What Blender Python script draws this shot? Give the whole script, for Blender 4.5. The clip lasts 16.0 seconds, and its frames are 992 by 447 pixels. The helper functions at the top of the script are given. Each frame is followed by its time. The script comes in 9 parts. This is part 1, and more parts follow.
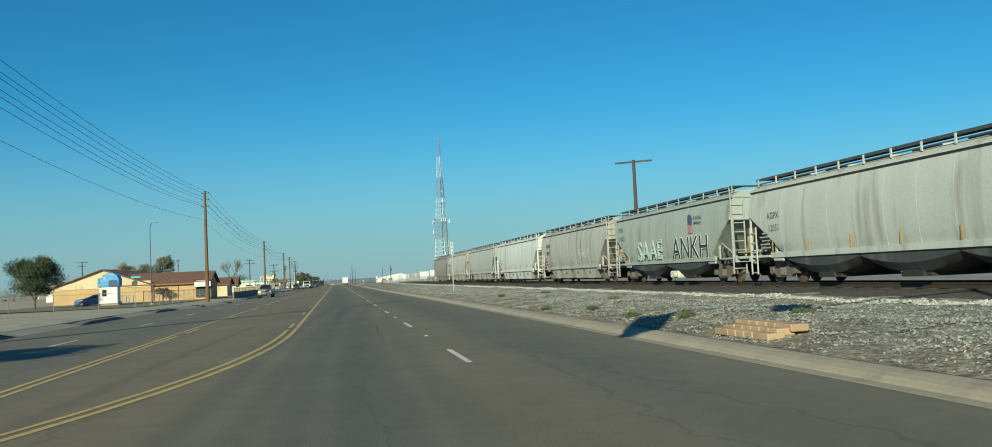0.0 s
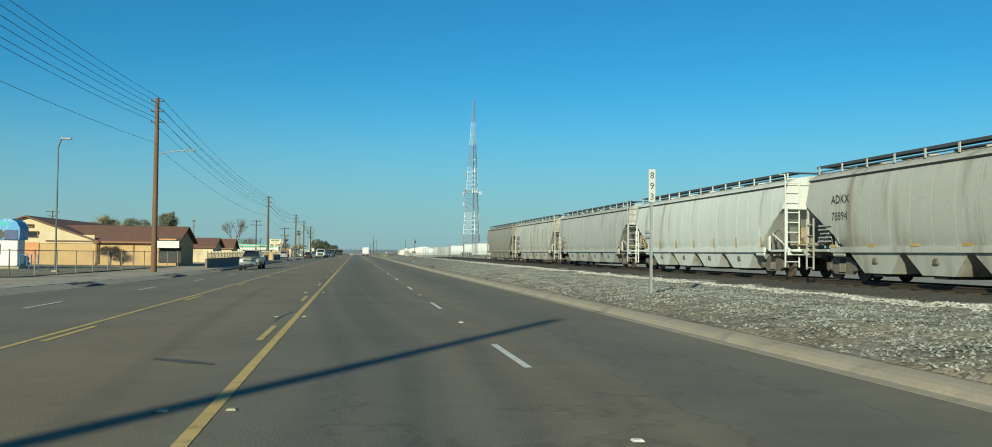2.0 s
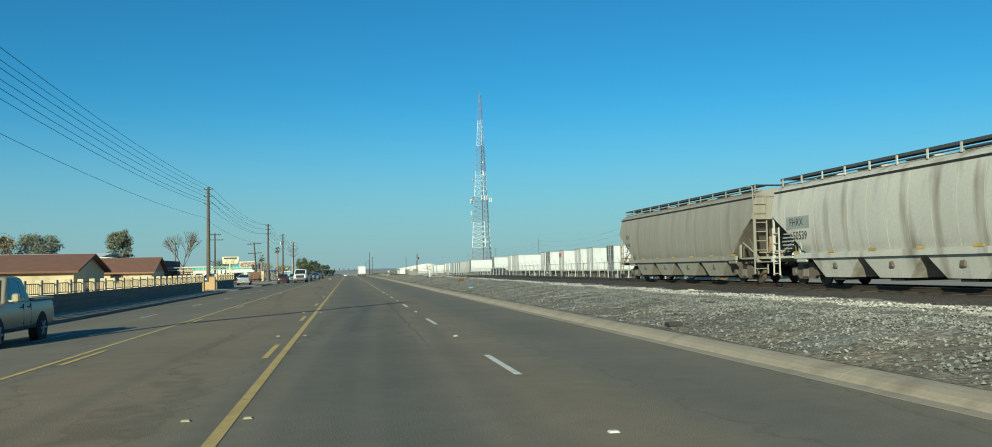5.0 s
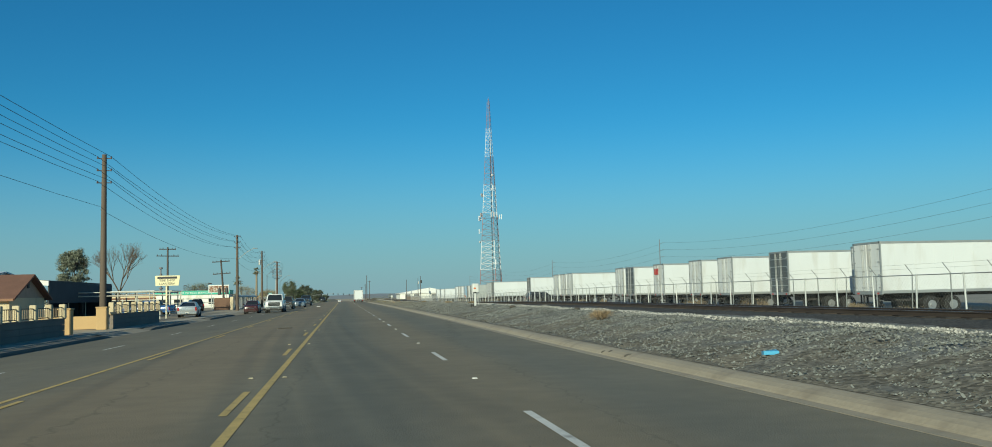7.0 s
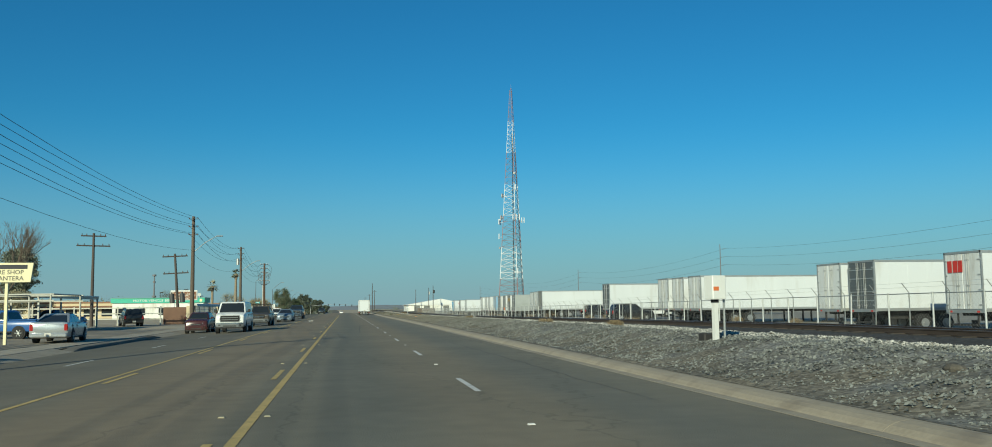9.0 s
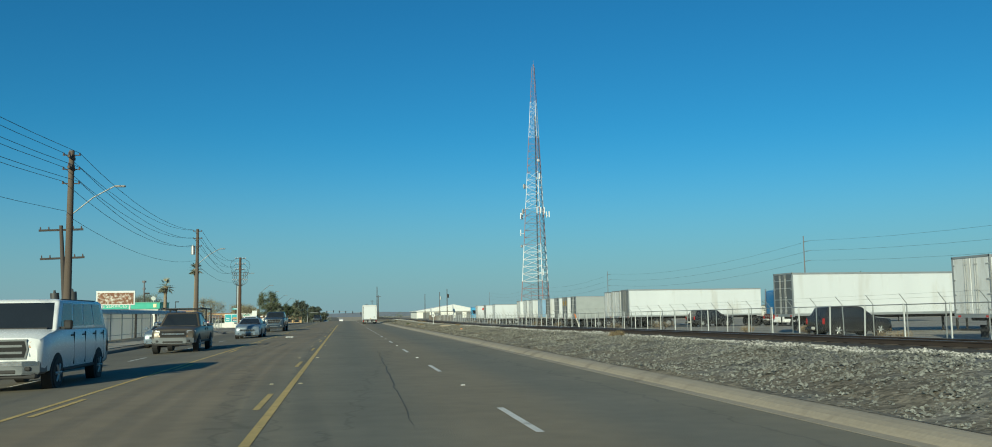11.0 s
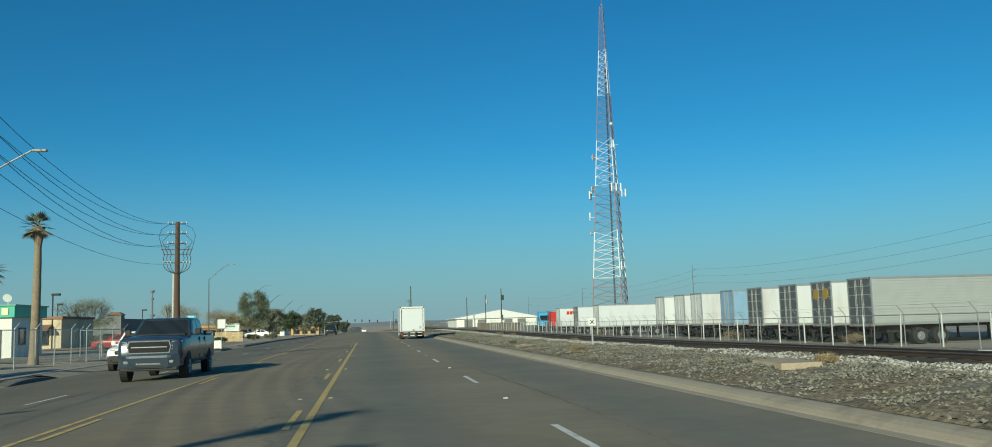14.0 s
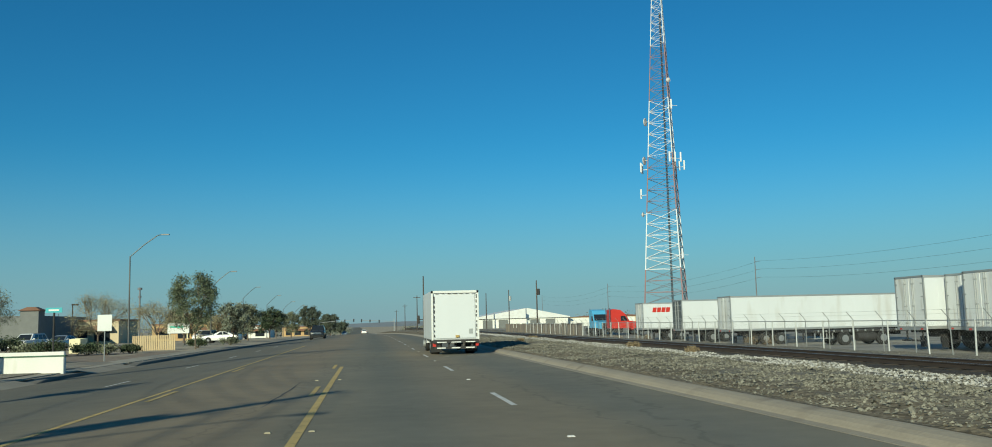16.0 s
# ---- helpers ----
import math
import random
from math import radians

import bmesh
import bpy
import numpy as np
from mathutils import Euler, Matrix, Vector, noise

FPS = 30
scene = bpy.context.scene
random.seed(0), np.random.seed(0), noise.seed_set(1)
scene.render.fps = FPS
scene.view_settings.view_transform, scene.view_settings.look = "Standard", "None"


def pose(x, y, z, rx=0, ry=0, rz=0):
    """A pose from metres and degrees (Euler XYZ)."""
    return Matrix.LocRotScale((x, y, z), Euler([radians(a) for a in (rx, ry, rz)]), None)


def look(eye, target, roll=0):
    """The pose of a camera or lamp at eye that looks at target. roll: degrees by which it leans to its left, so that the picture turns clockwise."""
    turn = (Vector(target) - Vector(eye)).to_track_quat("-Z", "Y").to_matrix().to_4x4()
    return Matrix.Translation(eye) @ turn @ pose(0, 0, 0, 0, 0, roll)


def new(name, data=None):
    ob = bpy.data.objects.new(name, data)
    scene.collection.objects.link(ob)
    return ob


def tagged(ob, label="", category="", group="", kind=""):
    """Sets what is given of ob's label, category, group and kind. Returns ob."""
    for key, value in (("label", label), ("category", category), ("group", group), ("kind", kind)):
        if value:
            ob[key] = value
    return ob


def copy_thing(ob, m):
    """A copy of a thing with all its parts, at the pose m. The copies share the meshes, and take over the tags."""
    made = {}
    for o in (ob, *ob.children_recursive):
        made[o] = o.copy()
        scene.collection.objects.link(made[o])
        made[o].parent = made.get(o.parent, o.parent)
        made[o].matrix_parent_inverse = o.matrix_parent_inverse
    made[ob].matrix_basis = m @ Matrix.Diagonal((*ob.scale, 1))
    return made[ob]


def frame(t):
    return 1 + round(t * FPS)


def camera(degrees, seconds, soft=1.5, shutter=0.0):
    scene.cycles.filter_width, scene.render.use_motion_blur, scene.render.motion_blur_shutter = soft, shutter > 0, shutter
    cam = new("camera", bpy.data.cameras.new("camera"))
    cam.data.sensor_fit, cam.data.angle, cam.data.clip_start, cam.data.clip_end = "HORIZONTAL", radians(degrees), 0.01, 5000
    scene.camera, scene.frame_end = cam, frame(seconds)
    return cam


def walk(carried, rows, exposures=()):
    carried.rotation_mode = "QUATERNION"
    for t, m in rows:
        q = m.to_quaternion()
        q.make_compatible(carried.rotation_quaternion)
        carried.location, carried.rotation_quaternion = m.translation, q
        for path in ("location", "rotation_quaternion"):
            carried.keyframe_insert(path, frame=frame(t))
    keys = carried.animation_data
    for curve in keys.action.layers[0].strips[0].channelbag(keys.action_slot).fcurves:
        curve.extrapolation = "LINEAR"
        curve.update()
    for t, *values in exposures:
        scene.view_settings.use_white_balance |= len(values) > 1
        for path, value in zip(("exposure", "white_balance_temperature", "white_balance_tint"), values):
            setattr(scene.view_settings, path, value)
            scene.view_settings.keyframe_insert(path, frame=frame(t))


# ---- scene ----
cam = camera(58.01, 16.0, soft=0.9)
EYE = 1.506
# seconds, x, y, heading to the right of +y, upward tilt, lean
ROWS = [
    (0.0, 0.17, 0.00, 10.28, 3.23, -2.67),
    (0.5, 0.14, 10.12, 10.02, 3.36, -2.76),
    (1.0, 0.15, 20.25, 9.81, 3.26, -2.62),
    (1.5, 0.14, 30.39, 9.50, 2.50, -1.48),
    (2.0, 0.13, 40.43, 8.92, 1.88, 0.57),
    (2.5, 0.10, 50.47, 8.36, 1.36, 1.86),
    (3.0, 0.07, 60.49, 7.91, 0.94, 1.61),
    (3.2, 0.07, 64.49, 7.74, 0.90, 1.10),
    (5.3, 0.05, 106.50, 9.63, 3.29, -1.45),
    (5.5, 0.05, 110.54, 9.75, 3.53, -1.55),
    (6.0, 0.07, 120.75, 9.76, 3.89, -1.43),
    (6.5, 0.10, 131.00, 9.79, 4.19, -1.38),
    (7.0, 0.12, 141.25, 9.75, 4.44, -1.38),
    (7.5, 0.11, 151.50, 9.71, 4.58, -1.22),
    (8.0, 0.08, 161.80, 9.68, 4.77, -0.82),
    (8.5, 0.08, 172.12, 9.64, 5.01, -0.63),
    (9.0, 0.07, 182.41, 9.57, 5.26, -0.67),
    (9.5, 0.10, 192.67, 9.55, 5.34, -0.82),
    (9.7, 0.09, 196.79, 9.55, 5.42, -0.81),
    (11.8, -0.07, 240.23, 9.60, 5.71, -0.92),
    (12.0, -0.08, 244.37, 9.42, 5.73, -0.70),
    (12.5, -0.11, 254.75, 9.05, 5.69, -0.65),
    (13.0, -0.12, 265.14, 8.48, 5.88, -1.02),
    (13.5, -0.14, 275.55, 8.33, 6.02, -1.57),
    (14.0, -0.20, 286.04, 8.23, 6.18, -1.70),
    (14.5, -0.24, 296.59, 8.15, 6.14, -1.93),
    (15.0, -0.24, 307.18, 8.04, 6.09, -1.75),
    (15.5, -0.22, 317.78, 8.09, 6.12, -1.48),
    (16.0, -0.17, 328.43, 8.16, 6.25, -1.42),
]
walk(cam, [(t, pose(x, y, EYE, 90 + tilt, 0, -head) @ pose(0, 0, 0, 0, 0, lean)) for t, x, y, head, tilt, lean in ROWS], exposures=[(0.0, 0.37, 7480, -13), (3.0, 0.39, 7500, -13), (5.5, 0.40, 7450, -13), (6.1, 0.26, 7350, -13), (9.0, 0.14, 7200, -13), (13.5, 0.14, 7200, -13), (14.0, 0.15, 7200, -13), (14.5, 0.27, 7200, -13), (15.0, 0.24, 7200, -13), (15.5, 0.16, 7200, -13), (16.0, 0.12, 7200, -13)])

# ---- light ----
SUN_AZ, SUN_EL = 209.5, 20.0  # degrees, clockwise from +y
world = bpy.data.worlds.new("world")
scene.world = world
world.use_nodes = True
wn = world.node_tree.nodes
sky = wn.new("ShaderNodeTexSky")
sky.sky_type = "NISHITA"
sky.sun_disc = False
sky.sun_elevation = radians(SUN_EL)
sky.sun_rotation = radians(SUN_AZ)
sky.altitude, sky.air_density, sky.dust_density, sky.ozone_density = 300, 1.0, 0.2, 6.0
wn["Background"].inputs["Strength"].default_value = 0.088
deep = wn.new("ShaderNodeHueSaturation")
deep.inputs["Saturation"].default_value = 1.12
world.node_tree.links.new(sky.outputs[0], deep.inputs["Color"])
hue = wn.new("ShaderNodeMix")
hue.data_type, hue.blend_type = "RGBA", "MULTIPLY"
hue.inputs["Factor"].default_value = 1.0
hue.inputs["B"].default_value = (0.455, 0.935, 1.06, 1)
world.node_tree.links.new(deep.outputs[0], hue.inputs["A"])
# dusty grey haze low over the horizon
where = wn.new("ShaderNodeTexCoord")
split = wn.new("ShaderNodeSeparateXYZ")
world.node_tree.links.new(where.outputs["Generated"], split.inputs[0])
low = wn.new("ShaderNodeMapRange")
low.interpolation_type = "SMOOTHERSTEP"
low.inputs["From Min"].default_value, low.inputs["From Max"].default_value = 0.22, -0.06
low.inputs["To Min"].default_value, low.inputs["To Max"].default_value = 0.0, 0.92
world.node_tree.links.new(split.outputs["Z"], low.inputs["Value"])
haze = wn.new("ShaderNodeMix")
haze.data_type = "RGBA"
haze.inputs["B"].default_value = (2.5, 3.5, 5.05, 1)
world.node_tree.links.new(low.outputs[0], haze.inputs["Factor"])
world.node_tree.links.new(hue.outputs["Result"], haze.inputs["A"])
world.node_tree.links.new(haze.outputs["Result"], wn["Background"].inputs["Color"])
sun_data = bpy.data.lights.new("sun", "SUN")
sun_data.energy, sun_data.angle, sun_data.color = 4.5, radians(0.53), (1.0, 0.935, 0.85)
sun = new("sun", sun_data)
toward = Vector((math.sin(radians(SUN_AZ)) * math.cos(radians(SUN_EL)), math.cos(radians(SUN_AZ)) * math.cos(radians(SUN_EL)), math.sin(radians(SUN_EL))))
sun.matrix_world = look((-60, -60, 60), Vector((-60, -60, 60)) - toward)

# ---- materials ----
MATS = {}


def mat(name, base, rough=0.6, metal=0.0, var=0.15, scale=1.5, fine=25.0, bump=0.15, dirt=None, dirt_amount=0.0, streak=1.0, shade=0.0, spec=0.5, island=0.0):
    """A painted or raw surface: two scales of variation, streaked stains and fine relief."""
    if name in MATS:
        return MATS[name]
    m = bpy.data.materials.new(name)
    m.use_nodes = True
    n, ln = m.node_tree.nodes, m.node_tree.links
    b = n["Principled BSDF"]
    b.inputs["Metallic"].default_value = metal
    b.inputs["Specular IOR Level"].default_value = spec
    geo = n.new("ShaderNodeNewGeometry")
    big, small = n.new("ShaderNodeTexNoise"), n.new("ShaderNodeTexNoise")
    for tex, s, det in ((big, scale, 4.0), (small, fine, 3.0)):
        tex.inputs["Scale"].default_value, tex.inputs["Detail"].default_value = s, det
        ln.new(geo.outputs["Position"], tex.inputs["Vector"])
    mapn = n.new("ShaderNodeMapping")
    mapn.inputs["Scale"].default_value = (1, 1, streak)
    ln.new(geo.outputs["Position"], mapn.inputs["Vector"])
    ln.new(mapn.outputs[0], big.inputs["Vector"])
    add = n.new("ShaderNodeMath")
    add.operation = "ADD"
    ln.new(big.outputs["Fac"], add.inputs[0])
    ln.new(small.outputs["Fac"], add.inputs[1])
    ramp = n.new("ShaderNodeMapRange")
    ramp.inputs["From Min"].default_value, ramp.inputs["From Max"].default_value = 0.65, 1.35
    ramp.inputs["To Min"].default_value, ramp.inputs["To Max"].default_value = 1 - var, 1 + var
    ln.new(add.outputs[0], ramp.inputs["Value"])
    value = ramp.outputs[0]
    for amount, node, out in ((shade, "ShaderNodeObjectInfo", "Random"), (island, "ShaderNodeNewGeometry", "Random Per Island")):
        if amount:
            src = n.new(node)
            r2 = n.new("ShaderNodeMapRange")
            r2.inputs["To Min"].default_value, r2.inputs["To Max"].default_value = 1 - amount, 1 + amount
            ln.new(src.outputs[out], r2.inputs["Value"])
            mul = n.new("ShaderNodeMath")
            mul.operation = "MULTIPLY"
            ln.new(value, mul.inputs[0])
            ln.new(r2.outputs[0], mul.inputs[1])
            value = mul.outputs[0]
    tint = n.new("ShaderNodeVectorMath")
    tint.operation = "SCALE"
    tint.inputs[0].default_value = base
    ln.new(value, tint.inputs["Scale"])
    colour = tint.outputs[0]
    if dirt:
        stain = n.new("ShaderNodeTexNoise")
        stain.inputs["Scale"].default_value, stain.inputs["Detail"].default_value = scale * 1.7, 6.0
        ln.new(mapn.outputs[0], stain.inputs["Vector"])
        r3 = n.new("ShaderNodeMapRange")
        r3.inputs["From Min"].default_value, r3.inputs["From Max"].default_value = 0.62 - 0.3 * dirt_amount, 0.85 - 0.3 * dirt_amount
        ln.new(stain.outputs["Fac"], r3.inputs["Value"])
        mix = n.new("ShaderNodeMix")
        mix.data_type = "RGBA"
        ln.new(r3.outputs[0], mix.inputs["Factor"])
        ln.new(colour, mix.inputs["A"])
        mix.inputs["B"].default_value = (*dirt, 1)
        colour = mix.outputs["Result"]
    ln.new(colour, b.inputs["Base Color"])
    rr = n.new("ShaderNodeMapRange")
    rr.inputs["To Min"].default_value, rr.inputs["To Max"].default_value = max(0.03, rough - 0.1), min(1.0, rough + 0.1)
    ln.new(small.outputs["Fac"], rr.inputs["Value"])
    ln.new(rr.outputs[0], b.inputs["Roughness"])
    if bump:
        bp = n.new("ShaderNodeBump")
        bp.inputs["Strength"].default_value, bp.inputs["Distance"].default_value = bump, 0.02
        ln.new(small.outputs["Fac"], bp.inputs["Height"])
        ln.new(bp.outputs[0], b.inputs["Normal"])
    MATS[name] = m
    return m


def asphalt_mat():
    """Old asphalt: pale aggregate, darker oil bands along each lane, brownish turn lane, cracks and patches."""
    m = mat("asphalt", (0.180, 0.159, 0.119), 0.85, var=0.12, scale=0.2, fine=40, bump=0.35, spec=0.45)
    n, ln = m.node_tree.nodes, m.node_tree.links
    b = n["Principled BSDF"]
    old = b.inputs["Base Color"].links[0].from_socket
    geo = n.new("ShaderNodeNewGeometry")
    sep = n.new("ShaderNodeSeparateXYZ")
    ln.new(geo.outputs["Position"], sep.inputs[0])
    warp = n.new("ShaderNodeTexNoise")
    warp.inputs["Scale"].default_value = 0.12
    ln.new(geo.outputs["Position"], warp.inputs["Vector"])
    wx = n.new("ShaderNodeMath")
    wx.operation = "MULTIPLY_ADD"
    ln.new(warp.outputs["Fac"], wx.inputs[0])
    wx.inputs[1].default_value = 0.5
    ln.new(sep.outputs["X"], wx.inputs[2])
    norm = n.new("ShaderNodeMapRange")
    norm.inputs["From Min"].default_value, norm.inputs["From Max"].default_value = -12.0, 8.0
    ln.new(wx.outputs[0], norm.inputs["Value"])
    band = n.new("ShaderNodeValToRGB")
    el = band.color_ramp.elements
    stops = [(0.0, (1.0, 0.98, 0.94)), (0.10, (0.9, 0.9, 0.89)), (0.20, (1.0, 0.99, 0.95)), (0.28, (0.91, 0.9, 0.89)), (0.35, (1.0, 0.96, 0.9)), (0.41, (1.16, 1.02, 0.88)), (0.49, (1.16, 1.02, 0.88)), (0.56, (0.97, 0.95, 0.9)), (0.63, (0.78, 0.81, 0.82)), (0.71, (1.06, 0.98, 0.88)), (0.75, (1.08, 1.0, 0.89)), (0.82, (0.82, 0.84, 0.85)), (0.93, (1.02, 0.99, 0.92))]
    band.color_ramp.interpolation = "EASE"
    el[0].position, el[0].color = stops[0][0], (*stops[0][1], 1)
    el[1].position, el[1].color = stops[1][0], (*stops[1][1], 1)
    for p, c in stops[2:]:
        e = el.new(p)
        e.color = (*c, 1)
    ln.new(norm.outputs[0], band.inputs["Fac"])
    mul = n.new("ShaderNodeMix")
    mul.data_type, mul.blend_type = "RGBA", "MULTIPLY"
    mul.inputs["Factor"].default_value = 1.0
    # mottling: worn patches some metres long and blotches the size of a hand
    blotch, worn = n.new("ShaderNodeTexNoise"), n.new("ShaderNodeTexNoise")
    blotch.inputs["Scale"].default_value, blotch.inputs["Detail"].default_value = 2.2, 8
    worn.inputs["Scale"].default_value, worn.inputs["Detail"].default_value = 0.35, 6
    for tex in (blotch, worn):
        ln.new(geo.outputs["Position"], tex.inputs["Vector"])
    both = n.new("ShaderNodeMath")
    both.operation = "ADD"
    ln.new(blotch.outputs["Fac"], both.inputs[0])
    ln.new(worn.outputs["Fac"], both.inputs[1])
    mott = n.new("ShaderNodeMapRange")
    mott.inputs["From Min"].default_value, mott.inputs["From Max"].default_value = 0.7, 1.3
    mott.inputs["To Min"].default_value, mott.inputs["To Max"].default_value = 0.88, 1.12
    ln.new(both.outputs[0], mott.inputs["Value"])
    speck = n.new("ShaderNodeVectorMath")
    speck.operation = "SCALE"
    ln.new(old, speck.inputs[0])
    ln.new(mott.outputs[0], speck.inputs["Scale"])
    ln.new(speck.outputs[0], mul.inputs["A"])
    ln.new(band.outputs[0], mul.inputs["B"])
    vor = n.new("ShaderNodeTexVoronoi")
    vor.feature = "DISTANCE_TO_EDGE"
    vor.inputs["Scale"].default_value = 0.22
    jig = n.new("ShaderNodeTexNoise")
    jig.inputs["Scale"].default_value, jig.inputs["Detail"].default_value = 1.2, 5
    ln.new(geo.outputs["Position"], jig.inputs["Vector"])
    va = n.new("ShaderNodeVectorMath")
    va.operation = "MULTIPLY_ADD"
    ln.new(jig.outputs["Color"], va.inputs[0])
    va.inputs[1].default_value = (0.9, 0.9, 0)
    lay = n.new("ShaderNodeVectorMath")
    lay.operation = "MULTIPLY"
    lay.inputs[1].default_value = (1.0, 0.06, 0)
    ln.new(geo.outputs["Position"], lay.inputs[0])
    ln.new(lay.outputs[0], va.inputs[2])
    ln.new(va.outputs[0], vor.inputs["Vector"])
    cr = n.new("ShaderNodeMapRange")
    cr.inputs["From Min"].default_value, cr.inputs["From Max"].default_value = 0.0015, 0.006
    cr.inputs["To Min"].default_value, cr.inputs["To Max"].default_value = 0.8, 1.0
    ln.new(vor.outputs["Distance"], cr.inputs["Value"])
    out = n.new("ShaderNodeVectorMath")
    out.operation = "SCALE"
    # base tone rises along y; the west lanes get darker beyond y = 130
    rise_y = n.new("ShaderNodeMapRange")
    rise_y.inputs["From Min"].default_value, rise_y.inputs["From Max"].default_value = 40.0, 280.0
    rise_y.inputs["To Min"].default_value, rise_y.inputs["To Max"].default_value = 0.92, 1.14
    ln.new(sep.outputs["Y"], rise_y.inputs["Value"])
    lane = n.new("ShaderNodeMapRange")
    lane.interpolation_type = "SMOOTHSTEP"
    lane.inputs["From Min"].default_value, lane.inputs["From Max"].default_value = -8.5, -2.5
    lane.inputs["To Min"].default_value, lane.inputs["To Max"].default_value = 0.3, 0.0
    ln.new(wx.outputs[0], lane.inputs["Value"])
    onset_y = n.new("ShaderNodeMapRange")
    onset_y.inputs["From Min"].default_value, onset_y.inputs["From Max"].default_value = 130.0, 230.0
    ln.new(sep.outputs["Y"], onset_y.inputs["Value"])
    dark = n.new("ShaderNodeMath")
    dark.operation = "MULTIPLY"
    ln.new(lane.outputs[0], dark.inputs[0])
    ln.new(onset_y.outputs[0], dark.inputs[1])
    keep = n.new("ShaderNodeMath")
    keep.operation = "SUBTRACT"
    ln.new(rise_y.outputs[0], keep.inputs[0])
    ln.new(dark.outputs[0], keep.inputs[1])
    crack_tone = n.new("ShaderNodeMath")
    crack_tone.operation = "MULTIPLY"
    ln.new(cr.outputs[0], crack_tone.inputs[0])
    ln.new(keep.outputs[0], crack_tone.inputs[1])
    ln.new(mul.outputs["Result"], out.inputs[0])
    ln.new(crack_tone.outputs[0], out.inputs["Scale"])
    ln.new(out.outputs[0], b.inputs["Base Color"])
    return m


def gravel_mat(name, tones, scale, island=0.0):
    """Loose stone: each cell its own tone, with patches of sand along the verge."""
    m = mat(name, tones[0], 0.92, var=0.3, scale=0.5, fine=14, bump=0.7, spec=0.2, island=island)
    n, ln = m.node_tree.nodes, m.node_tree.links
    b = n["Principled BSDF"]
    old = b.inputs["Base Color"].links[0].from_socket
    geo = n.new("ShaderNodeNewGeometry")
    # darker stone tipped beyond the pale stone, their meeting ragged
    patch = n.new("ShaderNodeTexNoise")
    patch.inputs["Scale"].default_value, patch.inputs["Detail"].default_value = 0.12, 5
    ln.new(geo.outputs["Position"], patch.inputs["Vector"])
    along = n.new("ShaderNodeSeparateXYZ")
    ln.new(geo.outputs["Position"], along.inputs[0])
    far = n.new("ShaderNodeMath")
    far.operation = "MULTIPLY_ADD"
    ln.new(patch.outputs["Fac"], far.inputs[0])
    far.inputs[1].default_value = 130.0
    ln.new(along.outputs["Y"], far.inputs[2])
    mid = n.new("ShaderNodeMath")
    mid.operation = "SUBTRACT"
    ln.new(far.outputs[0], mid.inputs[0])
    mid.inputs[1].default_value = 65.0 + 178.0
    r = n.new("ShaderNodeMapRange")
    r.inputs["From Min"].default_value, r.inputs["From Max"].default_value = -75.0, -45.0
    ln.new(mid.outputs[0], r.inputs["Value"])
    mix = n.new("ShaderNodeMix")
    mix.data_type, mix.blend_type = "RGBA", "MULTIPLY"
    ln.new(r.outputs[0], mix.inputs["Factor"])
    ln.new(old, mix.inputs["A"])
    mix.inputs["B"].default_value = (*tones[1], 1)
    # warmer, dustier stone towards the far end
    late = n.new("ShaderNodeMapRange")
    late.inputs["From Min"].default_value, late.inputs["From Max"].default_value = 215.0, 290.0
    ln.new(along.outputs["Y"], late.inputs["Value"])
    dusty = n.new("ShaderNodeMix")
    dusty.data_type, dusty.blend_type = "RGBA", "MULTIPLY"
    ln.new(late.outputs[0], dusty.inputs["Factor"])
    ln.new(mix.outputs["Result"], dusty.inputs["A"])
    dusty.inputs["B"].default_value = (1.12, 1.02, 0.87, 1)
    mix = dusty
    if island == 0:
        vor = n.new("ShaderNodeTexVoronoi")
        vor.inputs["Scale"].default_value = scale * 1.6
        ln.new(geo.outputs["Position"], vor.inputs["Vector"])
        sepc = n.new("ShaderNodeSeparateColor")
        ln.new(vor.outputs["Color"], sepc.inputs[0])
        r2 = n.new("ShaderNodeMapRange")
        r2.inputs["To Min"].default_value, r2.inputs["To Max"].default_value = 0.5, 1.6
        ln.new(sepc.outputs[0], r2.inputs["Value"])
        sc = n.new("ShaderNodeVectorMath")
        sc.operation = "SCALE"
        ln.new(mix.outputs["Result"], sc.inputs[0])
        ln.new(r2.outputs[0], sc.inputs["Scale"])
        # brown soil between the stones in drifts, most of it beside the kerb
        soil = n.new("ShaderNodeTexNoise")
        soil.inputs["Scale"].default_value, soil.inputs["Detail"].default_value = 0.55, 6
        ln.new(geo.outputs["Position"], soil.inputs["Vector"])
        verge = n.new("ShaderNodeMath")
        verge.operation = "MULTIPLY_ADD"
        ln.new(along.outputs["X"], verge.inputs[0])
        verge.inputs[1].default_value = -0.09
        ln.new(soil.outputs["Fac"], verge.inputs[2])
        r3 = n.new("ShaderNodeMapRange")
        r3.inputs["From Min"].default_value, r3.inputs["From Max"].default_value = -0.36, -0.16
        ln.new(verge.outputs[0], r3.inputs["Value"])
        brown = n.new("ShaderNodeMix")
        brown.data_type, brown.blend_type = "RGBA", "MULTIPLY"
        ln.new(r3.outputs[0], brown.inputs["Factor"])
        ln.new(sc.outputs[0], brown.inputs["A"])
        brown.inputs["B"].default_value = (0.95, 0.87, 0.75, 1)
        ln.new(brown.outputs["Result"], b.inputs["Base Color"])
    else:
        ln.new(mix.outputs["Result"], b.inputs["Base Color"])
    return m


def glass_mat():
    m = mat("dark_glass", (0.02, 0.025, 0.03), 0.08, var=0.1, bump=0)
    return m


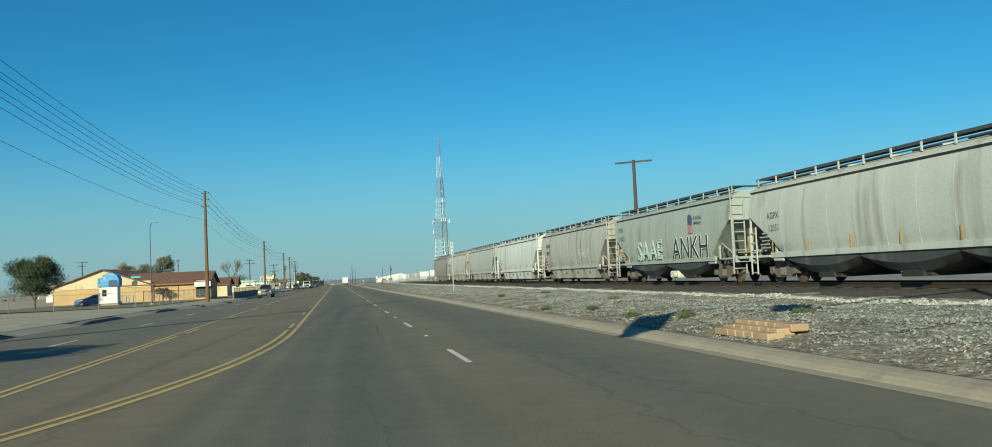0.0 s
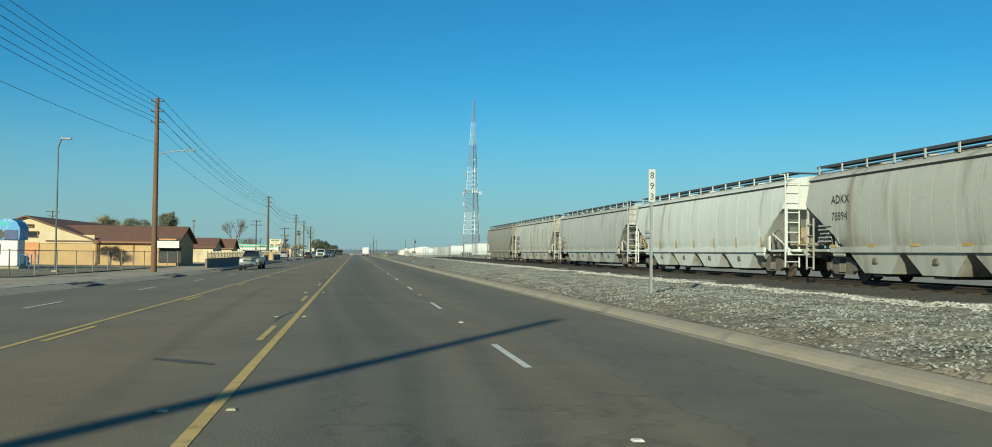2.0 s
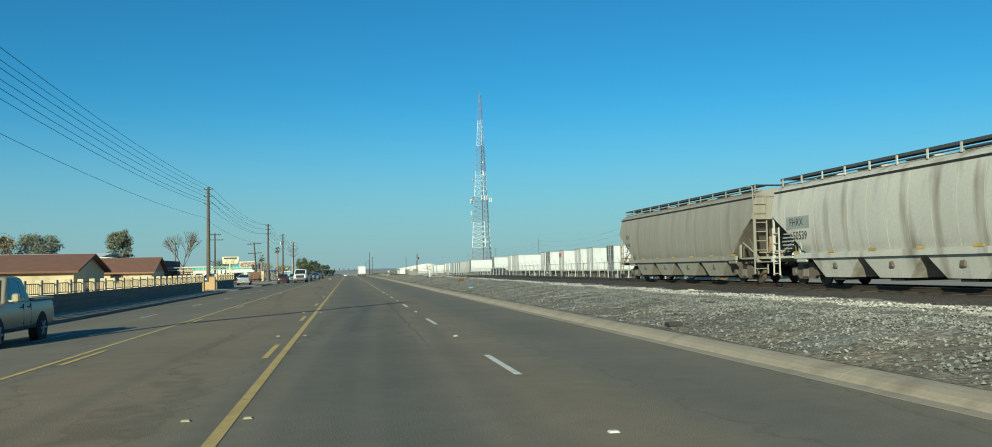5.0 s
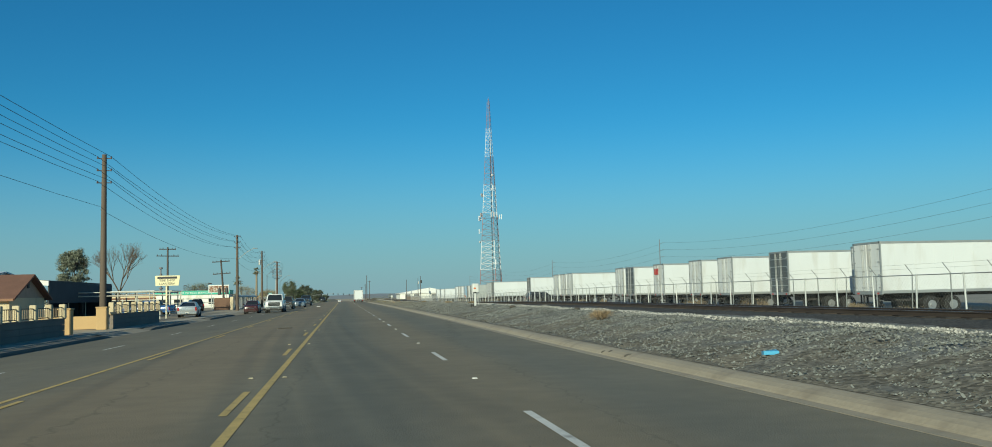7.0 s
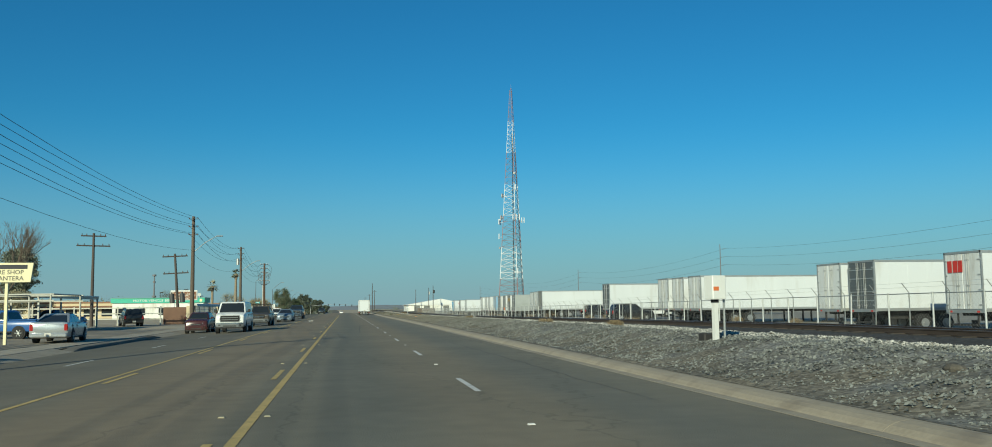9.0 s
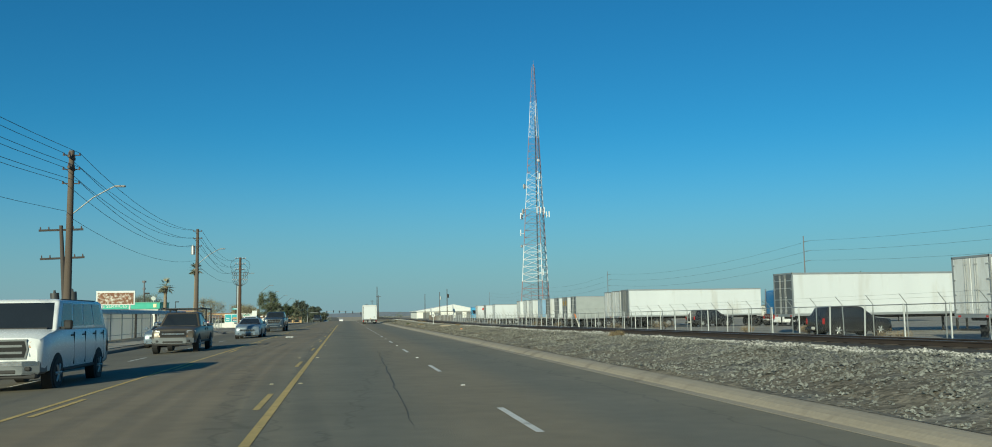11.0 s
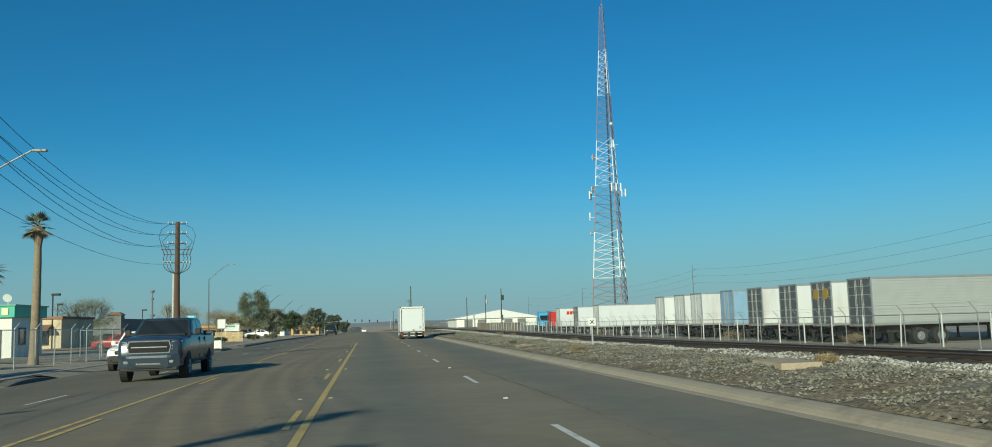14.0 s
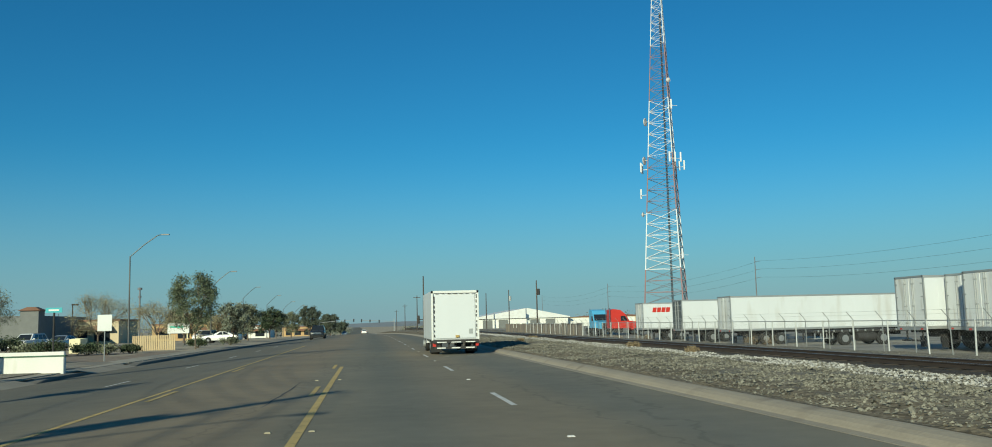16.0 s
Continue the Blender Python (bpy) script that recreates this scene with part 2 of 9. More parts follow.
ASPHALT = asphalt_mat()
CONCRETE = mat("concrete", (0.325, 0.275, 0.207), 0.9, var=0.14, scale=0.8, fine=18, dirt=(0.2, 0.165, 0.125), dirt_amount=0.22)
SIDEWALK = mat("sidewalk_concrete", (0.35, 0.305, 0.24), 0.9, var=0.15, scale=0.6, fine=15, dirt=(0.17, 0.14, 0.11), dirt_amount=0.35)
DIRT = mat("desert_dirt", (0.39, 0.32, 0.23), 0.95, var=0.25, scale=0.15, fine=6, bump=0.5, dirt=(0.30, 0.245, 0.175), dirt_amount=0.4)
GRAVEL = gravel_mat("bank_gravel", [(0.225, 0.206, 0.172), (0.76, 0.80, 0.87)], 9.0)
STONE = gravel_mat("loose_stone", [(0.205, 0.205, 0.186), (0.75, 0.77, 0.80)], 7.0, island=0.5)
WHITE_STONE = mat("pale_ballast", (0.37, 0.355, 0.325), 0.9, var=0.25, scale=2, fine=20, island=0.3)
BALLAST = gravel_mat("track_ballast", [(0.085, 0.075, 0.066), (0.8, 0.8, 0.8)], 9.0)
YELLOW = mat("road_yellow", (0.53, 0.37, 0.135), 0.8, var=0.2, scale=2, fine=30, dirt=(0.2, 0.145, 0.06), dirt_amount=0.2)
WHITE_LINE = mat("road_white", (0.62, 0.6, 0.56), 0.8, var=0.15, scale=2, fine=30, dirt=(0.22, 0.2, 0.18), dirt_amount=0.25)
STEEL = mat("galvanised", (0.42, 0.43, 0.42), 0.45, 0.6, var=0.12)
RAIL = mat("rusty_rail", (0.05, 0.036, 0.028), 0.8, 0.2, var=0.3, fine=40)
RAILTOP = mat("rail_head", (0.35, 0.33, 0.31), 0.3, 0.9, var=0.1)
TIE = mat("creosoted_tie", (0.045, 0.036, 0.028), 0.95, var=0.3, shade=0.3)
WOOD = mat("weathered_pole_wood", (0.145, 0.082, 0.05), 0.9, var=0.3, scale=3, fine=30, streak=0.08, bump=0.5)
BLACK = mat("black_rubber", (0.018, 0.018, 0.018), 0.8, var=0.2)
DARK = mat("dark_steel", (0.035, 0.033, 0.032), 0.7, 0.2, var=0.3)
GLASS = glass_mat()
CHROME = mat("chrome", (0.55, 0.55, 0.56), 0.22, 1.0, var=0.05, bump=0)
WIRE = mat("line_wire", (0.03, 0.03, 0.032), 0.6, var=0.1, bump=0)


# ---- mesh tools ----
class Shape:
    """Collects vertices and faces of one mesh."""

    def __init__(self):
        self.v, self.f = [], []

    def add(self, verts, faces):
        k = len(self.v)
        self.v += [tuple(p) for p in verts]
        self.f += [tuple(i + k for i in f) for f in faces]
        return self

    def box(self, cx, cy, cz, sx, sy, sz, rz=0.0, cham=0.0):
        """A box about its centre, its upright edges cut back by cham."""
        hx, hy, hz = sx / 2, sy / 2, sz / 2
        c = min(cham, hx * 0.9, hy * 0.9, hz * 0.9)
        ca, sa = math.cos(radians(rz)), math.sin(radians(rz))
        if c <= 0:
            ring = [(-hx, -hy), (hx, -hy), (hx, hy), (-hx, hy)]
            levels = [(-hz, ring), (hz, ring)]
        else:
            def oct_(d):
                a, b = hx - d, hy - d
                return [(-a + c, -b), (a - c, -b), (a, -b + c), (a, b - c), (a - c, b), (-a + c, b), (-a, b - c), (-a, -b + c)]
            levels = [(-hz, oct_(c * 0.6)), (-hz + c, oct_(0)), (hz - c, oct_(0)), (hz, oct_(c * 0.6))]
        rings = [[(cx + x * ca - y * sa, cy + x * sa + y * ca, cz + z) for x, y in r] for z, r in levels]
        return self.loft(rings)

    def loft(self, rings, caps=True, closed=True):
        n = len(rings[0])
        k = len(self.v)
        for r in rings:
            self.v += [tuple(p) for p in r]
        last = n if closed else n - 1
        for i in range(len(rings) - 1):
            for j in range(last):
                a, b = k + i * n + j, k + i * n + (j + 1) % n
                self.f.append((a, b, b + n, a + n))
        if caps and closed:
            self.f.append(tuple(k + j for j in reversed(range(n))))
            self.f.append(tuple(k + (len(rings) - 1) * n + j for j in range(n)))
        return self

    def prism(self, pts, axis, a, b):
        """A flat outline drawn out from a to b along an axis ('x': outline in y, z; 'y': in x, z; 'z': in x, y)."""
        place = {"x": lambda p, d: (d, p[0], p[1]), "y": lambda p, d: (p[0], d, p[1]), "z": lambda p, d: (p[0], p[1], d)}[axis]
        return self.loft([[place(p, a) for p in pts], [place(p, b) for p in pts]])

    def tube(self, p, q, r, r2=None, n=8, caps=True):
        p, q = Vector(p), Vector(q)
        d = (q - p).normalized()
        u = d.orthogonal().normalized() if abs(d.z) < 0.9 else Vector((1, 0, 0))
        u = (u - d * u.dot(d)).normalized()
        w = d.cross(u)
        r2 = r if r2 is None else r2
        ring = lambda c, rad: [c + (u * math.cos(2 * math.pi * i / n) + w * math.sin(2 * math.pi * i / n)) * rad for i in range(n)]
        return self.loft([ring(p, r), ring(q, r2)], caps)

    def path(self, pts, r, n=6):
        """One unbroken tube along the points."""
        pts = [Vector(p) for p in pts]
        rings, u = [], None
        for i, p in enumerate(pts):
            d = (pts[min(i + 1, len(pts) - 1)] - pts[max(i - 1, 0)]).normalized()
            u = (d.orthogonal() if u is None else u - d * u.dot(d)).normalized()
            w = d.cross(u)
            rings.append([p + (u * math.cos(2 * math.pi * j / n) + w * math.sin(2 * math.pi * j / n)) * r for j in range(n)])
        return self.loft(rings)

    def ball(self, c, rx, ry=None, rz=None, n=10, m=6):
        ry, rz = ry or rx, rz or rx
        rings = []
        for i in range(m + 1):
            a = math.pi * (i / m) * 0.998 + 0.003
            rings.append([(c[0] + rx * math.sin(a) * math.cos(2 * math.pi * j / n), c[1] + ry * math.sin(a) * math.sin(2 * math.pi * j / n), c[2] - rz * math.cos(a)) for j in range(n)])
        return self.loft(rings)

    def wheel(self, c, r, w, axis="x", n=20, dish=0.0):
        """A wheel with a rounded shoulder on both sides."""
        prof = [(-w / 2, r * 0.55), (-w / 2, r * 0.9), (-w * 0.36, r), (w * 0.36, r), (w / 2, r * 0.9), (w / 2, r * 0.55)]
        rings = []
        for d, rad in prof:
            ring = []
            for i in range(n):
                a = 2 * math.pi * i / n
                p, q = rad * math.cos(a), rad * math.sin(a)
                ring.append((c[0] + d, c[1] + p, c[2] + q) if axis == "x" else (c[0] + p, c[1] + d, c[2] + q))
            rings.append(ring)
        return self.loft(rings)

    def fix(self):
        return self


def ob_from(name, s, material, smooth=False):
    me = bpy.data.meshes.new(name)
    me.from_pydata(s.v, [], s.f)
    bm = bmesh.new()
    bm.from_mesh(me)
    bmesh.ops.recalc_face_normals(bm, faces=bm.faces)
    bm.to_mesh(me)
    bm.free()
    me.materials.append(material)
    if smooth:
        me.polygons.foreach_set("use_smooth", [True] * len(me.polygons))
        me.set_sharp_from_angle(angle=radians(35))
    return new(name, me)


def part(name, s, material, parent, label="", smooth=False):
    ob = ob_from(name, s, material, smooth)
    ob.parent = parent
    if label:
        tagged(ob, label)
    return ob


def thing(name, label, category, group=""):
    return tagged(new(name), label, category, group)


def piece(name, s, material, label, category="", group="", kind="", smooth=False):
    return tagged(ob_from(name, s, material, smooth), label, category, group, kind)


def letters(text, size, material, parent, m, name="lettering", align="LEFT", squeeze=1.0):
    """Flat painted lettering, a few millimetres thick, in the built-in face; m places its lower edge."""
    cu = bpy.data.curves.new(name, "FONT")
    cu.body, cu.size, cu.align_x, cu.extrude, cu.resolution_u = text, size, align, 0.002, 2
    tmp = bpy.data.objects.new(name, cu)
    scene.collection.objects.link(tmp)
    me = bpy.data.meshes.new_from_object(tmp.evaluated_get(bpy.context.evaluated_depsgraph_get()))
    bpy.data.objects.remove(tmp)
    me.transform(m @ Matrix.Diagonal((squeeze, 1, 1, 1)))
    me.materials.clear()
    me.materials.append(material)
    ob = new(name, me)
    ob.parent = parent
    return ob


# ---- lie of the land ----
def fall(y):
    """Beyond the corner sign the road runs gently downhill."""
    d = max(0.0, y - 400)
    return -0.0000375 * d * d if d < 120 else -0.54 - 0.009 * (d - 120)


def bend(y):
    """Beyond the corner sign the road bears slightly to the left."""
    d = max(0.0, y - 400)
    return -0.00006 * d * d if d < 120 else -0.864 - 0.0144 * (d - 120)


WEST = [(-60, 0.15), (62, 0.15), (96, -0.15), (112, -0.2), (140, -0.22), (200, -0.12), (330, -0.12), (365, -0.26), (400, -0.26)]


def left_z(y):
    """Ground level along the west pavement, which falls away along the road."""
    for (a, za), (b, zb) in zip(WEST, WEST[1:]):
        if y <= b:
            return za + (zb - za) * max(0.0, y - a) / (b - a) + fall(y)
    return WEST[-1][1] + fall(y)


def road_z(x, y):
    f = fall(y)
    return f if x > -5.1 else f + (x + 5.1) / -6.5 * (left_z(y) - f - 0.15)


def rail_z(y):
    """Ground level at the railway fence."""
    return 0.40 if y < 215 else max(-0.35, 0.40 - 0.0058 * (y - 215))


def smooth(a, b, v):
    k = min(1.0, max(0.0, (v - a) / (b - a)))
    return k * k * (3 - 2 * k)


def yard_drop(y):
    """The trailer yard lies lower along its middle stretch."""
    return (0.42 * smooth(300, 340, y) + 0.3 * smooth(375, 400, y)) * (1 - smooth(445, 510, y))


def bank_z(x, y):
    r = rail_z(y)
    k = min(1.0, max(0.0, (y - 90) / 110))
    crest = r + 0.27 * k * k * (3 - 2 * k) + max(0, y - 204) * 0.0019
    pts = [(6.92, 0.15), (7.4, 0.2), (9.4, crest), (12.5, crest - 0.09), (15.0, r - 0.02), (16.6, r - 0.05), (21, r - 0.05), (24, r), (27, -0.2 - yard_drop(y)), (400, -0.25 - yard_drop(y))]
    near = fall(y) * (1 - smooth(11, 17, x))
    for (a, za), (b, zb) in zip(pts, pts[1:]):
        if x <= b:
            return near + za + (zb - za) * max(0, x - a) / (b - a)
    return -0.25 - yard_drop(y)


def sheet(xs, ys, fz):
    s = Shape()
    s.v = [(x, y, fz(x, y)) for y in ys for x in xs]
    n = len(xs)
    s.f = [(j * n + i, j * n + i + 1, (j + 1) * n + i + 1, (j + 1) * n + i) for j in range(len(ys) - 1) for i in range(n - 1)]
    return s


def steps(a, b, d):
    k = max(1, round((b - a) / d))
    return [a + (b - a) * i / k for i in range(k + 1)]


KERB_L = [(-60, -11.6), (262, -11.6), (305, -12.2), (324, -12.6), (350, -12.4), (372, -12.7), (400, -12.4), (480, -10.6), (900, -10.6)]


KERB_R = [(-60, 6.3), (60, 6.28), (110, 5.92), (165, 5.85), (195, 5.98), (260, 6.08), (288, 5.98), (322, 5.78), (360, 5.72), (2400, 5.72)]


def along(line, y):
    for (a, xa), (b, xb) in zip(line, line[1:]):
        if y <= b:
            return xa + (xb - xa) * (y - a) / (b - a) + bend(y)
    return line[-1][1] + bend(y)


def kerb_l(y):
    return along(KERB_L, y)


def kerb_r(y):
    return along(KERB_R, y)


def verge(x, y):
    """Draws the foot of the bank up to the kerb."""
    return x + (kerb_r(y) - 6.3) * max(0.0, 1 - (x - 6.91) / 2.6)


# ground: one sheet to the horizon, lower than everything that lies on it
piece("ground", sheet([-2500, -400, -120, -60, -30, -12, 8, 30, 60, 150, 500, 2500], [-600, -60, 0, 100, 200, 300, 400, 460, 520, 700, 900, 1200, 3000], lambda x, y: (-1.3 if 29 < x < 61 and y == 400 else -0.75 if abs(x) < 61 and -61 < y < 701 else -0.4) + (fall(min(y, 900)) * 1.04 if y > 401 else 0)), DIRT, "flat dusty tan desert ground reaching the horizon", "ground", kind="structure")
road_xs = [-11.6, -8.1, -5.1, -1.2, 2.4, 6.4]
s = Shape()
ys = steps(-60, 900, 6)
s.v = [(kerb_l(y) if i == 0 else kerb_r(y) + 0.1 if i == 5 else x + bend(y), y, road_z(x, y)) for y in ys for i, x in enumerate(road_xs)]
n = len(road_xs)
s.f = [(j * n + i, j * n + i + 1, (j + 1) * n + i + 1, (j + 1) * n + i) for j in range(len(ys) - 1) for i in range(n - 1)]
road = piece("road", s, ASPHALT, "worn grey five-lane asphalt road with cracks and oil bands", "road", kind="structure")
far_road = piece("far_road", Shape().loft([[(x + bend(y), y, fall(900) + (0 if x > -5.2 else -0.3)) for x in (-10.6, -5.1, 6.4)] for y in (900, 1500, 2400)], caps=False, closed=False), ASPHALT, "worn grey asphalt road running to the horizon", "road", kind="structure")

# kerbs: gutter pan and rounded kerb, cast in lengths
def kerb_run(name, label, path_x, side, y0, y1, zf):
    prof = [(0, -0.25), (0, 0.005), (0.2, 0.012), (0.225, 0.035), (0.3, 0.085), (0.4, 0.12), (0.52, 0.142), (0.6, 0.147), (0.62, 0.14), (0.62, -0.25)]
    whole = thing(name, label, "kerb")
    whole["kind"] = "structure"
    y = y0
    while y < y1:
        e = min(y1, y + 9.0)
        s = Shape()
        rings = []
        for yy in (y + 0.004, (y + e) / 2, e - 0.004):
            rings.append([(path_x(yy) + side * px, yy, zf(yy) + pz) for px, pz in prof])
        s.loft(rings)
        part("kerb_length", s, CONCRETE, whole)
        y = e
    return whole


kerb_run("kerb_east", "sand-coloured concrete kerb and gutter below the railway bank", kerb_r, 1, -60, 720, fall)

# railway bank
xs = [6.91] + steps(7.1, 17.0, 0.4) + [18.5, 20, 21.5, 23, 24, 25.5, 26.4]
s = sheet(xs, steps(-60, 720, 1.0), lambda x, y: bank_z(x, y) + (0 if x < 7.0 else 0.10 * noise.noise((x * 0.5, y * 0.5, 0)) + 0.06 * noise.noise((x * 1.7, y * 1.7, 3))))
s.v = [(verge(x, y), y, z) for x, y, z in s.v]
bank = piece("railway_bank", s, GRAVEL, "grey stony railway embankment with patches of sand", "embankment", kind="structure")


yard = piece("yard_ground", sheet([26.4, 27, 28.5, 30, 34, 40, 50, 60, 80, 110], steps(-60, 720, 2.0), lambda x, y: bank_z(x, y) + (0.04 * noise.noise((x * 0.4, y * 0.4, 7)) if 26.5 < x < 109 else 0)), mat("yard_dirt", (0.27, 0.24, 0.195), 0.95, var=0.25, scale=0.2, fine=8, bump=0.5, dirt=(0.16, 0.145, 0.12), dirt_amount=0.4), "packed grey-tan dirt of the trailer yard", "ground", kind="structure")


def stones(count, x0, x1, y0, y1, lo, hi, seed, zf, shift=0.0):
    """Loose angular stones, each a squashed ridged lump."""
    rng = np.random.default_rng(seed)
    x = x0 + (x1 - x0) * rng.random(count)
    y = y0 + (y1 - y0) * rng.random(count)
    k = np.clip((y - 90) / 110, 0, 1)
    if shift:  # a narrower strip beside the train
        x = np.where(y < 110, 13.95 + (x - 13.9) * 0.45, x)
    x = x - shift * k * k * (3 - 2 * k)
    if not shift:  # fewer stones on the bare soil beside the kerb
        x = np.where((x < 7.9) & (rng.random(count) < 0.3), 8.2 + 3.0 * rng.random(count), x)
        x = np.where((x > 11.0) & (rng.random(count) < 0.35), 8.0 + 3.0 * rng.random(count), x)
    size = lo + (hi - lo) * rng.random(count) ** 2
    base = np.array([(0.9, -0.6, -0.3), (0.8, 0.7, -0.3), (-0.8, 0.6, -0.3), (-0.9, -0.7, -0.3), (0.45, 0.1, 0.8), (-0.4, -0.05, 0.8)], float)
    faces = np.array([(0, 1, 4), (1, 2, 5), (1, 5, 4), (2, 3, 5), (3, 0, 4), (3, 4, 5)])
    shape = base[None] * (0.65 + 0.7 * rng.random((count, 6, 1))) * size[:, None, None]
    shape[:, :, 0] *= 0.6 + 0.6 * rng.random((count, 1))
    tilt = rng.normal(size=(count, 1)) * 0.35
    shape[:, :, 2] = shape[:, :, 2] * 0.65 + shape[:, :, 0] * tilt
    a = rng.random(count) * 6.28
    ca, sa = np.cos(a), np.sin(a)
    vx = shape[:, :, 0] * ca[:, None] - shape[:, :, 1] * sa[:, None] + x[:, None]
    vy = shape[:, :, 0] * sa[:, None] + shape[:, :, 1] * ca[:, None] + y[:, None]
    z = np.array([zf(p, q) for p, q in zip(x, y)])
    vx += np.array([verge(p, q) - p for p, q in zip(x, y)])[:, None]
    vz = shape[:, :, 2] + z[:, None] + size[:, None] * 0.1
    me = bpy.data.meshes.new("stones")
    me.from_pydata(np.stack([vx, vy, vz], -1).reshape(-1, 3).tolist(), [], (faces[None] + 6 * np.arange(count)[:, None, None]).reshape(-1, 3).tolist())
    return me


def bank_top(x, y):
    return bank_z(x, y) + 0.10 * noise.noise((x * 0.5, y * 0.5, 0)) + 0.06 * noise.noise((x * 1.7, y * 1.7, 3))


for nm, cnt, a, b, y0, y1, lo, hi, sd, mt, side, lab in (
    ("bank_stones", 170000, 7.0, 13.3, 4, 190, 0.016, 0.044, 1, STONE, 0.0, "loose angular grey railway stones strewn over the bank"),
    ("coarse_stones", 200000, 7.0, 12.6, 185, 400, 0.015, 0.048, 3, STONE, 0.0, "coarse broken grey rock strewn over the bank"),
    ("pale_stones", 72000, 13.0, 14.8, 0, 440, 0.024, 0.062, 2, WHITE_STONE, 2.4, "strip of pale broken ballast beside the track"),
):
    me = stones(cnt, a, b, y0, y1, lo, hi, sd, bank_top, side)
    me.materials.append(mt)
    tagged(new(nm, me), lab, "stones", kind="stuff")

# ---- railway ----
TRACK_X = 18.45


def track(cx, y0, y1):
    whole = thing("railway_track", "single railway track with rusty rails on dark ties", "railway track")
    whole["kind"] = "structure"
    s = Shape()
    rings = []
    for y in steps(y0, y1, 4):
        z = rail_z(y)
        rings.append([(cx + a, y, z + b) for a, b in ((-3.6, -0.3), (-3.5, -0.01), (-1.75, 0.06), (1.75, 0.06), (2.3, -0.3))])
    s.loft(rings)
    part("ballast_bed", s, BALLAST, whole, "dark oily ballast bed")
    for side in (-0.75, 0.75):
        s, top = Shape(), Shape()
        foot, head = [], []
        for y in steps(y0, y1, 6):
            z = rail_z(y) + 0.08
            foot.append([(cx + side + a, y, z + b) for a, b in ((-0.075, 0), (0.075, 0), (0.075, 0.02), (0.012, 0.04), (0.012, 0.12), (0.036, 0.13), (0.036, 0.166), (-0.036, 0.166), (-0.036, 0.13), (-0.012, 0.12), (-0.012, 0.04), (-0.075, 0.02))])
            head.append([(cx + side + a, y, z + b) for a, b in ((-0.03, 0.166), (0.03, 0.166), (0.026, 0.172), (-0.026, 0.172))])
        rail = part("rail", s.loft(foot), RAIL, whole, "rusty steel rail")
        part("rail_head", top.loft(head), RAILTOP, rail, "worn shiny rail head")
    me = ob_from("tie", Shape().box(0, 0, 0, 2.6, 0.23, 0.18), TIE)
    me.parent = whole
    me.location = (cx, 20, rail_z(20) + 0.0)
    y = 20.55
    while y < 470:
        t = me.copy()
        scene.collection.objects.link(t)
        t.location = (cx, y, rail_z(y))
        y += 1.1
    return whole


track(TRACK_X, -60, 720)

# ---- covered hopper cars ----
# belly colour kept near black: the shade under the cars is put into it
BELLY = mat("shaded_belly_paint", (0.05, 0.056, 0.062), 0.7, var=0.25, scale=0.9, dirt=(0.12, 0.11, 0.1), dirt_amount=0.3, streak=0.2)
BOGIE = mat("dusty_bogie_steel", (0.13, 0.118, 0.105), 0.85, 0.1, var=0.3, scale=3, fine=20, dirt=(0.16, 0.10, 0.065), dirt_amount=0.4)
WHEEL_RUST = mat("brown_wheel_steel", (0.12, 0.085, 0.065), 0.75, 0.2, var=0.25, scale=3, fine=20)
END_RUST = mat("rusty_tan_end", (0.32, 0.24, 0.155), 0.85, var=0.25, scale=2, fine=14, dirt=(0.15, 0.085, 0.05), dirt_amount=0.55)
DECK = mat("dark_grating", (0.055, 0.062, 0.07), 0.8, 0.1, var=0.25)


